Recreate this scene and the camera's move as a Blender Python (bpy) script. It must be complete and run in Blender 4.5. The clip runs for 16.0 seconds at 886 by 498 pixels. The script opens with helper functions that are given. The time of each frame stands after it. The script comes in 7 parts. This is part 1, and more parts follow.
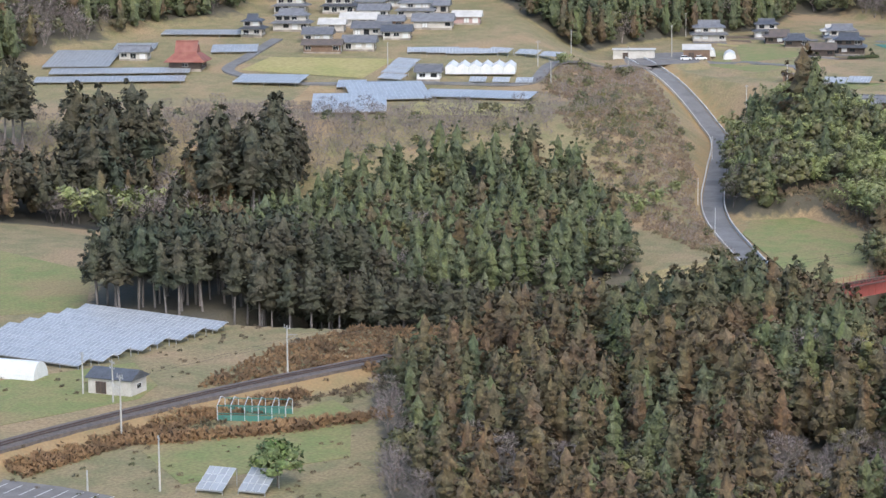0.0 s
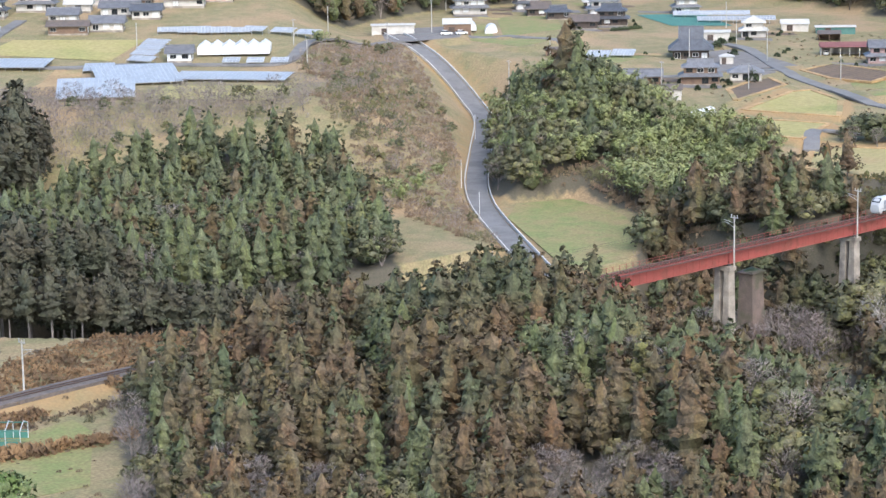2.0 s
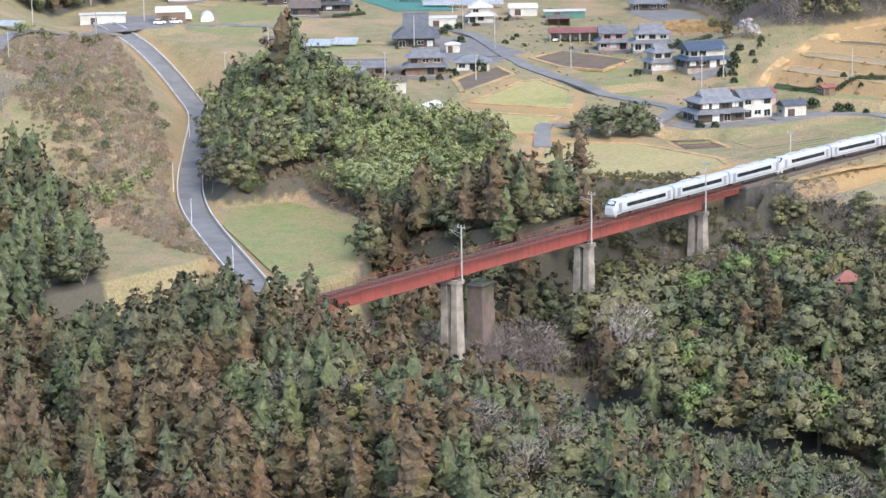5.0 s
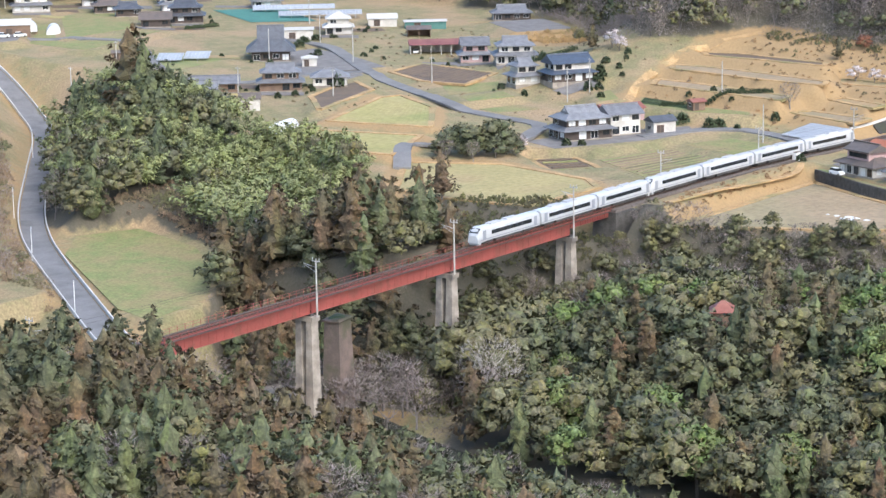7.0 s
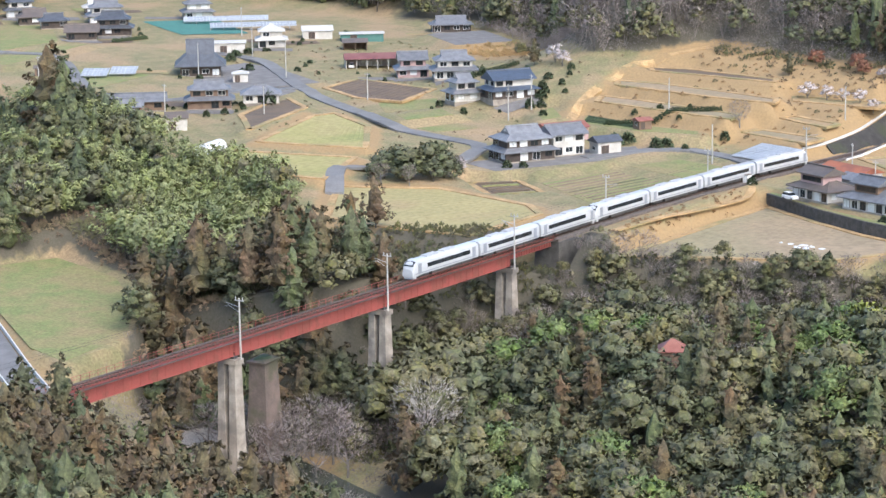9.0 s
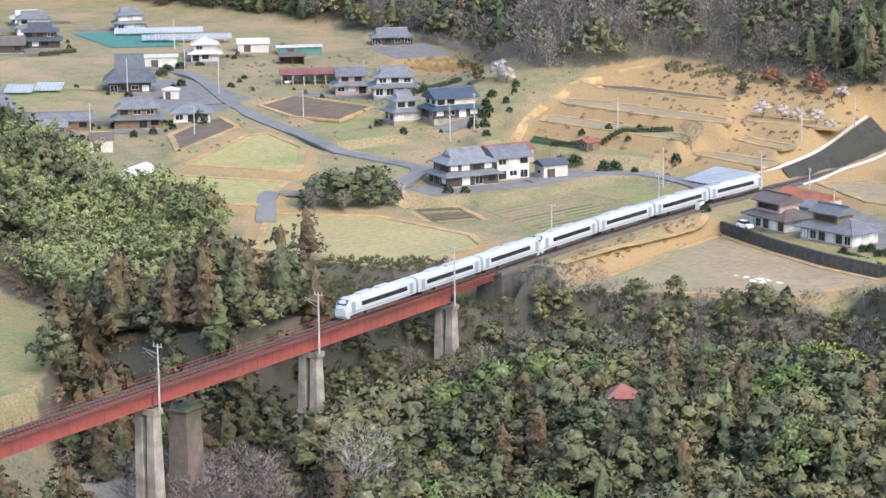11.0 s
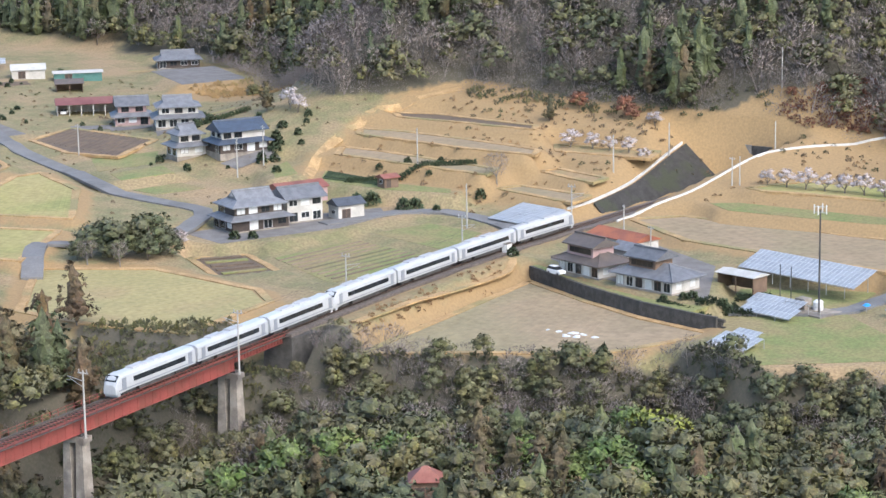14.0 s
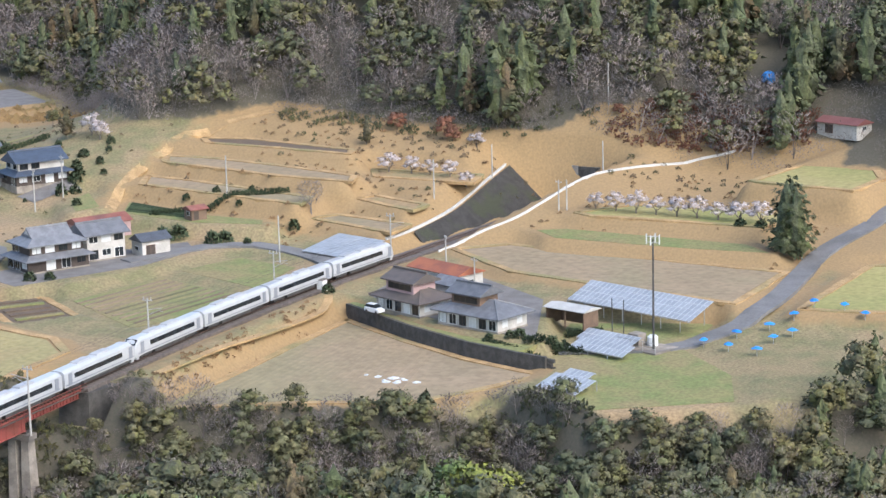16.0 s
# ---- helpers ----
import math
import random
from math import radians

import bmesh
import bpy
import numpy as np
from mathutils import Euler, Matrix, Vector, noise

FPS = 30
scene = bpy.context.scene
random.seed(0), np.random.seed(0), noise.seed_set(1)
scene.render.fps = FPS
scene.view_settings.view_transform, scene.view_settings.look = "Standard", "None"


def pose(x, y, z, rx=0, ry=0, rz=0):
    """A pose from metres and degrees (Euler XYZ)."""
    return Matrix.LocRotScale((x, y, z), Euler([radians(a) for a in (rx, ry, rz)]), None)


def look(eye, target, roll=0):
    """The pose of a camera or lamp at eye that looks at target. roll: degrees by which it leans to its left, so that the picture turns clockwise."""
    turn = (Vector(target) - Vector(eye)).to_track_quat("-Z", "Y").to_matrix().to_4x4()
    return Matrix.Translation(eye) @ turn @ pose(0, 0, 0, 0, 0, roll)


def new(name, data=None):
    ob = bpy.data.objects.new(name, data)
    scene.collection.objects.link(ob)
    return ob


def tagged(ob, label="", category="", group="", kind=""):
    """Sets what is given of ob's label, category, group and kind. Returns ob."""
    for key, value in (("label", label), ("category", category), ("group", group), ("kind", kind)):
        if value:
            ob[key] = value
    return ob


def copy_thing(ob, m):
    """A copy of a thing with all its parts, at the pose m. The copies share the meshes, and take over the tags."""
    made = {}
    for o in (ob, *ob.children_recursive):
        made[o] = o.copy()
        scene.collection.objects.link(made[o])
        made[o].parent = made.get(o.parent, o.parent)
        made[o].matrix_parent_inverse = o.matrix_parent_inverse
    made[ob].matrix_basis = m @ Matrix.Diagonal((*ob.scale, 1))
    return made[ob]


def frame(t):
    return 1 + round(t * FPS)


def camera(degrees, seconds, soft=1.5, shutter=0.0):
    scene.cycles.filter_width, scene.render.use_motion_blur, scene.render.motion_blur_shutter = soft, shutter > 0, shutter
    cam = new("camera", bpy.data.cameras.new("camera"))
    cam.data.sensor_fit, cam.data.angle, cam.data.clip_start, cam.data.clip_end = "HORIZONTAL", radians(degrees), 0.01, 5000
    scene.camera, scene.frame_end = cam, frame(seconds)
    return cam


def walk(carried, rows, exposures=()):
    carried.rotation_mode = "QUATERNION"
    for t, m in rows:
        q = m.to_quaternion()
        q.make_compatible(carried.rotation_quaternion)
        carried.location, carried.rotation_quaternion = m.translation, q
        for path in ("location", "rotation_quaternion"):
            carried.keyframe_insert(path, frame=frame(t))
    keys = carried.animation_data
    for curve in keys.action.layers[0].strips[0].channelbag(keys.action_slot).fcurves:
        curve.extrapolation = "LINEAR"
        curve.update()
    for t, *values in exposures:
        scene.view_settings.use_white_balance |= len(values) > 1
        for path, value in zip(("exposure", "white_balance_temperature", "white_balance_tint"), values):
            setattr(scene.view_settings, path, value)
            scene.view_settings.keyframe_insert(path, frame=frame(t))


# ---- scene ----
cam = camera(20.7, 16.0)
PATH = [
    (0, (-383.33, -311.56, 88.29), (-321.50, -234.86, 71.12), -0.50),
    (0.5, (-378.15, -306.24, 88.13), (-314.58, -231.04, 70.69), -0.67),
    (1, (-373.58, -301.85, 88.62), (-308.23, -228.30, 70.72), -0.72),
    (1.5, (-369.43, -298.34, 88.90), (-302.35, -226.46, 70.63), -0.87),
    (2, (-364.41, -294.09, 88.96), (-295.68, -223.87, 70.36), -0.99),
    (2.5, (-359.43, -290.53, 89.14), (-289.17, -221.91, 70.28), -1.08),
    (3, (-354.75, -286.72, 89.22), (-283.11, -219.62, 70.09), -1.03),
    (3.5, (-350.28, -283.73, 89.77), (-277.42, -218.07, 70.28), -1.02),
    (4, (-345.54, -280.29, 89.90), (-271.58, -215.94, 70.20), -1.00),
    (6.5, (-319.34, -261.67, 90.29), (-240.96, -202.85, 70.37), -0.89),
    (7, (-313.85, -258.01, 90.51), (-234.63, -200.33, 70.56), -0.89),
    (7.5, (-308.23, -254.55, 90.76), (-228.42, -197.71, 70.77), -0.89),
    (8, (-302.63, -251.07, 90.79), (-222.38, -194.85, 70.82), -0.85),
    (10.5, (-274.40, -234.60, 92.12), (-193.41, -179.46, 72.12), -0.59),
    (11, (-268.40, -231.07, 92.23), (-186.66, -177.04, 72.23), -0.60),
    (11.5, (-262.78, -227.72, 92.71), (-180.53, -174.51, 72.65), -0.57),
    (12, (-256.47, -224.44, 93.01), (-173.61, -172.18, 72.95), -0.62),
    (12.5, (-250.36, -221.31, 93.21), (-166.78, -170.21, 73.12), -0.65),
    (13, (-244.43, -218.35, 93.83), (-160.09, -168.56, 73.65), -0.75),
    (13.5, (-238.00, -215.21, 93.99), (-152.91, -166.71, 73.78), -0.83),
    (14, (-231.54, -212.37, 94.07), (-145.79, -165.06, 73.85), -0.93),
    (14.5, (-225.07, -209.53, 94.20), (-138.63, -163.50, 73.98), -1.05),
    (15, (-218.41, -206.87, 94.17), (-131.09, -162.54, 73.95), -1.23),
    (15.5, (-211.70, -204.36, 94.10), (-123.55, -161.70, 73.88), -1.34),
    (16, (-204.98, -201.74, 94.00), (-116.06, -160.70, 73.78), -1.42),
]
walk(cam, [(t, look(eye, target, roll)) for t, eye, target, roll in PATH], [(0, 0.95), (2, 1.36), (8, 1.42), (13, 1.36), (16, 1.22)])

# ---- light: a bright overcast day ----
world = bpy.data.worlds.new("overcast_sky")
scene.world = world
world.use_nodes = True
wn = world.node_tree.nodes
sky = wn.new("ShaderNodeTexSky")
sky.sky_type, sky.sun_disc = "NISHITA", False
sky.sun_elevation, sky.sun_rotation = radians(42), radians(200)
sky.air_density, sky.dust_density, sky.ozone_density = 1.0, 2.0, 1.5
grey = wn.new("ShaderNodeHueSaturation")
grey.inputs["Saturation"].default_value = 1.15
world.node_tree.links.new(sky.outputs[0], grey.inputs["Color"])
world.node_tree.links.new(grey.outputs[0], wn["Background"].inputs[0])
wn["Background"].inputs[1].default_value = 0.15
sun = new("sun", bpy.data.lights.new("sun", "SUN"))
sun.data.energy, sun.data.angle, sun.data.color = 1.2, radians(40), (1.0, 0.97, 0.95)
sun.matrix_world = look((0, 0, 300), (60, 110, 180))

# ---- small builders ----
class Build:
    """Collects corners and faces of one mesh."""

    def __init__(self):
        self.v, self.f = [], []

    def add(self, verts, faces):
        n = len(self.v)
        self.v += [tuple(p) for p in verts]
        self.f += [tuple(i + n for i in f) for f in faces]
        return self

    def box(self, x0, x1, y0, y1, z0, z1):
        return self.add([(x0, y0, z0), (x1, y0, z0), (x1, y1, z0), (x0, y1, z0), (x0, y0, z1), (x1, y0, z1), (x1, y1, z1), (x0, y1, z1)],
                        [(0, 3, 2, 1), (4, 5, 6, 7), (0, 1, 5, 4), (1, 2, 6, 5), (2, 3, 7, 6), (3, 0, 4, 7)])

    def tube(self, p, q, r0, r1=None, n=6):
        """A closed tapered rod from p to q."""
        p, q = Vector(p), Vector(q)
        r1 = r0 if r1 is None else r1
        turn = (q - p).to_track_quat("Z", "Y")
        ring = [turn @ Vector((math.cos(a), math.sin(a), 0)) for a in [2 * math.pi * k / n for k in range(n)]]
        verts = [p + r0 * c for c in ring] + [q + r1 * c for c in ring]
        faces = [(k, (k + 1) % n, n + (k + 1) % n, n + k) for k in range(n)] + [tuple(range(n))[::-1], tuple(range(n, 2 * n))]
        return self.add(verts, faces)

    def loft(self, rings, caps=True):
        """Skins rings of the same number of corners."""
        n = len(rings[0])
        faces = [(a * n + k, a * n + (k + 1) % n, (a + 1) * n + (k + 1) % n, (a + 1) * n + k) for a in range(len(rings) - 1) for k in range(n)]
        if caps:
            faces += [tuple(range(n))[::-1], tuple(range((len(rings) - 1) * n, len(rings) * n))]
        return self.add([p for ring in rings for p in ring], faces)

    def plate(self, pts, z0, z1):
        """An upright prism over a polygon."""
        return self.loft([[(x, y, z0) for x, y in pts], [(x, y, z1) for x, y in pts]])


def part(name, build, material, parent=None, label="", smooth=False):
    data = bpy.data.meshes.new(name)
    data.from_pydata(build.v, [], build.f)
    data.materials.append(material)
    if smooth:
        data.polygons.foreach_set("use_smooth", [True] * len(data.polygons))
    data.update()
    ob = new(name, data)
    ob.parent = parent
    if label:
        ob["label"] = label
    return ob


def thing(name, m, label, category, group="", kind=""):
    ob = new(name)
    ob.empty_display_size = 0.5
    ob.matrix_world = m
    return tagged(ob, label, category, group, kind)


def structure(name, build, material, label, category, smooth=False):
    return tagged(part(name, build, material, None, "", smooth), label, category, "", "structure")


# ---- materials ----
def surface(name, colour, other=None, scale=1.0, rough=0.8, bump=0.0, metal=0.0, by_object=0.0, by_island=0.0, third=None, third_scale=0.05, fine=0.12, coat=0.0, by_tree=0.0, leaf=0.0):
    """Two colours mixed by a noise of real size, a third in wide patches, fine grain, and lightness that varies from piece to piece."""
    m = bpy.data.materials.new(name)
    m.use_nodes = True
    n, link = m.node_tree.nodes, m.node_tree.links.new
    b = n["Principled BSDF"]
    b.inputs["Roughness"].default_value, b.inputs["Metallic"].default_value = rough, metal
    b.inputs["Coat Weight"].default_value = coat
    geo = n.new("ShaderNodeNewGeometry")

    def noise_at(size, detail=3.0):
        t = n.new("ShaderNodeTexNoise")
        t.inputs["Scale"].default_value, t.inputs["Detail"].default_value = size, detail
        link(geo.outputs["Position"], t.inputs["Vector"])
        return t

    def mixed(a, c, fac, mode="MIX"):
        mix = n.new("ShaderNodeMix")
        mix.data_type, mix.blend_type = "RGBA", mode
        for value, socket in ((a, mix.inputs["A"]), (c, mix.inputs["B"])):
            if isinstance(value, tuple):
                socket.default_value = (*value, 1)
            else:
                link(value, socket)
        if isinstance(fac, float):
            mix.inputs["Factor"].default_value = fac
        else:
            link(fac, mix.inputs["Factor"])
        return mix.outputs["Result"]

    def sharper(out, low, high):
        r = n.new("ShaderNodeMapRange")
        r.inputs["From Min"].default_value, r.inputs["From Max"].default_value = low, high
        link(out, r.inputs["Value"])
        return r.outputs["Result"]

    first = noise_at(scale)
    col = mixed(colour, other or tuple(c * 0.8 for c in colour), sharper(first.outputs["Fac"], 0.38, 0.62))
    if third:
        col = mixed(col, third, sharper(noise_at(third_scale, 4.0).outputs["Fac"], 0.5, 0.64))
    grain = noise_at(scale * 9, 2.0)
    spread = n.new("ShaderNodeMapRange")
    spread.inputs["To Min"].default_value, spread.inputs["To Max"].default_value = 1 - 2 * fine, 1 + 2 * fine
    link(grain.outputs["Fac"], spread.inputs["Value"])
    value = spread.outputs["Result"]
    for amount, source in ((by_object, "object"), (by_island, "island")):
        if amount:
            out = n.new("ShaderNodeObjectInfo").outputs["Random"] if source == "object" else geo.outputs["Random Per Island"]
            r = n.new("ShaderNodeMapRange")
            r.inputs["To Min"].default_value, r.inputs["To Max"].default_value = 1 - amount, 1 + amount
            link(out, r.inputs["Value"])
            times = n.new("ShaderNodeMath")
            times.operation = "MULTIPLY"
            link(value, times.inputs[0]), link(r.outputs["Result"], times.inputs[1])
            value = times.outputs[0]
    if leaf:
        # light and dark of single sprays, too small to model, put into the colour by noise
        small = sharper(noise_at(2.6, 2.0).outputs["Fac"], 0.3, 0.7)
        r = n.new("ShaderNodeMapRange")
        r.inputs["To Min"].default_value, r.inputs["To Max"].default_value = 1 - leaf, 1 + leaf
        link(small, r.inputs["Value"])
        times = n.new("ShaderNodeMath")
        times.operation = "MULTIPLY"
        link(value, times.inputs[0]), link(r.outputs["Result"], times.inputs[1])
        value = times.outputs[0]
    hsv = n.new("ShaderNodeHueSaturation")
    if by_tree:
        # every tree its own tone: cells of a tree's width
        flat = n.new("ShaderNodeVectorMath")
        flat.operation = "MULTIPLY"
        flat.inputs[1].default_value = (0.17, 0.17, 0.0)
        link(geo.outputs["Position"], flat.inputs[0])
        cell = n.new("ShaderNodeTexVoronoi")
        link(flat.outputs[0], cell.inputs["Vector"])
        parts_of = n.new("ShaderNodeSeparateColor")
        link(cell.outputs["Color"], parts_of.inputs[0])
        for k, (socket, spread_of) in enumerate((("Hue", 0.022 * by_tree), ("Saturation", 0.25 * by_tree))):
            r = n.new("ShaderNodeMapRange")
            mid = 0.5 if socket == "Hue" else 0.95
            r.inputs["To Min"].default_value, r.inputs["To Max"].default_value = mid - spread_of, mid + spread_of
            link(parts_of.outputs[k], r.inputs["Value"])
            link(r.outputs["Result"], hsv.inputs[socket])
        r = n.new("ShaderNodeMapRange")
        r.inputs["To Min"].default_value, r.inputs["To Max"].default_value = 1 - 0.3 * by_tree, 1 + 0.3 * by_tree
        link(parts_of.outputs[2], r.inputs["Value"])
        times = n.new("ShaderNodeMath")
        times.operation = "MULTIPLY"
        link(value, times.inputs[0]), link(r.outputs["Result"], times.inputs[1])
        value = times.outputs[0]
    link(col, hsv.inputs["Color"]), link(value, hsv.inputs["Value"])
    link(hsv.outputs[0], b.inputs["Base Color"])
    if bump:
        bm = n.new("ShaderNodeBump")
        bm.inputs["Strength"].default_value, bm.inputs["Distance"].default_value = 0.6, bump
        link(grain.outputs["Fac"], bm.inputs["Height"]), link(bm.outputs[0], b.inputs["Normal"])
    return m


M = {
    "ground": surface("dry_grass_ground", (0.25, 0.2, 0.105), (0.185, 0.17, 0.08), 0.22, 0.95, 0.15, third=(0.3, 0.215, 0.12), third_scale=0.045, fine=0.3),
    "straw": surface("straw_bank", (0.46, 0.305, 0.145), (0.33, 0.215, 0.1), 0.35, 0.95, 0.1, third=(0.25, 0.215, 0.1), third_scale=0.06, fine=0.25),
    "paddy": surface("cut_rice_paddy", (0.31, 0.28, 0.105), (0.335, 0.285, 0.12), 0.09, 0.95, 0.08, third=(0.245, 0.25, 0.085), third_scale=0.03, fine=0.2),
    "fallow": surface("fallow_paddy", (0.3, 0.225, 0.14), (0.265, 0.205, 0.125), 0.08, 0.95, 0.08, third=(0.25, 0.212, 0.122), third_scale=0.025, fine=0.18),
    "stubble": surface("rice_stubble", (0.33, 0.275, 0.125), (0.295, 0.255, 0.115), 0.1, 0.95, 0.08, third=(0.31, 0.235, 0.12), third_scale=0.04, fine=0.2),
    "straw_field": surface("straw_field", (0.36, 0.25, 0.125), (0.29, 0.2, 0.105), 0.12, 0.95, 0.1, third=(0.25, 0.22, 0.1), third_scale=0.07, fine=0.2),
    "soil": surface("tilled_soil", (0.145, 0.105, 0.07), (0.115, 0.085, 0.06), 0.3, 0.95, 0.1),
    "grass": surface("green_grass", (0.175, 0.2, 0.068), (0.225, 0.21, 0.085), 0.2, 0.95, 0.1, third=(0.25, 0.2, 0.095), third_scale=0.06, fine=0.25),
    "asphalt": surface("worn_asphalt", (0.16, 0.157, 0.153), (0.185, 0.182, 0.178), 0.25, 0.9, 0.01, third=(0.13, 0.128, 0.125), third_scale=0.15),
    "gravel_yard": surface("gravel_yard", (0.19, 0.18, 0.17), (0.15, 0.14, 0.13), 0.4, 0.95, 0.03),
    "concrete": surface("weathered_concrete", (0.34, 0.3, 0.25), (0.23, 0.2, 0.165), 0.5, 0.9, 0.03, third=(0.17, 0.15, 0.13), third_scale=0.28),
    "old_concrete": surface("overgrown_concrete", (0.17, 0.125, 0.105), (0.115, 0.09, 0.075), 0.35, 0.95, 0.05, third=(0.09, 0.085, 0.055), third_scale=0.2),
    # near-black tone for the cutting's lining, deeper than the stone walls
    "cutting_stone": surface("dark_lining_stone", (0.05, 0.047, 0.044), (0.035, 0.034, 0.031), 0.7, 0.95, 0.08, third=(0.045, 0.05, 0.03), third_scale=0.2, fine=0.3),
    "white": surface("white_paint", (0.72, 0.73, 0.72), (0.66, 0.67, 0.66), 0.6, 0.5),
    "kerb": surface("pale_concrete_kerb", (0.6, 0.6, 0.58), (0.5, 0.5, 0.48), 0.6, 0.8),
    "ballast": surface("track_ballast", (0.15, 0.125, 0.11), (0.105, 0.09, 0.08), 1.2, 0.95, 0.05, fine=0.25),
    "rail": surface("rusty_rail", (0.16, 0.105, 0.08), (0.12, 0.08, 0.065), 2.0, 0.55, metal=0.5),
    "sleeper": surface("dark_sleeper", (0.07, 0.055, 0.045), (0.1, 0.08, 0.065), 1.0, 0.9),
    "girder": surface("red_girder_paint", (0.29, 0.073, 0.06), (0.25, 0.066, 0.053), 0.35, 0.55, third=(0.21, 0.066, 0.05), third_scale=0.5, fine=0.1),
    "water": surface("river_water", (0.06, 0.07, 0.055), (0.08, 0.085, 0.07), 0.1, 0.12),
    "rock": surface("pale_river_gravel", (0.3, 0.27, 0.23), (0.22, 0.2, 0.17), 0.3, 0.95, 0.1),
    "train_white": surface("train_white_paint", (0.46, 0.475, 0.485), (0.42, 0.435, 0.445), 0.4, 0.35, coat=0.3, fine=0.05),
    "train_grey": surface("train_grey_roof", (0.42, 0.43, 0.44), (0.36, 0.37, 0.38), 0.5, 0.6),
    "train_band": surface("train_dark_grey_band", (0.24, 0.26, 0.29), (0.22, 0.24, 0.27), 0.5, 0.4),
    "dark_glass": surface("dark_window_glass", (0.018, 0.022, 0.026), (0.025, 0.03, 0.034), 0.5, 0.08),
    "under": surface("dark_underframe", (0.05, 0.048, 0.046), (0.08, 0.075, 0.07), 1.0, 0.8),
    "steel": surface("galvanised_steel", (0.46, 0.46, 0.45), (0.38, 0.38, 0.37), 0.8, 0.5, metal=0.4),
    "pole": surface("concrete_pole", (0.42, 0.41, 0.38), (0.36, 0.35, 0.32), 0.8, 0.85),
    "tile": surface("grey_roof_tile", (0.17, 0.175, 0.187), (0.125, 0.13, 0.14), 0.7, 0.55, 0.04, by_object=0.2, fine=0.2),
    "tile_dark": surface("dark_roof_tile", (0.085, 0.092, 0.105), (0.065, 0.07, 0.08), 0.7, 0.42, 0.04, by_object=0.15, fine=0.2),
    "tile_blue": surface("blue_grey_roof_tile", (0.06, 0.08, 0.115), (0.048, 0.063, 0.09), 0.7, 0.5, 0.04, fine=0.2),
    "roof_red": surface("red_brown_metal_roof", (0.22, 0.075, 0.055), (0.27, 0.11, 0.08), 0.4, 0.6, third=(0.17, 0.07, 0.055), third_scale=0.2),
    "roof_orange": surface("rusty_orange_tin_roof", (0.34, 0.115, 0.055), (0.24, 0.085, 0.05), 0.35, 0.65),
    "roof_maroon": surface("maroon_metal_roof", (0.17, 0.065, 0.06), (0.2, 0.085, 0.075), 0.4, 0.6),
    "roof_pale": surface("pale_tin_roof", (0.5, 0.49, 0.46), (0.42, 0.41, 0.38), 0.4, 0.6),
    "roof_brown": surface("brown_tile_roof", (0.13, 0.105, 0.09), (0.1, 0.085, 0.075), 0.6, 0.6, 0.04),
    "plaster": surface("white_plaster", (0.52, 0.5, 0.46), (0.42, 0.4, 0.36), 0.5, 0.85),
    "wood_dark": surface("dark_stained_timber", (0.055, 0.042, 0.036), (0.075, 0.057, 0.047), 0.8, 0.8),
    "wood": surface("brown_timber", (0.19, 0.125, 0.085), (0.15, 0.1, 0.07), 0.8, 0.8),
    "pink_wall": surface("pinkish_render", (0.42, 0.29, 0.27), (0.38, 0.26, 0.25), 0.5, 0.85),
    "stone": surface("dark_stone_wall", (0.085, 0.08, 0.072), (0.055, 0.052, 0.047), 0.9, 0.95, 0.08, fine=0.3),
    # panel base is paled: part of the sky's reflection put into the colour
    "panel": surface("sky_paled_panel_glass", (0.31, 0.335, 0.355), (0.28, 0.305, 0.33), 0.3, 0.33, by_object=0.1, by_island=0.12, fine=0.03),
    "panel_frame": surface("aluminium_frame", (0.6, 0.62, 0.63), (0.54, 0.56, 0.58), 0.8, 0.4, metal=0.2),
    "vinyl": surface("white_vinyl_sheet", (0.66, 0.67, 0.66), (0.58, 0.6, 0.59), 0.6, 0.45),
    "net": surface("green_netting", (0.05, 0.16, 0.13), (0.06, 0.19, 0.15), 0.8, 0.8),
    "tarp": surface("blue_plastic_sheet", (0.02, 0.2, 0.55), (0.03, 0.26, 0.62), 0.6, 0.4),
    "teal": surface("teal_slope_sheet", (0.06, 0.16, 0.14), (0.08, 0.19, 0.17), 0.5, 0.8),
    "bark": surface("grey_brown_bark", (0.13, 0.105, 0.085), (0.18, 0.155, 0.13), 1.2, 0.95),
    "pale_bark": surface("pale_bark", (0.2, 0.18, 0.165), (0.15, 0.135, 0.125), 1.0, 0.95),
    "pale_limb": surface("pale_grey_limbs", (0.36, 0.34, 0.31), (0.27, 0.25, 0.225), 0.6, 0.95, by_island=0.2),
    "twig": surface("bare_twigs", (0.245, 0.205, 0.185), (0.2, 0.168, 0.152), 0.15, 0.95, by_island=0.2, by_tree=0.5),
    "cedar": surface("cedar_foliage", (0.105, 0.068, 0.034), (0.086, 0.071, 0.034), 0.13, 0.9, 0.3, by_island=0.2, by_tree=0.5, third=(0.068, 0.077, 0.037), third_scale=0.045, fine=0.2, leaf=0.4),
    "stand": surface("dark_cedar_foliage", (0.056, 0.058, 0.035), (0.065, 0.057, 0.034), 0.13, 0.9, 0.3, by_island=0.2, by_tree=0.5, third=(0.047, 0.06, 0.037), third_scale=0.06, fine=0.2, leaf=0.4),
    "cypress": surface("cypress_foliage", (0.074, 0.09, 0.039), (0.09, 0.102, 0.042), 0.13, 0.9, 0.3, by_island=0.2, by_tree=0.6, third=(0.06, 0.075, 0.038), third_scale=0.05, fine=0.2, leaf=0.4),
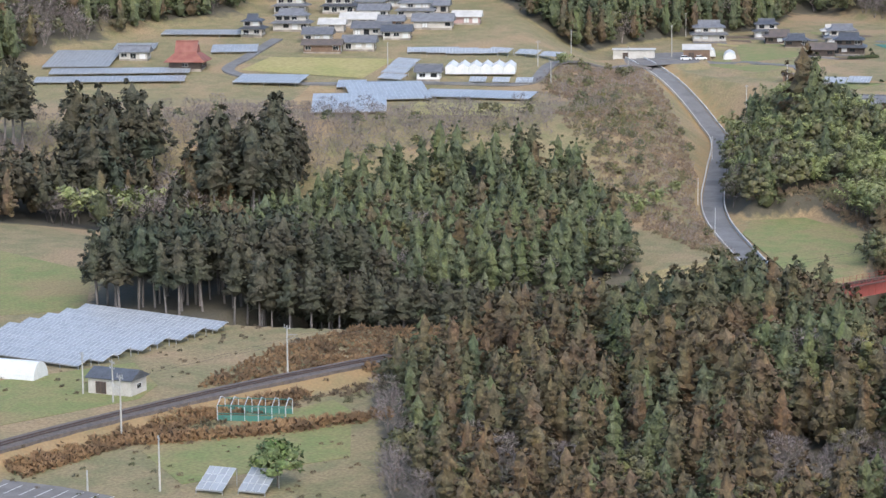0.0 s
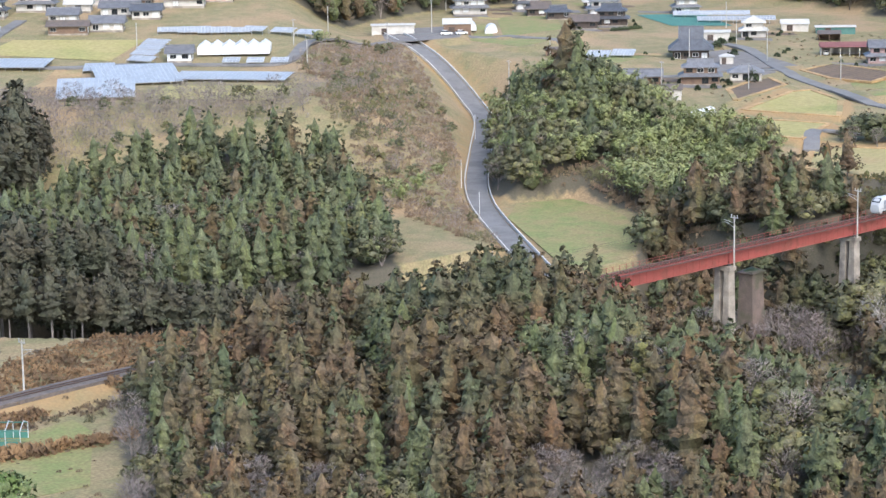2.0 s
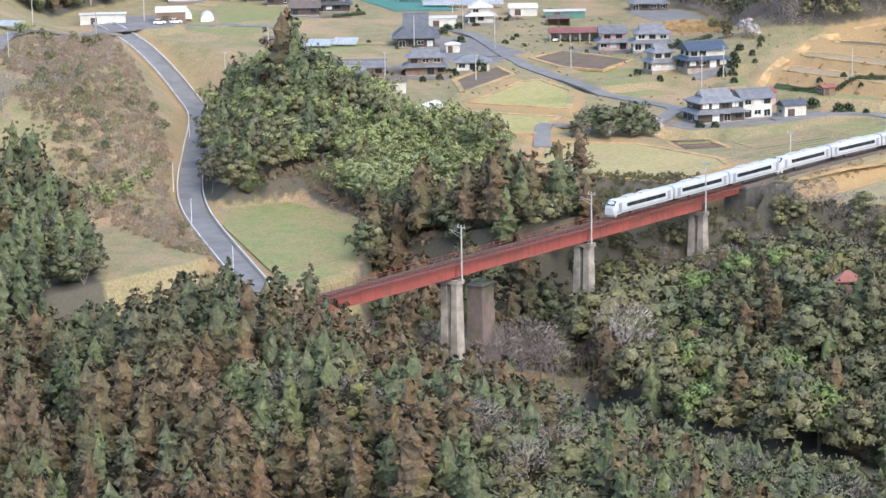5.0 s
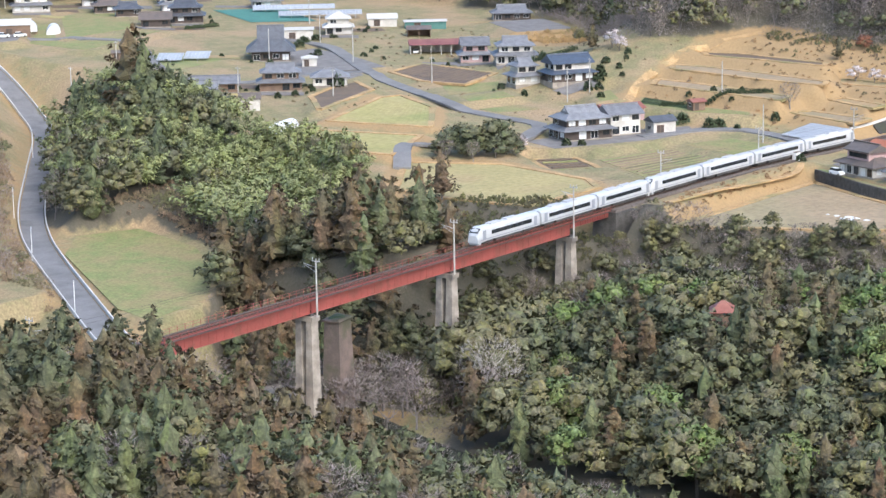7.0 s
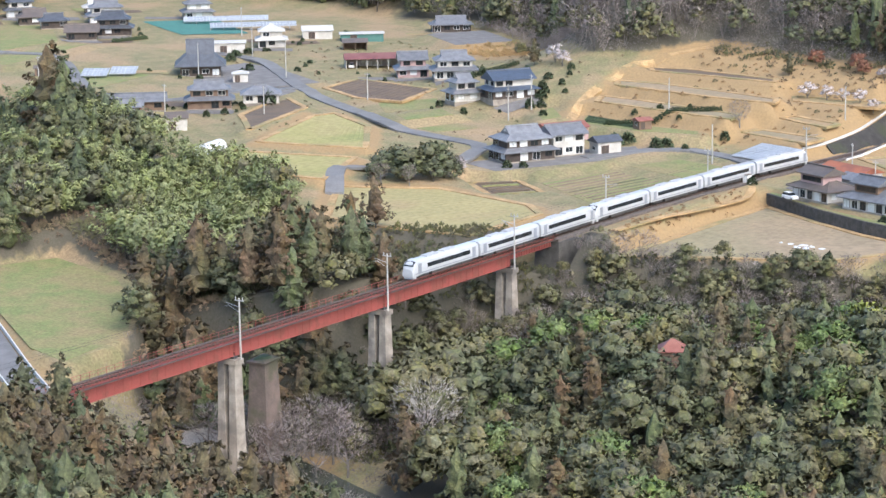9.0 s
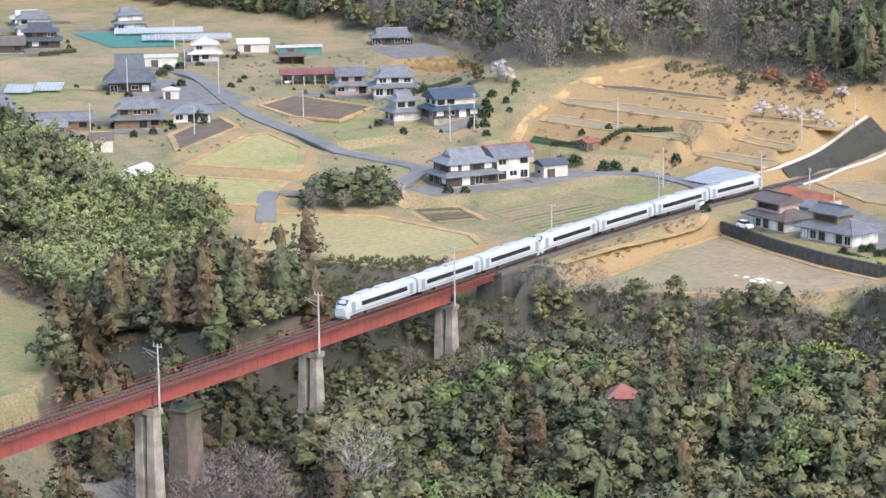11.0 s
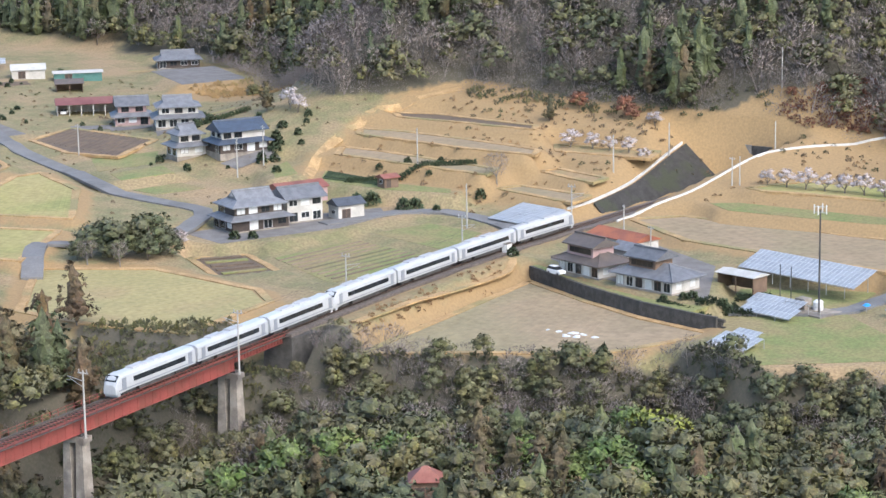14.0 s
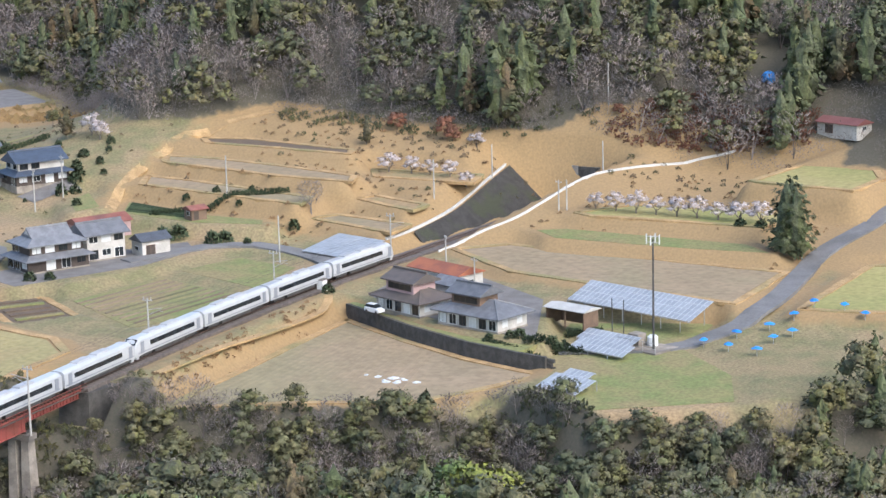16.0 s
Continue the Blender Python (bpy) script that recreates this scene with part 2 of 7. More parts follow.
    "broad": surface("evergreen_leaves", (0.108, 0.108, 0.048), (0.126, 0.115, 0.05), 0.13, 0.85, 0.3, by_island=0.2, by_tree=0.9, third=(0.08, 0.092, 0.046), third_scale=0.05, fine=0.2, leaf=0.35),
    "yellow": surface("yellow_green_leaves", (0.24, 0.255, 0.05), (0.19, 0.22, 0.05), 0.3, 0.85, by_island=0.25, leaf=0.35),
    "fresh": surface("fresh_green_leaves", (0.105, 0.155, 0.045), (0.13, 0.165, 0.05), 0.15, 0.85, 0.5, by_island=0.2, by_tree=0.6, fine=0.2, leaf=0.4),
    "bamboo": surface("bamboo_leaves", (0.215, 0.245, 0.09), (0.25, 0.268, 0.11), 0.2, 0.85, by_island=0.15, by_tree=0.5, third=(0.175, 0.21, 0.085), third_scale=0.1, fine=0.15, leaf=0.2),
    "rust_bush": surface("rust_red_shrub_leaves", (0.2, 0.085, 0.05), (0.15, 0.07, 0.045), 0.3, 0.9, by_island=0.4),
    "blossom": surface("white_blossom", (0.5, 0.44, 0.42), (0.4, 0.35, 0.34), 0.4, 0.9, by_island=0.3),
    "brush": surface("dry_brush", (0.21, 0.155, 0.1), (0.16, 0.115, 0.08), 0.15, 0.95, by_island=0.25, third=(0.11, 0.112, 0.055), third_scale=0.08),
    "dry_weed": surface("dry_orange_weeds", (0.36, 0.225, 0.115), (0.27, 0.165, 0.09), 0.2, 0.95, by_island=0.3, third=(0.2, 0.13, 0.075), third_scale=0.1),
    "hedge": surface("dark_hedge_leaves", (0.04, 0.06, 0.028), (0.055, 0.075, 0.034), 0.4, 0.9, by_island=0.5),
}

# ---- the lie of the land ----
def curve(points, step=4.0):
    """A smooth line through points of any dimension."""
    p = [np.array(q, float) for q in points]
    p = [2 * p[0] - p[1]] + p + [2 * p[-1] - p[-2]]
    out = []
    for a, b, c, d in zip(p, p[1:], p[2:], p[3:]):
        n = max(2, int(np.linalg.norm((c - b)[:2]) / step))
        for k in range(n):
            s = k / n
            out.append(0.5 * (2 * b + (c - a) * s + (2 * a - 5 * b + 4 * c - d) * s * s + (3 * b - a - 3 * c + d) * s**3))
    return np.array(out + [p[-2]])


def to_line(x, y, line):
    """Signed distance (to the left: plus) and the place along a line, for arrays of points."""
    best, side, near = np.full(x.shape, 1e9), np.zeros(x.shape), np.zeros(x.shape)
    for k in range(len(line) - 1):
        a, d = line[k][:2], line[k + 1][:2] - line[k][:2]
        s = np.clip(((x - a[0]) * d[0] + (y - a[1]) * d[1]) / (d @ d), 0, 1)
        ex, ey = x - a[0] - s * d[0], y - a[1] - s * d[1]
        far = np.hypot(ex, ey)
        closer = far < best
        best = np.where(closer, far, best)
        side = np.where(closer, np.where(d[0] * ey - d[1] * ex > 0, 1, -1), side)
        near = np.where(closer, k + s, near)
    return best, side, near


def to_area(x, y, area):
    """Distance to a polygon; minus inside."""
    line = np.array(list(area) + [area[0]], float)
    far, _, _ = to_line(x, y, line)
    inside = np.zeros(x.shape, bool)
    for (ax, ay), (bx, by) in zip(line, line[1:]):
        cross = (ay > y) != (by > y)
        inside ^= cross & (x < (bx - ax) * (y - ay) / ((by - ay) if by != ay else 1e-9) + ax)
    return np.where(inside, -far, far)


def ease(v):
    v = np.clip(v, 0, 1)
    return v * v * (3 - 2 * v)


RAIL = curve([(-330, -42), (-270, -18), (-219, -3), (-186, 3.5), (-160, 6.5), (-130, 7), (-85, 4), (-45, 0.4), (-20, 0), (97, 0), (125, 0), (150, -1),
              (182, -3.5), (207, -7), (241, -11.5), (264, -15.5)])
RIVER = curve([(-70, -230), (-20, -130), (-5, -80), (-3, -55), (6, -20), (16, 5), (22, 32), (4, 62), (-40, 72), (-75, 92), (-90, 140)])
ROAD = curve([(-42, -12, -12.5), (-22, 17, -11.6), (-5, 42, -11.3), (8, 60, -11), (36, 98, -10.5), (53, 119, -10.2), (73, 140, -9.6), (105, 170, -8.6), (136, 199, -6.4), (151, 219, -4), (160, 236, 1.0), (168, 254, 6.0), (175, 272, 9.4), (184, 288, 10)])
VALLEY = [(-900, -900), (150, -900), (215, -300), (250, -160), (262, -70), (264, 20), (270, 56), (257, 72), (252, 87), (264, 99), (320, 141), (345, 180), (360, 260), (351, 368), (300, 332), (284, 327), (247, 330), (207, 321),
          (180, 309), (172, 330), (184, 362), (150, 400), (114, 416), (96, 396), (71, 393), (37, 386), (7, 374), (-18, 362), (-60, 390), (-300, 560), (-900, 700)]
EAST = [(99, -13), (109, -31), (116, -49), (128, -60), (118, -76), (130, -102), (152, -125), (150, -300), (900, -900), (900, 900), (240, 900), (195, 330), (188, 285), (172, 235),
        (150, 190), (130, 146), (112, 108), (107, 74), (87, 58), (83, 30), (90, 8)]

NEAR_HILL = [(-222, -150), (-140, -165), (-62, -140), (-34, -100), (-24, -36), (-30, -8), (-60, -3.5), (-132, -1.5), (-142, 1), (-154, -9), (-170, -34), (-190, -60), (-206, -90)]
GORGE_EDGE = [(-62, -140), (-18, -125), (-14, -70), (-16, -30), (-24, -34), (-34, -100)]
RIGHT_BANK = [(8, -22), (42, -10), (84, -16), (90, -28), (97, -44), (105, -60), (116, -74), (108, -84), (120, -108), (160, -135), (60, -190), (2, -120), (4, -60)]
BANK_TOP = [(84, -16), (96, -10), (101, -19), (109, -36), (116, -53), (127, -66), (116, -78), (128, -104), (120, -108), (108, -84), (116, -74), (105, -60), (97, -44), (90, -28)]
BEHIND_BRIDGE = [(12, 22), (42, 7), (58, 7), (65, 26), (64, 50), (56, 58), (46, 58), (28, 44)]
UNDER_BRIDGE = [(26, -10), (94, -8), (95, 8), (84, 30), (66, 26), (58, 8), (26, 10)]
BAMBOO_GROVE = [(56, 56), (84, 52), (106, 76), (110, 104), (88, 104), (70, 86)]
ROAD_WOOD = [(57, 112), (72, 106), (90, 106), (112, 108), (130, 148), (146, 182), (140, 196), (118, 180), (84, 150), (62, 124)]
STAND = [(-154, 80), (-118, 47), (-80, 36), (-70, 46), (-88, 70), (-136, 104)]
BACK_WOOD = [(-80, 34), (-46, 24), (-34, 46), (-18, 76), (28, 132), (34, 150), (14, 172), (-24, 182), (-60, 160), (-136, 106), (-88, 72)]
FAR_LEFT = [(-128, 208), (-84, 182), (-48, 184), (-40, 206), (-60, 226), (-96, 240), (-140, 246)]
BANK_EAST = [(116, -82), (128, -106), (150, -114), (176, -128), (190, -150), (150, -165), (110, -110)]
SLOPE_FOOT = [(20, 40), (46, 56), (64, 78), (74, 104), (58, 116), (88, 108), (88, 52), (40, 30)]
ABUTMENT_SIDE = [(82, -16), (90, -4), (103, -4.5), (103, -12.5), (96, -15)]
WOODS = [BANK_TOP, ABUTMENT_SIDE, BANK_EAST, SLOPE_FOOT, UNDER_BRIDGE, NEAR_HILL, GORGE_EDGE, RIGHT_BANK, BEHIND_BRIDGE, BAMBOO_GROVE, ROAD_WOOD, STAND, BACK_WOOD, FAR_LEFT]

# name, level, corners
FIELDS = {
    "brown_paddy": (-3.4, "fallow", [(162, -13.5), (101, -13), (110, -30), (117, -48), (125, -53), (138, -60), (143.5, -44.5), (151, -30.5)]),
    "green_paddy_near": (1.0, "stubble", [(116, 65), (125, 45), (118, 18), (111, 11), (86, 11), (84, 27), (87, 46)]),
    "green_paddy_mid": (3.2, "paddy", [(119, 103), (132, 104), (138, 77), (112, 66), (112, 76)]),
    "green_paddy_far": (4.0, "paddy", [(141, 107), (180, 121), (186, 119), (173, 99), (146, 80)]),
    "striped_field": (-0.9, "grass", [(150, 36), (173, 30.5), (164, 8), (150, 5), (135, 14)]),
    "grass_field": (-0.3, "grass", [(176, 29), (191, 24), (186, 8), (167, 7)]),
    "vegetable_garden": (-1.4, "soil", [(145, 51), (152.5, 43), (141, 27.5), (131, 34)]),
    "soil_field": (4.6, "soil", [(219, 147), (238, 150), (231, 120), (208, 114), (208, 128)]),
    "green_strip": (4.0, "grass", [(192, 108), (206, 121), (222, 112), (208, 102)]),
    "lower_brown_strip": (4.8, "soil", [(150, 117), (186, 128), (200, 146), (168, 134)]),
    "panel_meadow": (-2.6, "grass", [(118, -76), (124, -62), (138, -61), (147, -56), (170, -52), (178, -76), (160, -76), (145, -90), (130, -95)]),
    "temple_meadow": (6.6, "grass", [(178, 190), (186, 225), (212, 222), (206, 196)]),
    "hill_meadow": (8.6, "grass", [(190, 235), (196, 290), (235, 300), (240, 250)]),
    "valley_meadow": (-10.3, "grass", [(8, 52), (40, 98), (56, 110), (70, 104), (62, 80), (46, 60), (24, 43), (4, 40)]),
    "left_plot": (-2.4, "grass", [(-200, -10), (-158, -4), (-160, -12), (-178, -36), (-206, -32)]),
    "left_lawn": (-2.4, "grass", [(-190, 100), (-150, 86), (-128, 120), (-130, 160), (-190, 170)]),
    "hut_yard": (-2.2, "grass", [(-218, 14), (-182, 15), (-174, 22), (-168, 40), (-200, 44)]),
    "terrace_top": (11.1, "soil", [(253, 67), (255, 57), (248, 28), (243, 26), (246, 45), (248, 63)]),
    "terrace_brown": (8.8, "fallow", [(242, 70), (242, 58), (236, 34), (231, 19), (225, 17), (227, 34), (235, 66)]),
    "terrace_mid": (6.3, "fallow", [(231, 68), (229, 57), (222.5, 34), (219, 23), (212, 22), (215, 35), (222, 64)]),
    "terrace_straw": (5.2, "straw_field", [(226, 16), (230, 14), (224, 0), (218, 0)]),
    "terrace_low": (3.1, "fallow", [(214, 20), (219, 17), (214, -1), (206, -1)]),
    "terrace_blossom": (7.4, "straw_field", [(247, 22), (247, -2), (238, -4), (239, 18)]),
    "terrace_garden": (3.4, "grass", [(217, 65), (210, 42), (208, 27), (204, 25), (201, 40), (206, 60)]),
    "right_paddy": (0.9, "fallow", [(205, -15), (212, -23), (204, -80), (178, -79), (184, -55), (190, -33)]),
    "right_strip": (3.0, "grass", [(217, -26), (220, -31), (216, -70), (210, -76), (209, -62), (211, -32)]),
    "blossom_terrace": (5.2, "paddy", [(225, -32), (236, -40), (236, -68), (230, -74), (222, -70), (223, -36)]),
    "upper_right_paddy": (10.0, "paddy", [(242, -62), (262, -66), (270, -78), (252, -85), (238, -83)]),
    "far_right_paddy": (1.0, "paddy", [(177, -91), (214, -93), (225, -130), (180, -112)]),
    "yard_temple": (5.5, "gravel_yard", [(196, 160), (222, 150), (240, 178), (246, 196), (226, 200), (206, 178)]),
    "yard_farm": (0.7, "gravel_yard", [(150, 48), (156, 61), (186, 47), (197, 38), (190, 32), (174, 34)]),
    "yard_south_farm": (-0.3, "gravel_yard", [(169, -13.5), (178, -13), (192, -24), (176, -46), (148, -55.5), (150.5, -43.5), (157, -29.5)]),
    "yard_far_house": (6.8, "gravel_yard", [(300, 160), (320, 185), (338, 175), (318, 150)]),
    "yard_depot": (10.0, "gravel_yard", [(162, 268), (190, 302), (222, 290), (190, 262)]),
    "garden_green": (4.2, "grass", [(184, 96), (190, 104), (205, 99), (198, 90)]),
    "house_lawn": (4.4, "grass", [(210, 75), (220, 76), (206, 64), (199, 66)]),
    "yard_village": (5.2, "gravel_yard", [(225, 181), (233, 175), (206, 146), (189, 143)]),
    "farm_green": (2.6, "grass", [(180, 84), (183, 93), (196, 88), (192, 78)]),
    "east_meadow": (9.2, "grass", [(251, 306), (279, 304), (236, 259), (204, 257)]),
    "yard_parking": (-2.4, "gravel_yard", [(-223, -12), (-218, -21), (-215, -31), (-217, -37), (-231, -36), (-234, -23)]),
}


def ground_z(x, y):
    """Height of the land at arrays of places."""
    x, y = np.asarray(x, float), np.asarray(y, float)
    # village side: a gentle rise, then a terraced hillside
    rise = 0.22 * np.maximum(x - 203, 0) * (1 - ease((y - 82) / 60)) * (1 - 0.45 * ease((-20 - y) / 30) + 0.3 * ease((-70 - y) / 60))
    east = 0.3 + 0.033 * np.maximum(y - 20, 0) + rise
    east = east - 2.3 * ease((-30 - y) / 25) * (1 - ease((x - 160) / 30))
    # the near hill and the low ground by the line, the wooded slope up to the far plateau
    west = -2.4 + 5.5 * ease((x + 140) / 50) * ease((-x - 15) / 60) * ease((-6 - y) / 25) * ease((y + 190) / 60)
    west = np.where((x > 20) & (y < 8), -15.5, west)
    low = ease((x + 125) / 70) * ease((y - 15) / 40)
    west = west * (1 - low) - 9.5 * low
    s = 0.56 * x + 0.83 * y - 25 * ease(-x / 60)
    west = west + 19.0 * ease((s - 105) / 85) * ease((y - 60) / 50)
    west = np.where(y > 190, np.minimum(west, 9.5), west)
    # the plateau climbs gently towards its far houses
    west = west + 0.105 * np.maximum(0.58 * x + 0.81 * y - 240, 0) * ease((0.58 * y - 0.81 * x - 28) / 30)
    d = to_area(x, y, EAST)
    w = ease(0.5 - (d - 5) / 16)
    z = east * w + west * (1 - w)
    # the gorge
    far, side, _ = to_line(x, y, RIVER)
    wall = -27.5 + np.where(far < 9, 0.02 * far**2, 1.6 + np.where(side < 0, 13.0 * ease((far - 26) / 48) + 0.3 * np.maximum(far - 70, 0), (0.14 + 0.1 * ease((y + 60) / 50)) * (far - 9) + 0.0022 * (far - 9) ** 2))
    fade = np.maximum(ease((y - 62) / 25), ease((y - 4) / 22) * ease((x - 36) / 14))
    wall = wall + 8 * np.exp(-((x - 52) ** 2 + (y + 50) ** 2) / 200)
    z = np.where((w > 0.02) & (side < 0), np.minimum(z, np.maximum(wall, east * w + (wall + 60 * fade) * (1 - w))), np.minimum(z, wall + 60 * fade))
    # level fields
    apart = [(level, to_area(x, y, area)) for level, _, area in FIELDS.values()]
    for level, d in apart:
        k = ease(1.28 - d / 3.4)
        z = z * (1 - k) + level * k
    for level, d in apart:
        k = ease(1.5 - d / 1.7)
        z = z * (1 - k) + level * k
    # the road in the side valley
    far, _, near = to_line(x, y, ROAD)
    height = np.interp(near, range(len(ROAD)), ROAD[:, 2])
    z = np.clip(z, height - 0.55 * np.maximum(far - 3.6, 0) - 0.05, height + 0.75 * np.maximum(far - 4.2, 0) - 0.05)
    # the railway: banks and a cutting, none at the bridge
    far, _, _ = to_line(x, y, RAIL)
    bridge = (x > -40) & (x < 102)
    upper = -0.75 + np.maximum(far - 3.2, 0) * 0.88
    lower = -0.75 - np.maximum(far - 2.8, 0) * 0.62
    z = np.where(bridge | (x > 262), z, np.clip(z, lower, upper))
    z = np.where(bridge & (far < 7), np.minimum(z, -6), z)
    # the hills all round
    d = to_area(x, y, VALLEY)
    hill = 0.46 * np.maximum(d, 0) * (1 + 0.25 * np.sin(x * 0.021 + 1) * np.sin(y * 0.017))
    z = z + 120 * (1 - np.exp(-hill / 120))
    z = z + 0.35 * np.sin(x * 0.13 + 2 * np.sin(y * 0.07)) * np.sin(y * 0.11) * ease(d / 20)
    return z


def land_cover():
    """Grass, dry straw or leaf litter, by the land's own cover."""
    m = M["ground"].copy()
    n, link = m.node_tree.nodes, m.node_tree.links.new
    out = [q for q in n if q.type == "OUTPUT_MATERIAL"][0]
    last = n["Principled BSDF"].outputs[0]
    geo = n.new("ShaderNodeNewGeometry")
    for cover, (c1, c2), size in (("dry", ((0.35, 0.232, 0.112), (0.25, 0.172, 0.083)), 0.3), ("wooded", ((0.11, 0.092, 0.07), (0.064, 0.064, 0.04)), 0.35)):
        at = n.new("ShaderNodeAttribute")
        at.attribute_name = cover
        tex = n.new("ShaderNodeTexNoise")
        tex.inputs["Scale"].default_value, tex.inputs["Detail"].default_value = size, 5.0
        link(geo.outputs["Position"], tex.inputs["Vector"])
        edge = n.new("ShaderNodeMath")
        edge.operation = "ADD"
        link(at.outputs["Fac"], edge.inputs[0]), link(tex.outputs["Fac"], edge.inputs[1])
        fac = n.new("ShaderNodeMapRange")
        fac.inputs["From Min"].default_value, fac.inputs["From Max"].default_value = 0.85, 1.3
        link(edge.outputs[0], fac.inputs["Value"])
        ramp = n.new("ShaderNodeMix")
        ramp.data_type = "RGBA"
        ramp.inputs["A"].default_value, ramp.inputs["B"].default_value = (*c1, 1), (*c2, 1)
        wide = n.new("ShaderNodeMapRange")
        wide.inputs["From Min"].default_value, wide.inputs["From Max"].default_value = 0.25, 0.75
        fine_tex = n.new("ShaderNodeTexNoise")
        fine_tex.inputs["Scale"].default_value, fine_tex.inputs["Detail"].default_value = size * 6.5, 8.0
        link(geo.outputs["Position"], fine_tex.inputs["Vector"]), link(fine_tex.outputs["Fac"], wide.inputs["Value"]), link(wide.outputs["Result"], ramp.inputs["Factor"])
        b = n.new("ShaderNodeBsdfPrincipled")
        b.inputs["Roughness"].default_value = 0.95
        link(ramp.outputs["Result"], b.inputs["Base Color"])
        both = n.new("ShaderNodeMixShader")
        link(fac.outputs["Result"], both.inputs[0]), link(last, both.inputs[1]), link(b.outputs[0], both.inputs[2])
        last = both.outputs[0]
    link(last, out.inputs["Surface"])
    return m


def axis(fine0, fine1, step, far0, far1):
    a = list(np.arange(fine0, fine1, step))
    lo, hi, s = [fine0], [a[-1]], step
    while hi[-1] < far1 or lo[-1] > far0:
        s *= 1.25
        if hi[-1] < far1:
            hi.append(hi[-1] + s)
        if lo[-1] > far0:
            lo.append(lo[-1] - s)
    return np.array(lo[:0:-1] + a + hi[1:])


gx, gy = axis(-235, 300, 1.7, -2600, 2600), axis(-150, 345, 1.7, -2600, 2600)
GX, GY = np.meshgrid(gx, gy)
GZ = ground_z(GX.ravel(), GY.ravel())


def gz(x, y):
    """Height of the built land, between its corners."""
    i, j = int(np.clip(np.searchsorted(gx, x) - 1, 0, len(gx) - 2)), int(np.clip(np.searchsorted(gy, y) - 1, 0, len(gy) - 2))
    u, v = (x - gx[i]) / (gx[i + 1] - gx[i]), (y - gy[j]) / (gy[j + 1] - gy[j])
    g = GZ.reshape(len(gy), len(gx))
    return float(g[j, i] * (1 - u) * (1 - v) + g[j, i + 1] * u * (1 - v) + g[j + 1, i] * (1 - u) * v + g[j + 1, i + 1] * u * v)


land = bpy.data.meshes.new("ground")
nx, ny = len(gx), len(gy)
idx = np.arange(nx * ny).reshape(ny, nx)
quads = np.stack([idx[:-1, :-1], idx[:-1, 1:], idx[1:, 1:], idx[1:, :-1]], -1).reshape(-1, 4)
land.from_pydata(np.stack([GX.ravel(), GY.ravel(), GZ], -1).tolist(), [], quads.tolist())
# what covers the land: woods with leaf litter, and dry straw-coloured slopes
px_, py_ = GX.ravel(), GY.ravel()
apart = to_area(px_, py_, VALLEY) * -1 + 1.0
for area in WOODS:
    apart = np.minimum(apart, to_area(px_, py_, area) - 1.0)
dry = np.maximum(ease((px_ - 198) / 14) * ease((78 - py_) / 14), 0.6 * ease((px_ - 165) / 20) * ease((-50 - py_) / 20))
for line, reach in ((RAIL, 16), (ROAD, 14)):
    dry = np.maximum(dry, 0.8 * ease((reach - to_line(px_, py_, line)[0]) / reach))
dry = dry * np.where((px_ > 78) & (px_ < 108) & (py_ < 6) & (py_ > -14), 0.15, 1)
CLEARED = np.array([(300, 151), (310, 142)], float)
clear = ease((16 - to_line(px_, py_, CLEARED)[0]) / 8)
clear = np.maximum(clear, 0.85 * ease((13 - to_line(px_, py_, np.array([(266, -24), (271, -46), (272, -66)], float))[0]) / 8))
dry, apart = np.maximum(dry, clear), apart + 12 * clear
for level, kind, area in FIELDS.values():
    if kind in ("paddy", "fallow", "stubble"):
        dry = np.maximum(dry, ease(1.3 - np.abs(to_area(px_, py_, area)) / 4.5))
land.attributes.new("wooded", "FLOAT", "POINT").data.foreach_set("value", ease(0.5 - apart / 3.0).astype(np.float32))
land.attributes.new("dry", "FLOAT", "POINT").data.foreach_set("value", dry.astype(np.float32))
land.materials.append(land_cover())
land.polygons.foreach_set("use_smooth", [True] * len(land.polygons))
tagged(new("ground", land), "dry winter grass land with terraces and a wooded gorge", "ground", "", "structure")


def sheet(name, area, z, material, label, category, thick=0.12):
    return structure(name, Build().plate(area, z - thick, z + 0.06), M[material], label, category)


banks = []
for name, (level, material, area) in FIELDS.items():
    words = {"stubble": "straw-olive rice stubble paddy with dry edges", "paddy": "pale green harvested rice paddy with straw-coloured edges", "fallow": "bare brown fallow rice paddy with dry edges",
             "straw_field": "dry straw-coloured terrace field", "soil": "tilled brown vegetable field soil", "gravel_yard": "bare grey gravel and asphalt yard", "grass": "short green and straw-coloured grass field"}[material]
    c = np.mean(area, axis=0)
    inner = [tuple(c + (np.array(p) - c) * (1 - 1.0 / max(np.linalg.norm(np.array(p) - c), 1))) for p in area]
    sheet(name if "yard" in name else "field_" + name, inner, level, material, words, "yard" if "yard" in name else "field")
    if material in ("paddy", "fallow", "soil", "straw_field", "stubble"):
        ring = np.array([tuple(c + (np.array(p) - c) * (1 + 0.1 / max(np.linalg.norm(np.array(p) - c), 1))) for p in list(area) + [area[0], area[1]]])
        banks.append((name, np.column_stack([ring[:-1], np.full(len(ring) - 1, level)])))


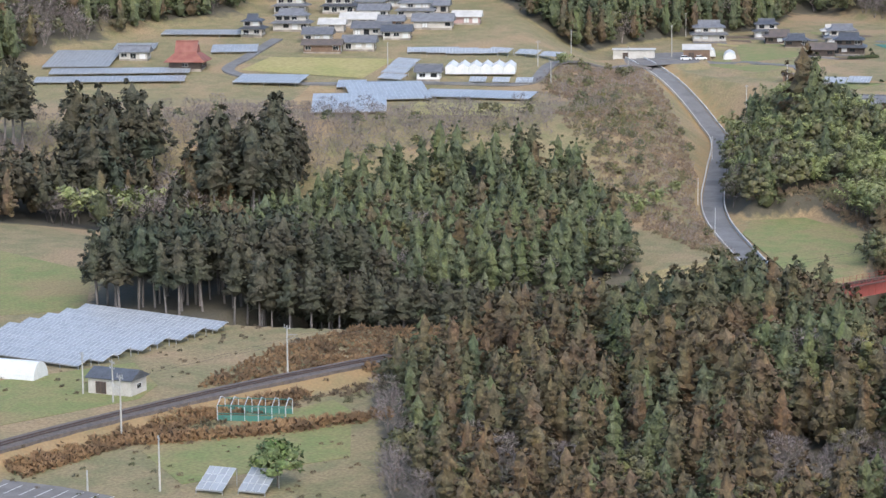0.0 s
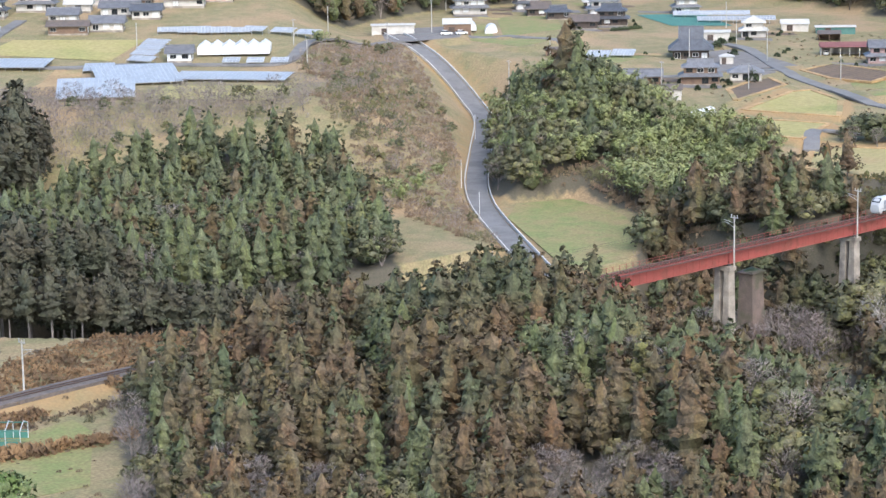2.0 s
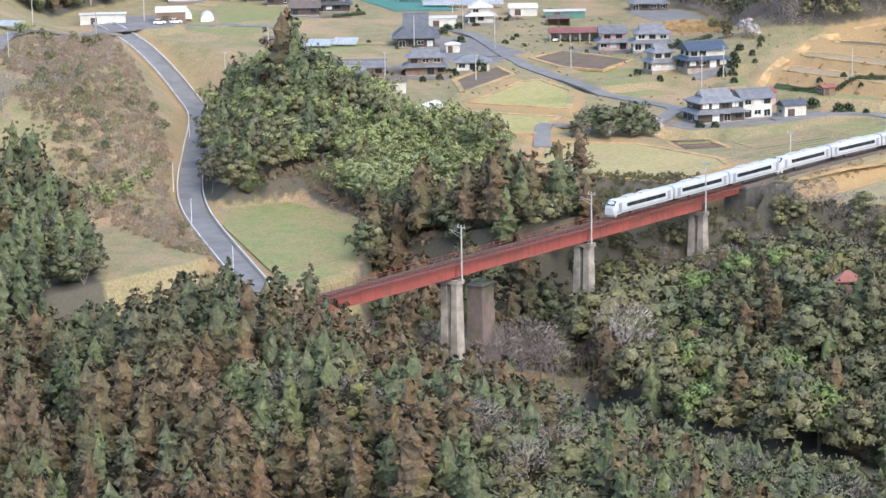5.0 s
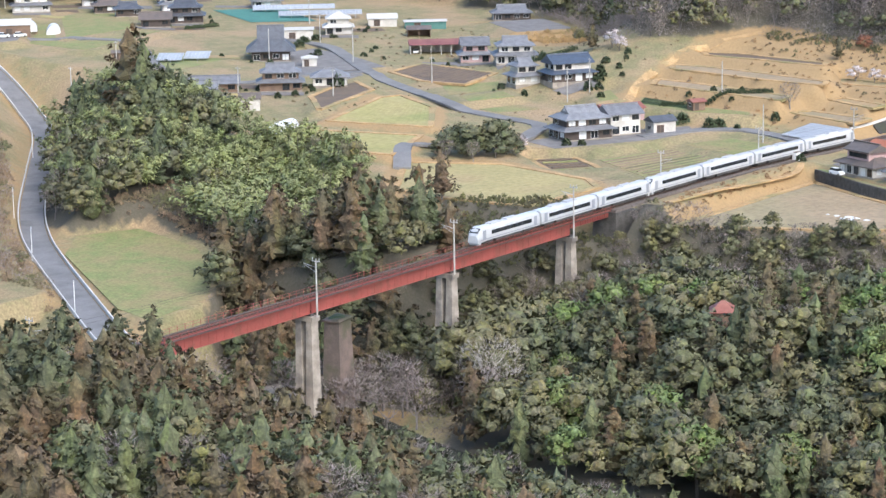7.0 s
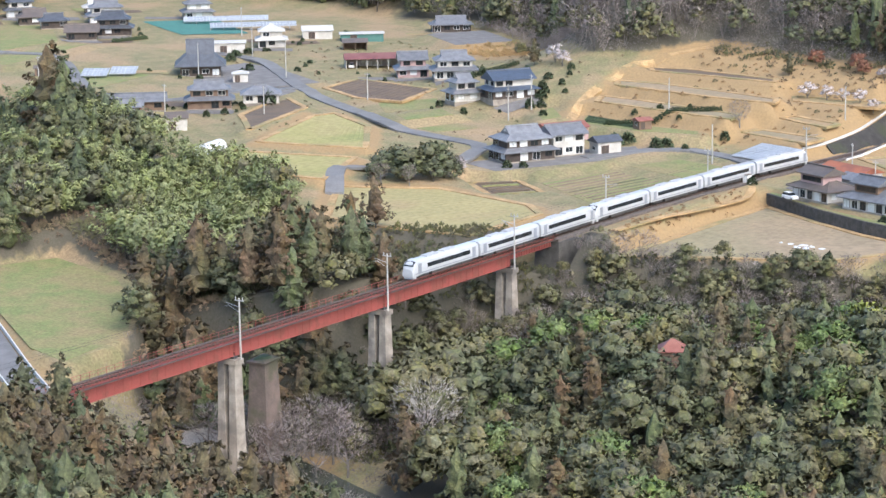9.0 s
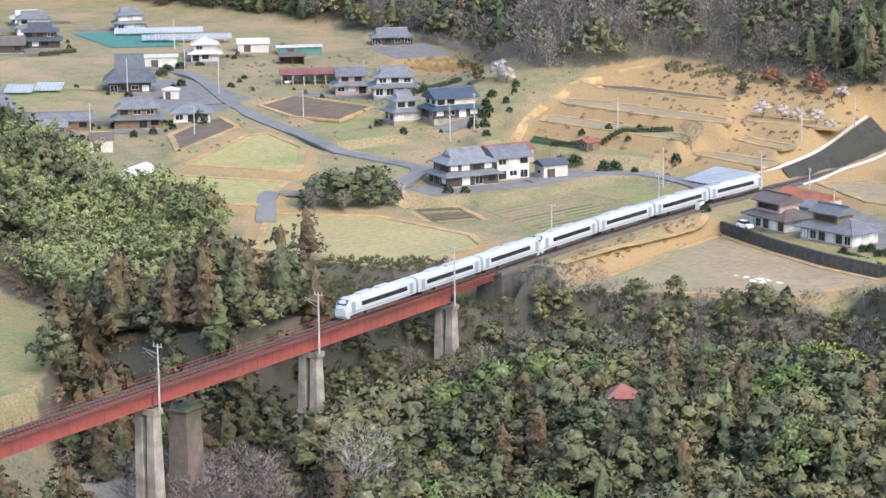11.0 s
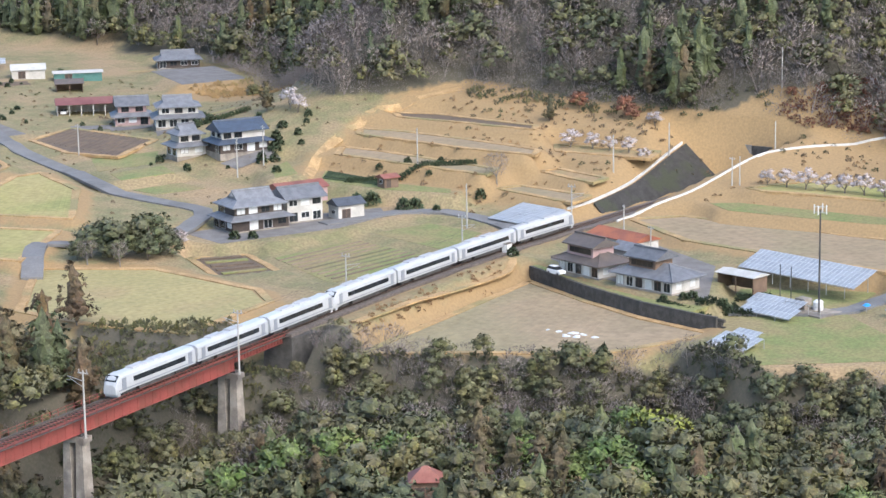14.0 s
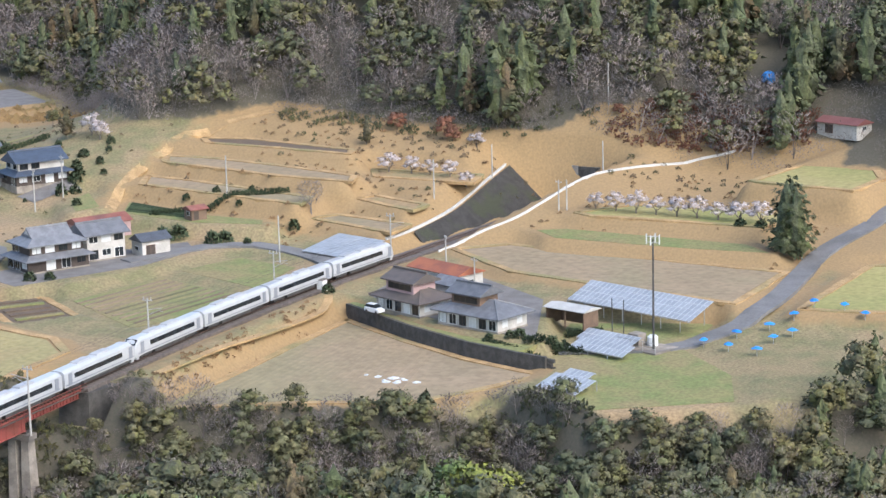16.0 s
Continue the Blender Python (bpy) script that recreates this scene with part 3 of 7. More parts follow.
def ribbon(line, left, right, lift, thick=0.1, follow=None):
    """A band along a line, draped on the land or on the line's own heights."""
    b, rings = Build(), []
    for k in range(len(line)):
        d = line[min(k + 1, len(line) - 1)][:2] - line[max(k - 1, 0)][:2]
        d = d / np.linalg.norm(d)
        n = np.array([-d[1], d[0]])
        p, q = line[k][:2] + n * left, line[k][:2] + n * right
        z = line[k][2] if follow is None else follow
        z0, z1 = (z, z) if z is not None and not isinstance(z, str) else (gz(*p), gz(*q))
        if follow == "max":
            z0 = z1 = max(z0, z1)
        rings.append([(*p, z0 + lift - thick), (*q, z1 + lift - thick), (*q, z1 + lift), (*p, z0 + lift)])
    return b.loft(rings)


for name, ring in banks:
    fine_ring = np.concatenate([np.linspace(a, b, max(2, int(np.linalg.norm(b - a) / 2.5)), endpoint=False) for a, b in zip(ring, ring[1:])] + [ring[-1:]])
    fine_ring[:, :2] += np.random.default_rng(len(name)).normal(0, 0.1, fine_ring[:, :2].shape)
    structure("field_bank_" + name, ribbon(fine_ring, 0.8, -0.7, 0.2, 0.6), M["straw"], "low straw-coloured grass bank round a paddy", "field bank")

def drape(name, quad, material, label, n=10):
    """A field that lies on sloping land: a grid over four corners."""
    a, b, c, d = [np.array(p, float) for p in quad]
    pts = [(a * (1 - u) + b * u) * (1 - v) + (d * (1 - u) + c * u) * v for v in np.linspace(0, 1, n + 1) for u in np.linspace(0, 1, n + 1)]
    top = [(x, y, gz(x, y) + 0.14) for x, y in pts]
    faces = [(i * (n + 1) + j, i * (n + 1) + j + 1, (i + 1) * (n + 1) + j + 1, (i + 1) * (n + 1) + j) for i in range(n) for j in range(n)]
    structure(name, Build().add(top, faces), M[material], label, "field")


drape("field_plateau_strip", [(42, 316), (61, 327), (90, 299), (64, 282)], "paddy", "pale yellow harvested paddy on the plateau")
drape("field_plateau_green", [(28, 219), (50, 237), (72, 209), (47, 190)], "paddy", "pale green paddy at the plateau's edge")
drape("field_plateau_edge", [(14, 241), (50, 276), (46, 284), (14, 256)], "straw_field", "dry straw-coloured strip beside solar panels")
drape("field_net_terrace", [(276, 246), (292, 232), (312, 262), (292, 276)], "net", "green netting over a terrace by the village")

# ---- roads ----
structure("road_valley", ribbon(ROAD, 2.6, -2.6, 0.06), M["asphalt"], "grey asphalt road winding down the side valley", "road")
for n, (o, top) in enumerate(((3.0, 0.75), (-3.0, 0.75))):
    structure(f"guard_rail_{n + 1}", ribbon(ROAD, o + 0.12, o - 0.12, top, 0.75), M["kerb"], "white concrete and steel guard rail along the road", "guard rail")
LANES = {
    "road_village": [(150, 60), (163, 62), (173, 67), (176, 82), (180, 97), (190, 112), (202, 133), (214, 152), (232, 172), (248, 192), (252, 215)],
    "road_farm": [(108, 60), (126, 72), (134, 66), (142, 62)],
    "road_house": [(176, 40), (184, 36), (193, 32), (198, 24), (196, 15), (190, 5), (186, 1)],
    "road_east": [(150, -58), (158, -74), (172, -82), (187, -84), (215, -83), (238, -89), (262, -92), (290, -86)],
    "road_hill": [(206, 62), (216, 67), (228, 70), (243, 71), (251, 70), (259, 64), (267, 57)],
    "road_plateau": [(172, 268), (150, 272), (124, 262), (98, 244), (82, 256), (66, 272), (44, 288), (38, 316), (56, 332), (80, 350)],
    "road_ridge": [(182, 285), (205, 262), (212, 238), (186, 205), (168, 182), (176, 166), (196, 160), (214, 148)],
}
for name, pts in LANES.items():
    structure(name, ribbon(curve([(*p,) for p in pts]), *((2.0, -2.0, 0.3, 0.6, "max") if name != "road_hill" else (1.1, -1.1, 0.1, 0.4, "drape"))), M["asphalt" if name != "road_hill" else "straw"], "narrow grey country lane between the fields", "road")

def field_rows(name, quad, count, material, label, high=0.12):
    """Low ridges side by side across a four-cornered field, one mesh."""
    a, b, c, d = [np.array(p, float) for p in quad]
    b2 = Build()
    for k in range(count):
        s0, s1 = (k + 0.3) / count, (k + 0.62) / count
        p, q, r, t = a + (d - a) * s0, b + (c - b) * s0, b + (c - b) * s1, a + (d - a) * s1
        z = max(gz(*((a + c) / 2)), gz(*((p + r) / 2))) + 0.07
        b2.loft([[(*p, z), (*q, z), (*r, z), (*t, z)], [(*(0.8 * p + 0.2 * t), z + high), (*(0.8 * q + 0.2 * r), z + high), (*(0.2 * q + 0.8 * r), z + high), (*(0.2 * p + 0.8 * t), z + high)]])
    tagged(part(name, b2, M[material]), label, "crop rows", "", "stuff")


field_rows("striped_rows", [(149, 34), (171, 29), (163, 9), (138, 14)], 9, "brush", "dark low crop rows across a grass field")
field_rows("soil_rows", [(219, 146), (237, 149), (231, 121), (209, 115)], 14, "soil", "ridged rows of tilled brown soil")
field_rows("brown_rows", [(160, -16), (106, -15), (116, -45), (146, -38)], 22, "fallow", "faint stubble rows on the bare paddy", 0.05)
field_rows("green_rows", [(143, 105), (178, 119), (171, 99), (147, 82)], 16, "paddy", "faint stubble rows on the green paddy", 0.05)
field_rows("near_rows", [(114, 62), (123, 44), (112, 13), (88, 13)], 18, "stubble", "faint stubble rows on the near paddy", 0.05)
field_rows("garden_rows", [(216, 63), (209, 42), (205, 42), (207, 59)], 6, "hedge", "low dark green vegetable rows on the terrace", 0.35)
structure("path_bank", ribbon(curve([(107, -8.5), (122, -9.5), (140, -10.5), (158, -11), (164, -9)]), 0.8, -0.8, 0.12, 0.3, "max"), M["straw"], "worn dirt path along the railway bank", "path")

# ---- river ----
structure("water_river", ribbon(RIVER[5:-8], 8, -8, 0.0, 0.4, -26.6), M["water"], "dark shallow river in the gorge", "water")
structure("river_bank", Build().plate([(8, 12), (30, 16), (44, 44), (30, 58), (12, 40)], -30, -22.5), M["rock"], "pale gravel bank beside the river", "river bank")

# ---- railway ----
def rail_at(x):
    return float(np.interp(x, RAIL[:, 0], RAIL[:, 1]))


west_line, east_line = RAIL[RAIL[:, 0] < -38], RAIL[RAIL[:, 0] > 95]
for n, line in enumerate((west_line, east_line)):
    b = ribbon(line, 2.3, -2.3, -0.25, 0.6, 0.0)
    structure(f"ballast_{n + 1}", b, M["ballast"], "dark grey-brown railway ballast bed", "railway track")
for n, o in enumerate((0.53, -0.53)):
    structure(f"rail_{n + 1}", ribbon(RAIL, o + 0.05, o - 0.05, 0.0, 0.16, 0.0), M["rail"], "rusty steel railway rail", "rail")
sleeper = Build().box(-0.11, 0.11, -1.0, 1.0, -0.3, -0.16)
sleepers = thing("sleepers", Matrix(), "dark timber sleepers under the single track", "sleepers", kind="structure")
first = None
every = np.arange(-45, 205, 0.85)
for k, xs in enumerate(every[:298]):
    ob = part("sleeper", sleeper, M["sleeper"], sleepers) if first is None else new("sleeper", first.data)
    first = first or ob
    ob.parent, ob.location = sleepers, (xs, rail_at(xs), 0)

# ---- the red girder bridge ----
bridge = thing("railway_bridge", Matrix(), "red-painted steel plate girder railway bridge on concrete piers", "bridge")
SPANS = [(-42, 0.4), (0.4, 41.5), (41.5, 82)]
for a, b in SPANS:
    for y in (-0.95, 0.95):
        g = Build()
        g.box(a + 0.15, b - 0.15, y - 0.012, y + 0.012, -2.9, -0.5).box(a + 0.15, b - 0.15, y - 0.2, y + 0.2, -0.5, -0.46).box(a + 0.15, b - 0.15, y - 0.2, y + 0.2, -2.94, -2.9)
        for xs in np.arange(a + 0.4, b, 1.95):
            g.box(xs - 0.015, xs + 0.015, y - 0.05, y + 0.05, -2.88, -0.5)
        part("girder", g, M["girder"], bridge)
    for xs in np.arange(a + 0.4, b, 6.6):
        part("cross_brace", Build().box(xs - 0.06, xs + 0.06, -0.93, 0.93, -2.6, -2.4), M["girder"], bridge)
g = Build()
for y in (-0.8, 0.8):
    g.box(82.1, 97, y - 0.02, y + 0.02, -1.7, -0.5).box(82.1, 97, y - 0.18, y + 0.18, -0.5, -0.46).box(82.1, 97, y - 0.18, y + 0.18, -1.74, -1.7)
    for xs in np.arange(82.4, 97, 0.9):
        g.box(xs - 0.03, xs + 0.03, y - 0.14, y + 0.14, -1.68, -0.5)
part("short_girder", g, M["girder"], bridge)
for y in (-2.05, 2.05):
    w = Build().box(-42, 97, y - 0.45 if y > 0 else y - 0.05, y + 0.05 if y > 0 else y + 0.45, -0.42, -0.36)
    part("walkway", w, M["sleeper"], bridge)
    rails = Build()
    for z in (0.15, 0.65):
        rails.box(-42, 97, y - 0.025, y + 0.025, z - 0.025, z + 0.025)
    part("handrail", rails, M["girder"], bridge)
    post = Build().box(-0.035, 0.035, -0.035, 0.035, -0.42, 0.7)
    base = None
    for xs in np.arange(-41.5, 97, 1.9):
        ob = part("handrail_post", post, M["girder"], bridge) if base is None else new("handrail_post", base.data)
        base = base or ob
        ob.parent, ob.location = bridge, (xs, y, 0)
for xs, half, deep in ((0.4, 1.05, 26), (41.5, 1.05, 21), (82, 1.0, 17)):
    pier = thing("bridge_pier", pose(xs, 0, 0), "tall stained concrete bridge pier with twin columns", "bridge pier", "bridge piers")
    shaft = Build()
    for y in (-1.75, 0.55):
        shaft.loft([[(-half - 0.25, y - 0.35, -deep), (half + 0.25, y - 0.35, -deep), (half + 0.25, y + 1.55, -deep), (-half - 0.25, y + 1.55, -deep)],
                    [(-half + 0.15, y, -4.2), (half - 0.15, y, -4.2), (half - 0.15, y + 1.2, -4.2), (-half + 0.15, y + 1.2, -4.2)]])
    part("column", shaft, M["concrete"], pier)
    part("pier_cap", Build().box(-half, half, -2.1, 2.1, -4.2, -3.35), M["concrete"], pier)
    part("bearing", Build().box(-0.5, 0.5, -1.3, 1.3, -3.35, -2.95), M["under"], pier)
old = thing("old_pier", pose(14.5, 4.5, 0, 0, 0, 8), "disused square stone pier overgrown at its top", "bridge pier")
part("shaft", Build().loft([[(-2.9, -2.1, -28), (2.9, -2.1, -28), (2.9, 2.1, -28), (-2.9, 2.1, -28)], [(-2.1, -1.5, -7.6), (2.1, -1.5, -7.6), (2.1, 1.5, -7.6), (-2.1, 1.5, -7.6)]]), M["old_concrete"], old)
part("cap", Build().loft([[(-2.4, -1.7, -7.6), (2.4, -1.8, -7.6), (2.3, 1.7, -7.6), (-2.4, 1.8, -7.6)], [(-2.6, -1.9, -7.3), (2.5, -1.9, -7.25), (2.6, 1.8, -7.3), (-2.5, 1.9, -7.2)], [(-2.2, -1.4, -6.9), (1.6, -1.6, -7.0), (2.2, 1.3, -6.8), (-1.8, 1.5, -7.05)]]), M["old_concrete"], old)
part("moss", Build().loft([[(2.0 * math.cos(a) * (1 + 0.2 * math.sin(3 * a)), 1.4 * math.sin(a), -6.98) for a in np.linspace(0, 6.283, 14, False)], [(1.2 * math.cos(a), 0.8 * math.sin(a), -6.65) for a in np.linspace(0, 6.283, 14, False)]]), M["hedge"], old, "green moss and weeds")
structure("abutment_east", Build().loft([[(95.5, -3.2, -14), (112, -9.5, -14), (112, 9.5, -14), (95.5, 3.2, -14)], [(96.5, -2.6, -0.8), (104, -4.6, -0.8), (104, 4.6, -0.8), (96.5, 2.6, -0.8)]]),
          M["stone"], "dark stained stone abutment of the railway bridge", "abutment")
structure("abutment_west", Build().box(-50, -41.5, -3, 3, -12, -0.8), M["stone"], "dark stone abutment of the railway bridge", "abutment")

# ---- masts of the overhead line ----
def mast(x, y, z0, z1, side=1):
    m = thing("catenary_mast", pose(x, y, 0), "grey concrete railway mast with steel bracket arms", "catenary mast", "catenary masts")
    part("post", Build().tube((0, 0, z0), (0, 0, z1), 0.17, 0.12, 8), M["pole"], m)
    part("crossarm", Build().box(-0.06, 0.06, -0.9, 0.9, z1 - 0.5, z1 - 0.35).tube((0, 0.7, z1 - 0.35), (0, 0.7, z1 + 0.15), 0.08).tube((0, -0.7, z1 - 0.35), (0, -0.7, z1 + 0.15), 0.08), M["steel"], m)
    part("bracket", Build().tube((0, 0, 5.4), (0, 2.8 * side, 5.9), 0.05).tube((0, 0, 4.5), (0, 2.4 * side, 5.6), 0.04).tube((0, 2.4 * side, 5.3), (0, 2.9 * side, 5.3), 0.03), M["steel"], m)
    return m


MASTS = [(0, -2.7, -3.2, 6.9, 1), (40.3, -2.7, -3.2, 7.0, 1), (80.7, -2.7, -3.2, 7.3, 1), (125.2, 4.0, -1.2, 7.4, -1), (165, 2.2, -1.2, 7.4, -1), (203, -2.5, -1.2, 7.4, -1), (-156.3, 11.5, -1.5, 7.0, -1), (-198, -4, -1.5, 7.5, 1), (-110, 9.4, -1.5, 7.5, -1), (-60, 5, -1.5, 7.5, -1)]
for x, y, z0, z1, s in MASTS:
    mast(x, y, z0, z1, s)
wire = Build()
xs = sorted([(m[0], rail_at(m[0])) for m in MASTS])
for (ax, ay), (bx, by) in zip(xs, xs[1:]):
    wire.tube((ax, ay, 5.3), (bx, by, 5.3), 0.015, n=4)
    for k in range(6):
        s, t = k / 6, (k + 1) / 6
        wire.tube((ax + (bx - ax) * s, ay + (by - ay) * s, 6.3 - 2.4 * s * (1 - s)), (ax + (bx - ax) * t, ay + (by - ay) * t, 6.3 - 2.4 * t * (1 - t)), 0.015, n=4)
tagged(part("overhead_wire", wire, M["under"]), "thin dark overhead contact wire above the track", "wire", "", "structure")

# ---- the train ----
def body_ring(x, w, z0, z1, crown):
    return [(x, -w, z0), (x, -w * 1.02, z0 + (z1 - z0) * 0.45), (x, -w * 0.93, z1 - 0.35), (x, -w * 0.55, z1 - 0.03 + crown), (x, 0, z1 + crown), (x, w * 0.55, z1 - 0.03 + crown), (x, w * 0.93, z1 - 0.35),
            (x, w * 1.02, z0 + (z1 - z0) * 0.45), (x, w, z0)]


def rail_car(nose):
    """A car 20.2 m long about its middle; nose: -1 or 1 gives it a driver's end there."""
    car = thing("train_car", Matrix(), "white express train car with dark window band and grey roof gear", "train car", "express train cars")
    L = 10.1
    rings = [body_ring(s * 1.0, 1.42, 0.95, 3.5, 0.06) for s in (-L, -L + 2.6, L - 2.6, L)]
    if nose:
        end = [body_ring(L - 2.0, 1.42, 0.95, 3.62, 0.06), body_ring(L - 0.9, 1.4, 0.8, 3.55, 0.03), body_ring(L - 0.25, 1.3, 0.7, 3.0, 0.0), body_ring(L + 0.25, 1.1, 0.7, 2.1, 0.0)]
        rings = rings[:3] + end
    if nose < 0:
        rings = [[(-x, y, z) for x, y, z in ring[::-1]] for ring in rings]
    part("body", Build().loft(rings), M["train_white"], car, smooth=False)
    for y in (-1.46, 1.46):
        s = 1 if y > 0 else -1
        b = Build()
        lo, hi = (-7.4, 7.4)
        if nose:
            lo, hi = (-7.4, 6.2) if nose > 0 else (-6.2, 7.4)
        b.loft([[(lo, y - 0.02 * s, 1.95), (lo, y + 0.012 * s, 1.95), (lo, y - 0.06 * s, 2.68), (lo, y - 0.09 * s, 2.68)], [(hi, y - 0.02 * s, 1.95), (hi, y + 0.012 * s, 1.95), (hi, y - 0.06 * s, 2.68), (hi, y - 0.09 * s, 2.68)]])
        part("window_band", b, M["dark_glass"], car)
        for xd in (-8.6, 8.6):
            part("door", Build().box(xd - 0.5, xd + 0.5, y - 0.03, y + 0.012, 1.15, 3.0), M["train_band"], car)
        part("lower_stripe", Build().box(-L + 0.2, L - 0.6, y - 0.02, y + 0.008, 1.22, 1.38), M["train_band"], car)
    for xu in (-3.5, 2.0):
        part("roof_unit", Build().loft([[(xu - 1.9, -0.75, 3.5), (xu + 1.9, -0.75, 3.5), (xu + 1.9, 0.75, 3.5), (xu - 1.9, 0.75, 3.5)], [(xu - 1.8, -0.65, 3.8), (xu + 1.8, -0.65, 3.8), (xu + 1.8, 0.65, 3.8), (xu - 1.8, 0.65, 3.8)]]), M["train_grey"], car)
    for xb in (-6.9, 6.9):
        bogie = Build().box(xb - 1.7, xb + 1.7, -1.05, 1.05, 0.35, 0.85)
        for dx in (-1.05, 1.05):
            for y in (-0.56, 0.56):
                bogie.tube((xb + dx, y - 0.07, 0.43), (xb + dx, y + 0.07, 0.43), 0.43, n=14)
        part("bogie", bogie, M["under"], car)
    part("underframe", Build().box(-4.6, 4.6, -1.25, 1.25, 0.35, 0.98), M["under"], car)
    if nose:
        f = nose
        part("windscreen", Build().add([(f * (L - 0.72), -1.0, 3.42), (f * (L - 0.72), 1.0, 3.42), (f * (L + 0.02), 0.95, 2.62), (f * (L + 0.02), -0.95, 2.62), (f * (L - 0.85), -1.0, 3.36), (f * (L - 0.85), 1.0, 3.36), (f * (L - 0.1), 0.95, 2.56), (f * (L - 0.1), -0.95, 2.56)],
                                       [(0, 1, 2, 3), (7, 6, 5, 4), (0, 4, 5, 1), (1, 5, 6, 2), (2, 6, 7, 3), (3, 7, 4, 0)]), M["dark_glass"], car)
        part("skirt", Build().box(f * (L - 0.5) - 0.35, f * (L - 0.5) + 0.35, -1.15, 1.15, 0.25, 0.75), M["train_white"], car)
        for y in (-0.8, 0.8):
            part("headlight", Build().box(f * (L + 0.14) - 0.06, f * (L + 0.14) + 0.06, y - 0.16, y + 0.16, 1.75, 1.95), M["panel_frame"], car)
    return car


TAIL = 50.0
plain, front, back = rail_car(0), rail_car(1), rail_car(-1)
for k, kind in enumerate((back, plain, front, back, plain, plain, front)):
    x0 = TAIL + 20.9 * k
    p, q = (x0 + 3.5, rail_at(x0 + 3.5)), (x0 + 17.3, rail_at(x0 + 17.3))
    turn = math.degrees(math.atan2(q[1] - p[1], q[0] - p[0]))
    m = pose((p[0] + q[0]) / 2, (p[1] + q[1]) / 2, 0, 0, 0, turn)
    if k in (0, 1, 2):
        kind.matrix_world = m
    else:
        copy_thing(kind, m)

# ---- plants ----
rng = np.random.default_rng(7)


def kites(pos, ahead, length, width, fold=0.25, face=None):
    """Small leaf sprays: place, way, length and width of each. Returns corners (n, 3, 3)."""
    ahead = ahead / np.linalg.norm(ahead, axis=1, keepdims=True)
    side = np.cross(ahead, rng.normal(size=ahead.shape) if face is None else face + 0.3 * rng.normal(size=ahead.shape))
    side /= np.linalg.norm(side, axis=1, keepdims=True)
    up = np.cross(side, ahead)
    L, Wd = length[:, None], width[:, None]
    foot = pos + up * Wd * fold * rng.normal(size=(len(pos), 1))
    return np.stack([foot + side * Wd, pos + ahead * L, foot - side * Wd], 1)


def cedar_crown(n, size, low=0.22, wide=3.0, full=0.58):
    """A conifer 18 m high: many small sprays gathered in drooping boughs round a slim inner body. Returns corners and the ways that the boughs face."""
    fine_body = n > 400
    rings, sides = (11, 8) if fine_body else (6, 6)
    body, turn = [], rng.random() * 6
    for i in range(rings):
        s = 0.93 * i / rings
        w = wide * (0.68 if i % 2 else 0.46) * (1 - s) ** full * (0.6 if i == 0 else 1)
        body.append([(w * q * math.cos(turn + 6.283 * (j + 0.5 * (i // 2 % 2)) / sides), w * q * math.sin(turn + 6.283 * (j + 0.5 * (i // 2 % 2)) / sides), 18 * (low + (1 - low) * s) + drop)
                     for j, (q, drop) in enumerate(zip(rng.uniform(0.6, 1.2, sides), rng.normal(size=sides) * 0.3))])
    tri = []
    for i in range(rings - 1):
        for j in range(sides):
            k = (j + 1) % sides
            tri += [[body[i][j], body[i][k], body[i + 1][j]], [body[i][k], body[i + 1][k], body[i + 1][j]]]
    tri += [[body[-1][j], body[-1][(j + 1) % sides], (0, 0, 17.4)] for j in range(sides)]
    tri = np.array(tri)
    n = max(n - len(tri), 40)
    each = 14 if n > 350 else 7
    boughs = max(10, n // each)
    s = np.clip(1 - rng.random(boughs) ** 0.75, 0, 0.99)
    a = np.arange(boughs) * 2.399 + rng.normal(size=boughs) * 0.3
    lump = 1 + 0.16 * np.sin(3 * a + 7 * s + turn) + 0.08 * np.sin(5 * a - 11 * s)
    reach = wide * (1 - s) ** full * (0.62 + 0.38 * np.clip(s / 0.12, 0, 1)) * lump * rng.uniform(0.86, 1.12, boughs) + 0.12
    heart = np.stack([0.8 * reach * np.cos(a), 0.8 * reach * np.sin(a), 18 * (low + (1 - low) * s)], 1)
    s, a, reach, heart = np.repeat(s, each), np.repeat(a, each), np.repeat(reach, each), np.repeat(heart, each, 0)
    m = len(s)
    along = 0.58 + 0.44 * np.sqrt(rng.random(m))
    a2 = a + rng.normal(size=m) * 0.5 / (0.8 + reach)
    r = reach * along
    z = 18 * (low + (1 - low) * s) + 0.55 * (0.85 - along) * reach * 0.5 + rng.normal(size=m) * 0.3 * (1 - 0.5 * s)
    pos = np.stack([r * np.cos(a2), r * np.sin(a2), z], 1)
    tip = s > 0.9
    way = np.stack([0.65 * np.cos(a2), 0.65 * np.sin(a2), np.where(tip, 0.9, -0.6)], 1) + 0.4 * rng.normal(size=(m, 3))
    pos[:, 2] += np.where(tip, 0, 0.3 * size)
    face = np.stack([np.cos(a2), np.sin(a2), 0.7 + 0 * s], 1)
    k = kites(pos, way, size * rng.uniform(0.7, 1.3, m) * (1 - 0.3 * s), size * 0.46 * rng.uniform(0.7, 1.3, m) * (1 - 0.25 * s), 0.25, face)
    ways = k.mean(1) - heart + np.stack([0.3 * np.cos(a2), 0.3 * np.sin(a2), 0.25 + 0 * s], 1)
    flat = np.cross(tri[:, 1] - tri[:, 0], tri[:, 2] - tri[:, 0])
    return np.concatenate([k, tri]), np.concatenate([ways, flat])


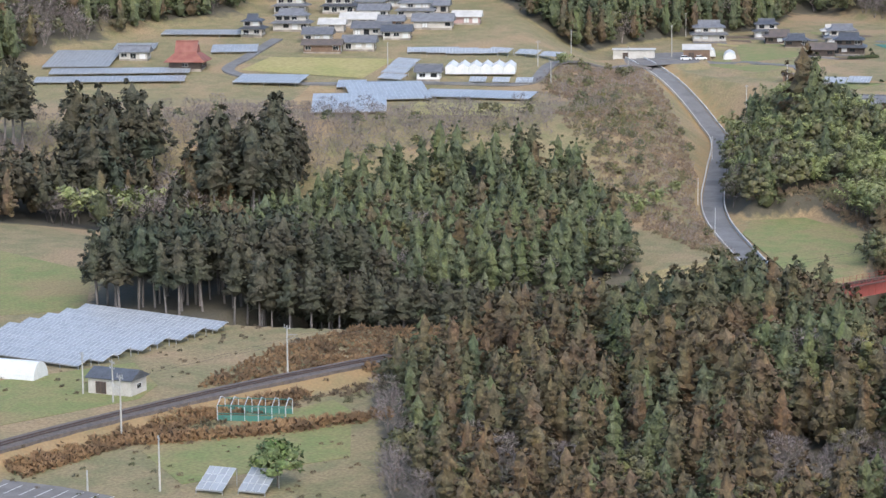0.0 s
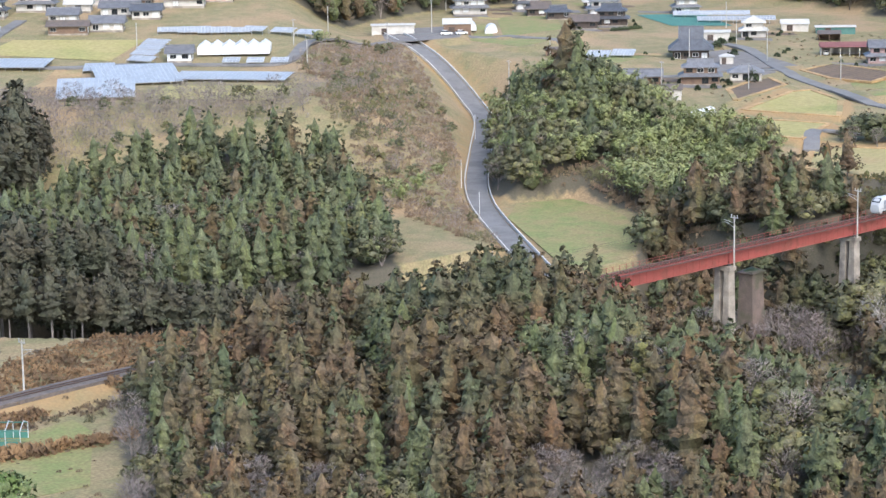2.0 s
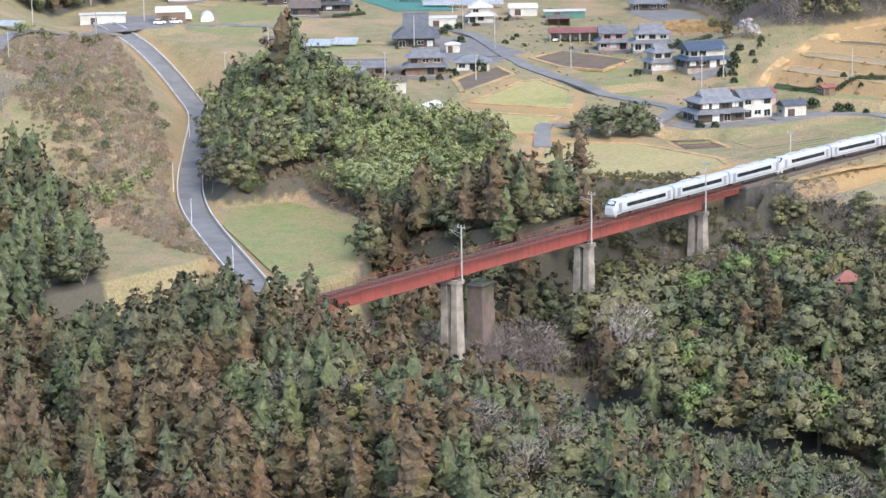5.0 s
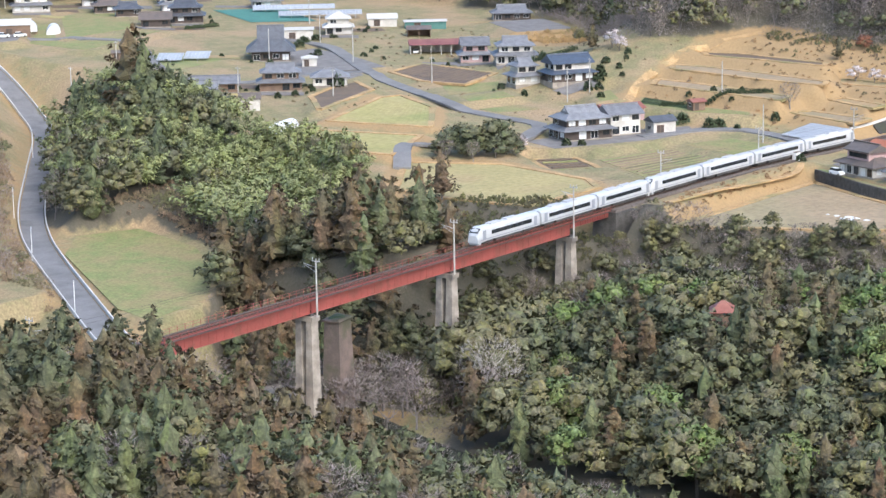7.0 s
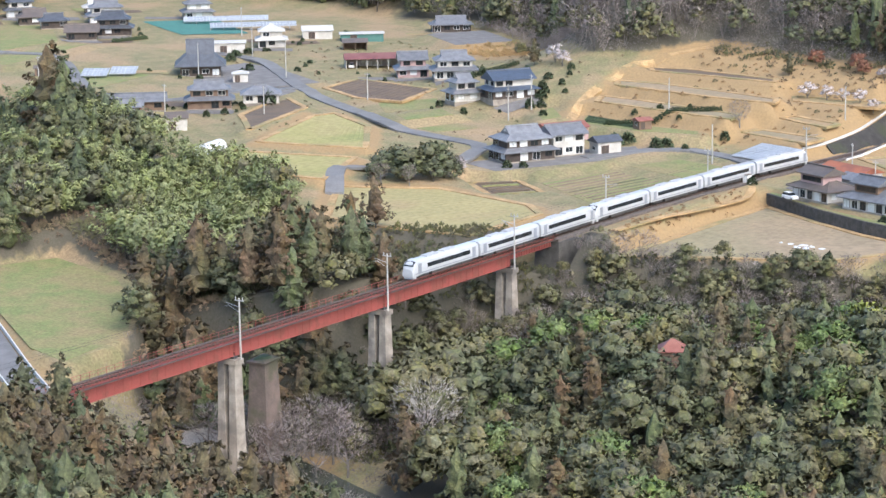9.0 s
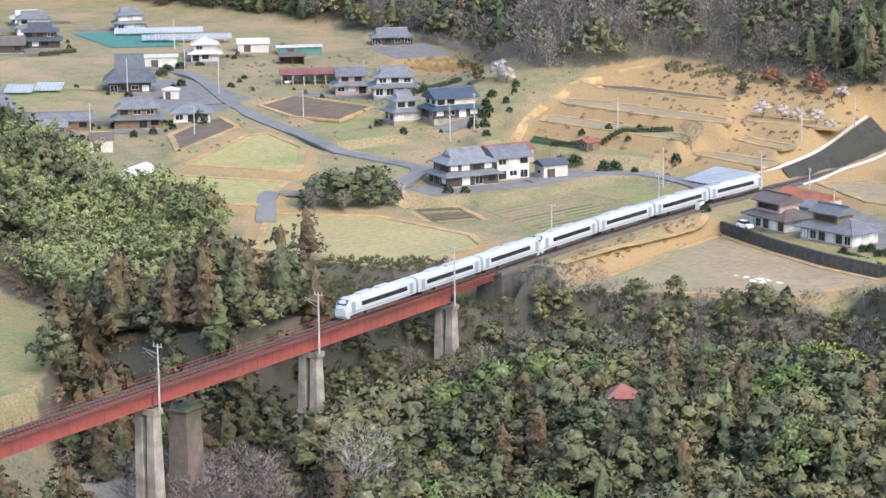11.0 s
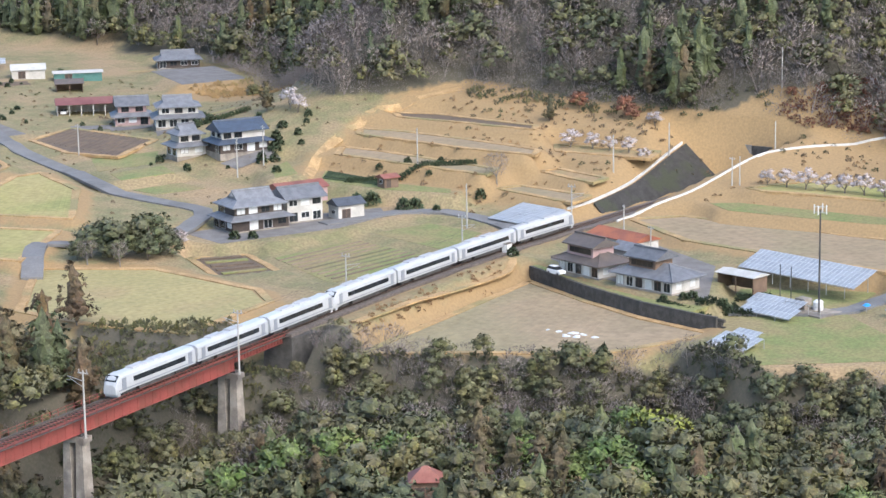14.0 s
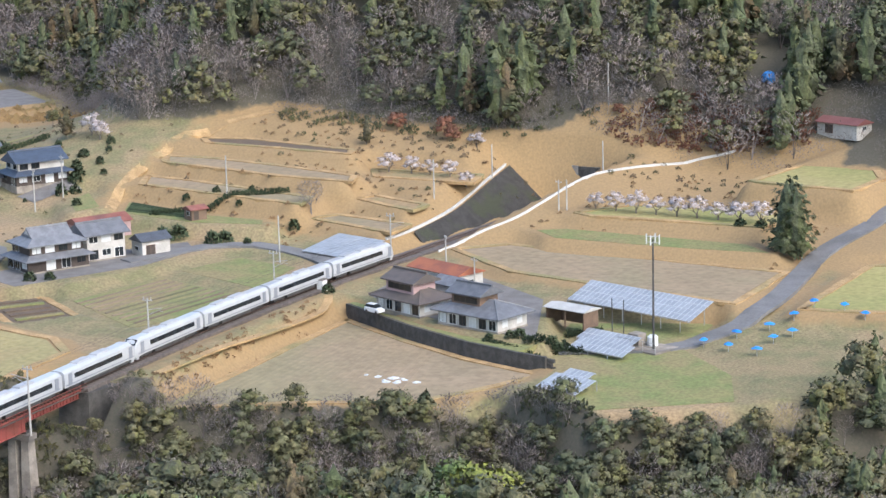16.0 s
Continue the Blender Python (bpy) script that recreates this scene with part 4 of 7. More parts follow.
GOLD = (1 + 5 ** 0.5) / 2
ICO_V = np.array([(-1, GOLD, 0), (1, GOLD, 0), (-1, -GOLD, 0), (1, -GOLD, 0), (0, -1, GOLD), (0, 1, GOLD), (0, -1, -GOLD), (0, 1, -GOLD), (GOLD, 0, -1), (GOLD, 0, 1), (-GOLD, 0, -1), (-GOLD, 0, 1)]) / 1.902
ICO_F = [(0, 11, 5), (0, 5, 1), (0, 1, 7), (0, 7, 10), (0, 10, 11), (1, 5, 9), (5, 11, 4), (11, 10, 2), (10, 7, 6), (7, 1, 8), (3, 9, 4), (3, 4, 2), (3, 2, 6), (3, 6, 8), (3, 8, 9), (4, 9, 5), (2, 4, 11), (6, 2, 10), (8, 6, 7), (9, 8, 1)]


def broad_crown(n, size, wide=3.4, lobes=13, high=9.0):
    """A round-headed evergreen about 11 m high: small sprays over heaped lobes. Returns corners and the ways that the lobes face."""
    out, ways = [], []
    n = max(n - 20 * lobes, 10 * lobes)
    for k in range(lobes):
        up = (k + 0.5) / lobes
        a = 2.399 * k + 0.5 * rng.random()
        ring = math.sqrt(max(0.0, 1 - up * up)) * rng.uniform(0.55, 0.75)
        c = np.array([wide * ring * math.cos(a), wide * ring * math.sin(a), high * (0.42 + 0.5 * up * rng.uniform(0.9, 1.12))])
        rad = wide * rng.uniform(0.3, 0.48)
        m = n // lobes
        v = rng.normal(size=(m, 3))
        v[:, 2] = np.abs(v[:, 2]) * 1.1 - 0.45
        v /= np.linalg.norm(v, axis=1, keepdims=True)
        pos = c + v * rad * (0.8 + 0.25 * rng.random((m, 1))) * (1, 1, 0.8)
        out.append(kites(pos, 0.7 * v + 0.8 * rng.normal(size=(m, 3)) + (0, 0, -0.1), size * (0.6 + 0.8 * rng.random(m)), size * 0.38 * (0.7 + 0.6 * rng.random(m))))
        ways.append(v + (0, 0, 0.25))
        knob = c + ICO_V * rad * rng.uniform(0.55, 0.8, (12, 1)) * (1, 1, 0.8)
        out.append(knob[np.array(ICO_F)])
        ways.append(ICO_V[np.array(ICO_F)].mean(1))
    return np.concatenate(out), np.concatenate(ways)


def bamboo_crown(n, size):
    """A clump of arching bamboo about 11 m high with feathery nodding plumes."""
    out, ways = [], []
    culms = 12
    for k in range(culms):
        a, lean = rng.random() * 2 * np.pi, 1.3 + 1.8 * rng.random()
        foot = np.array([rng.normal() * 1.2, rng.normal() * 1.2, 0])
        m = n // culms
        s = 0.38 + 0.62 * rng.random(m) ** 0.8
        h = 9.5 + 3.0 * rng.random()
        line = foot + np.stack([math.cos(a) * lean * s**3 * 1.4, math.sin(a) * lean * s**3 * 1.4, h * (s - 0.22 * s**4)], 1)
        off = rng.normal(size=(m, 3)) * (0.5 * (1.25 - s) + 0.15)[:, None]
        way = np.stack([math.cos(a) + 0.9 * rng.normal(size=m), math.sin(a) + 0.9 * rng.normal(size=m), -0.8 + 0.4 * rng.normal(size=m)], 1)
        out.append(kites(line + off, way, size * (0.6 + 0.7 * rng.random(m)), size * 0.24 * (0.7 + 0.6 * rng.random(m))))
        ways.append(off * 1.2 + (0, 0, 0.55))
    return np.concatenate(out), np.concatenate(ways)


def bare_crown(n, wide=2.8, high=10.0, thin=0.032):
    """A haze of fine bare twigs."""
    s = 0.22 + 0.78 * rng.random(n) ** 0.7
    a = rng.random(n) * 2 * np.pi
    r = wide * np.sqrt(np.clip(1 - ((s - 0.64) / 0.45) ** 2, 0.02, 1)) * rng.random(n) ** 0.4
    pos = np.stack([r * np.cos(a), r * np.sin(a), high * (0.1 + 0.8 * s)], 1)
    way = np.stack([np.cos(a) * 0.7, np.sin(a) * 0.7, 0.9 + 0 * a], 1) + 0.45 * rng.normal(size=(n, 3))
    return kites(pos, way, (0.5 + 0.8 * rng.random(n)) * max(high / 10, 0.55), thin * rng.uniform(0.8, 1.6, n)), np.stack([np.cos(a) * r, np.sin(a) * r, high * (s - 0.4)], 1) / high


def bush_crown(n, size, wide=1.0, high=1.4):
    v = rng.normal(size=(n, 3))
    v[:, 2] = np.abs(v[:, 2])
    v /= np.linalg.norm(v, axis=1, keepdims=True)
    pos = v * (wide, wide, high) * (0.55 + 0.45 * rng.random((n, 1)))
    return kites(pos, v + 0.5 * rng.normal(size=(n, 3)), size * (0.6 + 0.8 * rng.random(n)), size * 0.4 * (0.7 + 0.6 * rng.random(n)))


def outward(k, high, ways=None):
    """Turns the sprays of a crown to face away from its heart, and gives soft normals that follow its boughs or lobes."""
    c = k.mean(1)
    out = np.stack([c[:, 0], c[:, 1], 0.55 * (c[:, 2] - high) + 0.9], 1)
    out /= np.linalg.norm(out, axis=1, keepdims=True) + 1e-6
    if ways is not None:
        out = 0.5 * out + 0.7 * ways / (np.linalg.norm(ways, axis=1, keepdims=True) + 1e-6)
        out /= np.linalg.norm(out, axis=1, keepdims=True) + 1e-6
    face = np.cross(k[:, 1] - k[:, 0], k[:, 2] - k[:, 0])
    face /= np.linalg.norm(face, axis=1, keepdims=True) + 1e-9
    back = (face * out).sum(1) < 0
    k = np.where(back[:, None, None], k[:, ::-1], k)
    face = np.where(back[:, None], -face, face)
    soft = 0.85 * out + 0.25 * face
    return k, soft / np.linalg.norm(soft, axis=1, keepdims=True)


def kite_mesh(name, k, material, soft=None, high=0.0):
    if soft is None:
        k, soft = outward(k, high)
    n = len(k)
    data = bpy.data.meshes.new(name)
    data.vertices.add(3 * n)
    data.vertices.foreach_set("co", k.reshape(-1).astype(np.float32))
    data.loops.add(3 * n)
    data.loops.foreach_set("vertex_index", np.arange(3 * n).astype(np.int32))
    data.polygons.add(n)
    data.polygons.foreach_set("loop_start", np.arange(0, 3 * n, 3).astype(np.int32))
    data.materials.append(material)
    data.update(calc_edges=True)
    data.attributes.new("custom_normal", "FLOAT_VECTOR", "POINT").data.foreach_set("vector", np.repeat(soft, 3, 0).ravel().astype(np.float32))
    return data


def branches(high, wide, n, seed, r0=0.22):
    """A trunk with forking limbs, each a thin tapered rod."""
    rr, b = random.Random(seed), Build()

    def grow(p, way, length, r, depth):
        q = p + way * length
        b.tube(p, q, r, r * 0.6, 5 if depth < 2 else 3)
        if depth == 4:
            return
        for _ in range(n if depth else n + 1):
            w = (way + Vector((rr.gauss(0, 1), rr.gauss(0, 1), rr.gauss(0.25, 0.5))) * wide).normalized()
            grow(p + way * length * rr.uniform(0.6, 1.0), w, length * rr.uniform(0.55, 0.8), r * 0.55, depth + 1)

    grow(Vector((0, 0, -0.6)), Vector((rr.gauss(0, 0.05), rr.gauss(0, 0.05), 1)), high * 0.36, r0, 0)
    return b


def no_go(x, y, margin=1.5):
    bad = to_line(x, y, ROAD)[0] < 4.8
    bad |= (to_line(x, y, RAIL)[0] < 5.0) & ((x < -40) | (x > 95))
    bad |= (to_line(x, y, RAIL)[0] < 4.0)
    for _, _, area in FIELDS.values():
        bad |= to_area(x, y, area) < margin
    for pts in LANES.values():
        bad |= to_line(x, y, np.array(pts, float))[0] < 3.2
    return bad


def scatter(area, gap, seed, margin=1.5, free=False):
    r = np.random.default_rng(seed)
    a = np.array(area, float)
    x0, y0, x1, y1 = *a.min(0), *a.max(0)
    X, Y = np.meshgrid(np.arange(x0, x1, gap), np.arange(y0, y1, gap * 0.87))
    X = X + (np.arange(X.shape[0])[:, None] % 2) * gap / 2
    x, y = (X + r.uniform(-0.38, 0.38, X.shape) * gap).ravel(), (Y + r.uniform(-0.38, 0.38, Y.shape) * gap).ravel()
    keep = to_area(x, y, area) < 0
    x, y = x[keep], y[keep]
    if not free:
        keep = ~no_go(x, y, margin)
        x, y = x[keep], y[keep]
    return np.stack([x, y, ground_z(x, y)], 1)


def clump_noise(p, size, seed):
    return np.array([noise.noise(Vector((q[0] / size + seed * 13.7, q[1] / size, seed))) for q in p])


PLANT = {}
for kind, maker, mat_name, trunk_h, trunk_r, bark in (
        ("cedar", lambda: cedar_crown(900, 0.8, 0.14, 4.5), "cedar", 16.5, 0.2, "bark"), ("cypress", lambda: cedar_crown(900, 0.8, 0.06, 4.6, 0.52), "cypress", 16, 0.2, "bark"),
        ("stand", lambda: cedar_crown(800, 0.72, 0.4, 3.0), "stand", 16.5, 0.24, "pale_bark"), ("evergreen", lambda: broad_crown(950, 0.54, 3.9), "broad", 7, 0.2, "bark"), ("bamboo", lambda: bamboo_crown(1100, 0.62), "bamboo", 9, 0.07, "bark"),
        ("bare", lambda: bare_crown(650), "twig", 0, 0, "pale_bark"), ("yellow", lambda: broad_crown(1200, 0.55, 3.9), "yellow", 7, 0.2, "bark"), ("fresh", lambda: broad_crown(1200, 0.55, 3.9), "fresh", 7, 0.2, "bark"),
        ("rust", lambda: broad_crown(520, 0.6, 3.6, 8, 7.5), "rust_bush", 5, 0.12, "bark"), ("blossom", lambda: broad_crown(360, 0.42, 2.4, 6, 4.4), "blossom", 0, 0, "bark")):
    variants = []
    for v in range(4 if kind in ("cedar", "cypress", "evergreen", "stand") else 3 if kind in ("bamboo", "bare") else 1):
        k, ways = maker()
        k, soft = outward(k, {"cedar": 9, "cypress": 8, "stand": 12, "bamboo": 7, "bare": 5, "blossom": 2.5}.get(kind, 5.5), ways)
        crown = kite_mesh("crown", k, M[mat_name], soft)
        if kind in ("bare", "blossom"):
            tb = branches(10.0 if kind == "bare" else 5.0, 0.42, 2, 50 + v)
        elif kind == "bamboo":
            tb = Build()
            for k in range(5):
                tb.tube((0.8 * math.cos(k * 1.3), 0.8 * math.sin(k * 1.3), -0.5), (1.1 * math.cos(k * 1.3), 1.1 * math.sin(k * 1.3), trunk_h), trunk_r, trunk_r * 0.5, 4)
        else:
            tb = Build().tube((0, 0, -0.8), (0, 0, trunk_h), trunk_r, trunk_r * 0.3, 6)
        trunk = bpy.data.meshes.new("trunk")
        trunk.from_pydata(tb.v, [], tb.f)
        trunk.materials.append(M[bark])
        variants.append((trunk, crown))
    PLANT[kind] = variants

WORDS = {
    "stand": ("plantation_cedar", "tall plantation cedar with a bare pale trunk", "conifer"),
    "cedar": ("cedar_tree", "tall rust-brown and olive winter cedar with a slim trunk", "conifer"), "cypress": ("cypress_tree", "dark green narrow cypress standing in the wood", "conifer"),
    "evergreen": ("evergreen_tree", "round-headed dull green evergreen tree on the slope", "tree"), "bamboo": ("bamboo_clump", "arching pale green bamboo with feathery leaves", "bamboo"),
    "bare": ("bare_tree", "leafless winter tree with pale grey branches", "tree"), "yellow": ("yellow_tree", "bright yellow-green leafy tree among darker ones", "tree"),
    "fresh": ("green_tree", "fresh green leafy tree on the gorge slope", "tree"), "rust": ("rust_shrub", "rust-red leafy shrub at the foot of the hill", "shrub"),
    "blossom": ("plum_tree", "low plum tree covered in pale pink-white blossom", "tree"),
}
GROUPS = {"stand": "plantation cedars behind the line", "cedar": "cedars of the near wood", "cypress": "cypresses of the near wood", "evergreen": "evergreens in the gorge", "bamboo": "bamboo grove", "bare": "bare trees", "blossom": "blossoming plum trees", "rust": "rust-red shrubs"}


def plant(kind, x, y, z, scale=1.0, turn=None, v=None, label=""):
    r = random.Random(int(x * 91 + y * 57))
    name, words, category = WORDS[kind]
    t = thing(name, pose(x, y, z, r.gauss(0, 1.5), r.gauss(0, 1.5), r.uniform(0, 360)) @ Matrix.Diagonal((scale * r.uniform(1.0, 1.4), scale * r.uniform(1.0, 1.4), scale, 1)), label or words, category, GROUPS.get(kind, ""))
    trunk, crown = r.choice(PLANT[kind])
    for part_name, data in (("trunk", trunk), ("crown", crown)):
        ob = new(part_name, data)
        ob.parent = t
    return t


LEFT = {k: 112 for k in WORDS}
MASS = {(k, fine): [] for k in WORDS for fine in (True, False)}


def wood(points, mix, height, seed, single=True):
    """Plants a mix of kinds; the first 112 of each are trees of their own, the others become one mass."""
    r = random.Random(seed)
    kinds, share = zip(*mix.items())
    for x, y, z in points:
        kind = r.choices(kinds, share)[0]
        s = r.uniform(*height[kind])
        if single and LEFT[kind] > 0:
            LEFT[kind] -= 1
            plant(kind, x, y, z, s)
        else:
            MASS[kind, single].append((x, y, z, s))


H = {"cedar": (0.64, 0.86), "cypress": (0.54, 0.76), "evergreen": (0.65, 1.1), "bare": (0.7, 1.05), "bamboo": (0.8, 1.1), "yellow": (0.8, 1.0), "fresh": (0.9, 1.1), "stand": (0.8, 0.98)}
low_wood = {"cedar": (0.5, 0.7), "cypress": (0.42, 0.62), "evergreen": (0.5, 0.8), "bare": (0.5, 0.75)}
# the near hill: rust-brown cedars along the crest, greener cypress and mixed trees on its flanks
near = scatter(NEAR_HILL, 5.7, 1)
sort = clump_noise(near, 24, 1) + 0.7 * ease((near[:, 1] + 78) / 42) - 0.32 - 0.3 * ease((near[:, 0] + 85) / 40)
bald = np.hypot(near[:, 0] + 168, (near[:, 1] + 62) * 0.8) < 9
bald |= np.hypot(near[:, 0] + 137, near[:, 1] + 92) < 12
edge = (to_area(near[:, 0], near[:, 1], NEAR_HILL) > -4) & (near[:, 0] < -150) & (near[:, 1] < -10)
rest = ~bald & ~edge
low = near[:, 0] < -128
wood(near[rest & ~low & (sort > 0.02)], {"cedar": 8, "cypress": 1.0, "evergreen": 0.3}, H, 1)
wood(near[rest & ~low & (sort <= 0.02) & (sort > -0.3)], {"cypress": 5, "cedar": 1.2, "evergreen": 2.5, "bare": 0.5}, H, 41)
wood(near[rest & ~low & (sort <= -0.3)], {"evergreen": 5, "cypress": 3, "bare": 1.6}, H, 42)
wood(near[rest & low], {"cedar": 5, "cypress": 2, "evergreen": 1}, low_wood, 43)
wood(near[bald | edge], {"bare": 6, "evergreen": 0.7}, low_wood, 44)
bank = scatter(RIGHT_BANK, 6.2, 2)
bank = bank[np.hypot(bank[:, 0] - 27, bank[:, 1] + 20) > 8.0]
bank = bank[np.hypot(bank[:, 0] - 54, bank[:, 1] + 52) > 5.0]
rim = (to_area(bank[:, 0], bank[:, 1], BANK_TOP) < 9) | (bank[:, 0] > 96)
edge_trees = scatter(RIGHT_BANK, 4.3, 64)
edge_trees = edge_trees[(to_area(edge_trees[:, 0], edge_trees[:, 1], BANK_TOP) < 9) | (edge_trees[:, 0] > 96)]
wood(edge_trees, {"evergreen": 6, "bare": 2.2, "cedar": 0.6}, {"evergreen": (0.55, 0.85), "bare": (0.6, 0.85), "cedar": (0.35, 0.5)}, 61)
wood(bank[~rim], {"evergreen": 6, "bare": 0.8, "cedar": 1.5, "cypress": 1.8, "fresh": 1.0}, {**H, "evergreen": (0.85, 1.4), "fresh": (0.9, 1.35), "cedar": (0.6, 0.8), "cypress": (0.55, 0.75)}, 2)
wood(scatter(ABUTMENT_SIDE, 2.2, 16, 0.5), {"bare": 2, "evergreen": 3}, {"bare": (0.2, 0.3), "evergreen": (0.15, 0.25)}, 16)
wood(scatter(BANK_TOP, 3.0, 14), {"bare": 3.5, "evergreen": 5}, {"bare": (0.5, 0.78), "evergreen": (0.42, 0.66)}, 14)
wood(scatter([(26, -12), (60, -8), (84, -12), (92, -26), (100, -44), (84, -40), (60, -26), (30, -20)], 4.6, 65), {"bare": 3, "evergreen": 4, "cedar": 0.6}, {"bare": (0.7, 1.0), "evergreen": (0.6, 0.95), "cedar": (0.4, 0.55)}, 65)
wood(scatter(BANK_EAST, 4.4, 45), {"evergreen": 5, "bare": 1, "cypress": 2}, {"bare": (0.5, 0.8), "evergreen": (0.6, 0.95), "cypress": (0.35, 0.6)}, 45)
wood([p for p in scatter(UNDER_BRIDGE, 3.3, 15) if p[2] < -8.5], {"evergreen": 5, "bare": 2.0, "cypress": 0.6}, {"bare": (0.5, 0.7), "evergreen": (0.5, 0.74), "cypress": (0.32, 0.42)}, 15)
wood(scatter(GORGE_EDGE, 4.5, 3), {"evergreen": 3, "cypress": 3, "bare": 1}, {**H, "cypress": (0.4, 0.62)}, 3)
wood(scatter(BEHIND_BRIDGE, 4.8, 4), {"cedar": 4, "cypress": 3, "evergreen": 2.5, "bare": 0.5}, {**H, "cedar": (0.7, 1.0), "cypress": (0.6, 0.9)}, 4)
wood(scatter(BAMBOO_GROVE, 3.6, 5), {"bamboo": 9, "evergreen": 0.6}, H, 5)
wood(scatter(ROAD_WOOD, 4.6, 6), {"evergreen": 4, "cypress": 2, "bamboo": 2, "bare": 0.6}, H, 6)
wood(scatter(STAND, 4.8, 7), {"stand": 1}, H, 7)
back = scatter(BACK_WOOD, 5.6, 8)
wood(back[back[:, 1] > 52], {"cypress": 6, "evergreen": 1.6, "cedar": 0.6, "bare": 0.6}, {**H, "cypress": (0.58, 0.82)}, 8)
wood(back[back[:, 1] <= 52], {"cypress": 3, "evergreen": 2, "bare": 2.5}, {**low_wood, "bare": (0.7, 1.0)}, 46)
fl = scatter(FAR_LEFT, 5.0, 9)
deep = clump_noise(fl, 26, 5)
wood(fl[deep > -0.2], {"cedar": 2, "stand": 4, "evergreen": 2}, {**H, "cedar": (0.6, 0.9), "stand": (0.7, 0.9)}, 9, False)
wood(fl[deep <= -0.2], {"bare": 5, "evergreen": 1.4, "bamboo": 1.0}, H, 47, False)
wood(scatter([(-60, 190), (-36, 178), (-20, 192), (-30, 206), (-48, 208)], 5.0, 48), {"cedar": 2, "stand": 3}, {"cedar": (0.9, 1.1), "stand": (0.9, 1.05)}, 48)

slope = scatter([(-66, 222), (-20, 192), (16, 182), (44, 174), (62, 190), (24, 212), (-10, 244), (-40, 272), (-110, 290)], 5.5, 62)
wood(slope, {"bare": 6, "evergreen": 0.8}, {"bare": (0.4, 0.75), "evergreen": (0.35, 0.55)}, 62, False)
for cx, cy, reach, count, seed in ((-57, 230, 10, 12, 1), (-43, 186, 13, 16, 2), (-66, 262, 4, 3, 3), (-70, 214, 6, 4, 4)):
    rt = random.Random(seed)
    for k in range(count):
        x, y = cx + reach * rt.uniform(-1, 1), cy + 0.7 * reach * rt.uniform(-1, 1)
        plant("stand", x, y, float(ground_z(np.array([x]), np.array([y]))[0]) - 1, rt.uniform(1.35, 1.7), label="very tall dark cedar on the slope below the plateau")

# far hillsides: spread over a belt outside the valley floor
r9 = np.random.default_rng(21)
belt = []
for gap, lo, hi in ((4.5, 1.0, 55), (7.5, 55, 100)):
    X, Y = np.meshgrid(np.arange(-70, 520, gap), np.arange(-190, 640, gap))
    x, y = (X + r9.uniform(-0.45, 0.45, X.shape) * gap).ravel(), (Y + r9.uniform(-0.45, 0.45, Y.shape) * gap).ravel()
    d = to_area(x, y, VALLEY)
    keep = (d > lo) & (d < hi) & ~((y > 240) & (d > 48))
    belt.append(np.stack([x[keep], y[keep]], 1))
belt = np.concatenate(belt)
belt = belt[~((to_line(belt[:, 0], belt[:, 1], RAIL)[0] < 8) & (belt[:, 0] < 268))]
belt = np.column_stack([belt, ground_z(belt[:, 0], belt[:, 1])])
belt = belt[to_line(belt[:, 0], belt[:, 1], np.array([(250, -82), (280, -72)], float))[0] > 11]
belt = belt[to_line(belt[:, 0], belt[:, 1], np.array([(286, -51), (298, -47)], float))[0] > 3.4]
belt = belt[to_line(belt[:, 0], belt[:, 1], CLEARED)[0] > 11]
patch = clump_noise(belt, 42, 3) + 0.35 * ease((belt[:, 1] - 230) / 60)
wood(belt[patch > 0.16], {"cypress": 5, "cedar": 2.5, "evergreen": 1, "bare": 0.6}, {**H, "cypress": (0.7, 1.0)}, 11, False)
wood(belt[(patch <= 0.16) & (patch > -0.05)], {"evergreen": 4, "bare": 4, "cypress": 0.7}, H, 12, False)
wood(belt[patch <= -0.05], {"bare": 6, "evergreen": 3.2, "cypress": 0.5}, H, 13, False)

# brush and low shrubs on the rough slopes
def thicket(name, area, gap, seed, size, material, label, free=False):
    pts = scatter(area, gap, seed, 0.5, free)
    forms = [bare_crown(34, size, 1.9 * size, 0.05)[0] * (1, 1, 0.9) if material == "twig" else bush_crown(30, 0.62 * size, size, 1.2 * size) for _ in range(5)]
    out = []
    if size < 0.5:
        pts = pts[clump_noise(pts, 7, 9) + rng.normal(size=len(pts)) * 0.2 > 0.12]
    for x, y, z in pts:
        s = rng.uniform(0.6, 1.35)
        out.append(forms[int(rng.integers(5))] * s + (x, y, z - 0.1))
    if out:
        tagged(new(name, kite_mesh(name, np.concatenate(out), M[material])), label, "undergrowth", "", "stuff")


SIDE = [(60, 190), (24, 120), (6, 66), (20, 66), (70, 140), (120, 200), (150, 240), (165, 268), (120, 262), (96, 236), (84, 206)]
thicket("dry_brush", SIDE, 2.5, 31, 0.8, "brush", "dry brown brush on the steep side of the valley")
thicket("side_twigs", SIDE, 3.2, 71, 1.3, "twig", "bare reddish-grey shrubs on the steep side of the valley")
side = scatter(SIDE, 9.0, 72)
wood(side[clump_noise(side, 22, 8) > 0.05], {"evergreen": 5, "bamboo": 1.5, "bare": 2}, {"evergreen": (0.3, 0.5), "bamboo": (0.4, 0.6), "bare": (0.4, 0.6)}, 72, False)
thicket("green_brush", [(60, 180), (34, 130), (60, 150), (100, 195), (110, 215), (90, 212)], 5.0, 32, 1.5, "broad", "low green shrubs among dry brush")
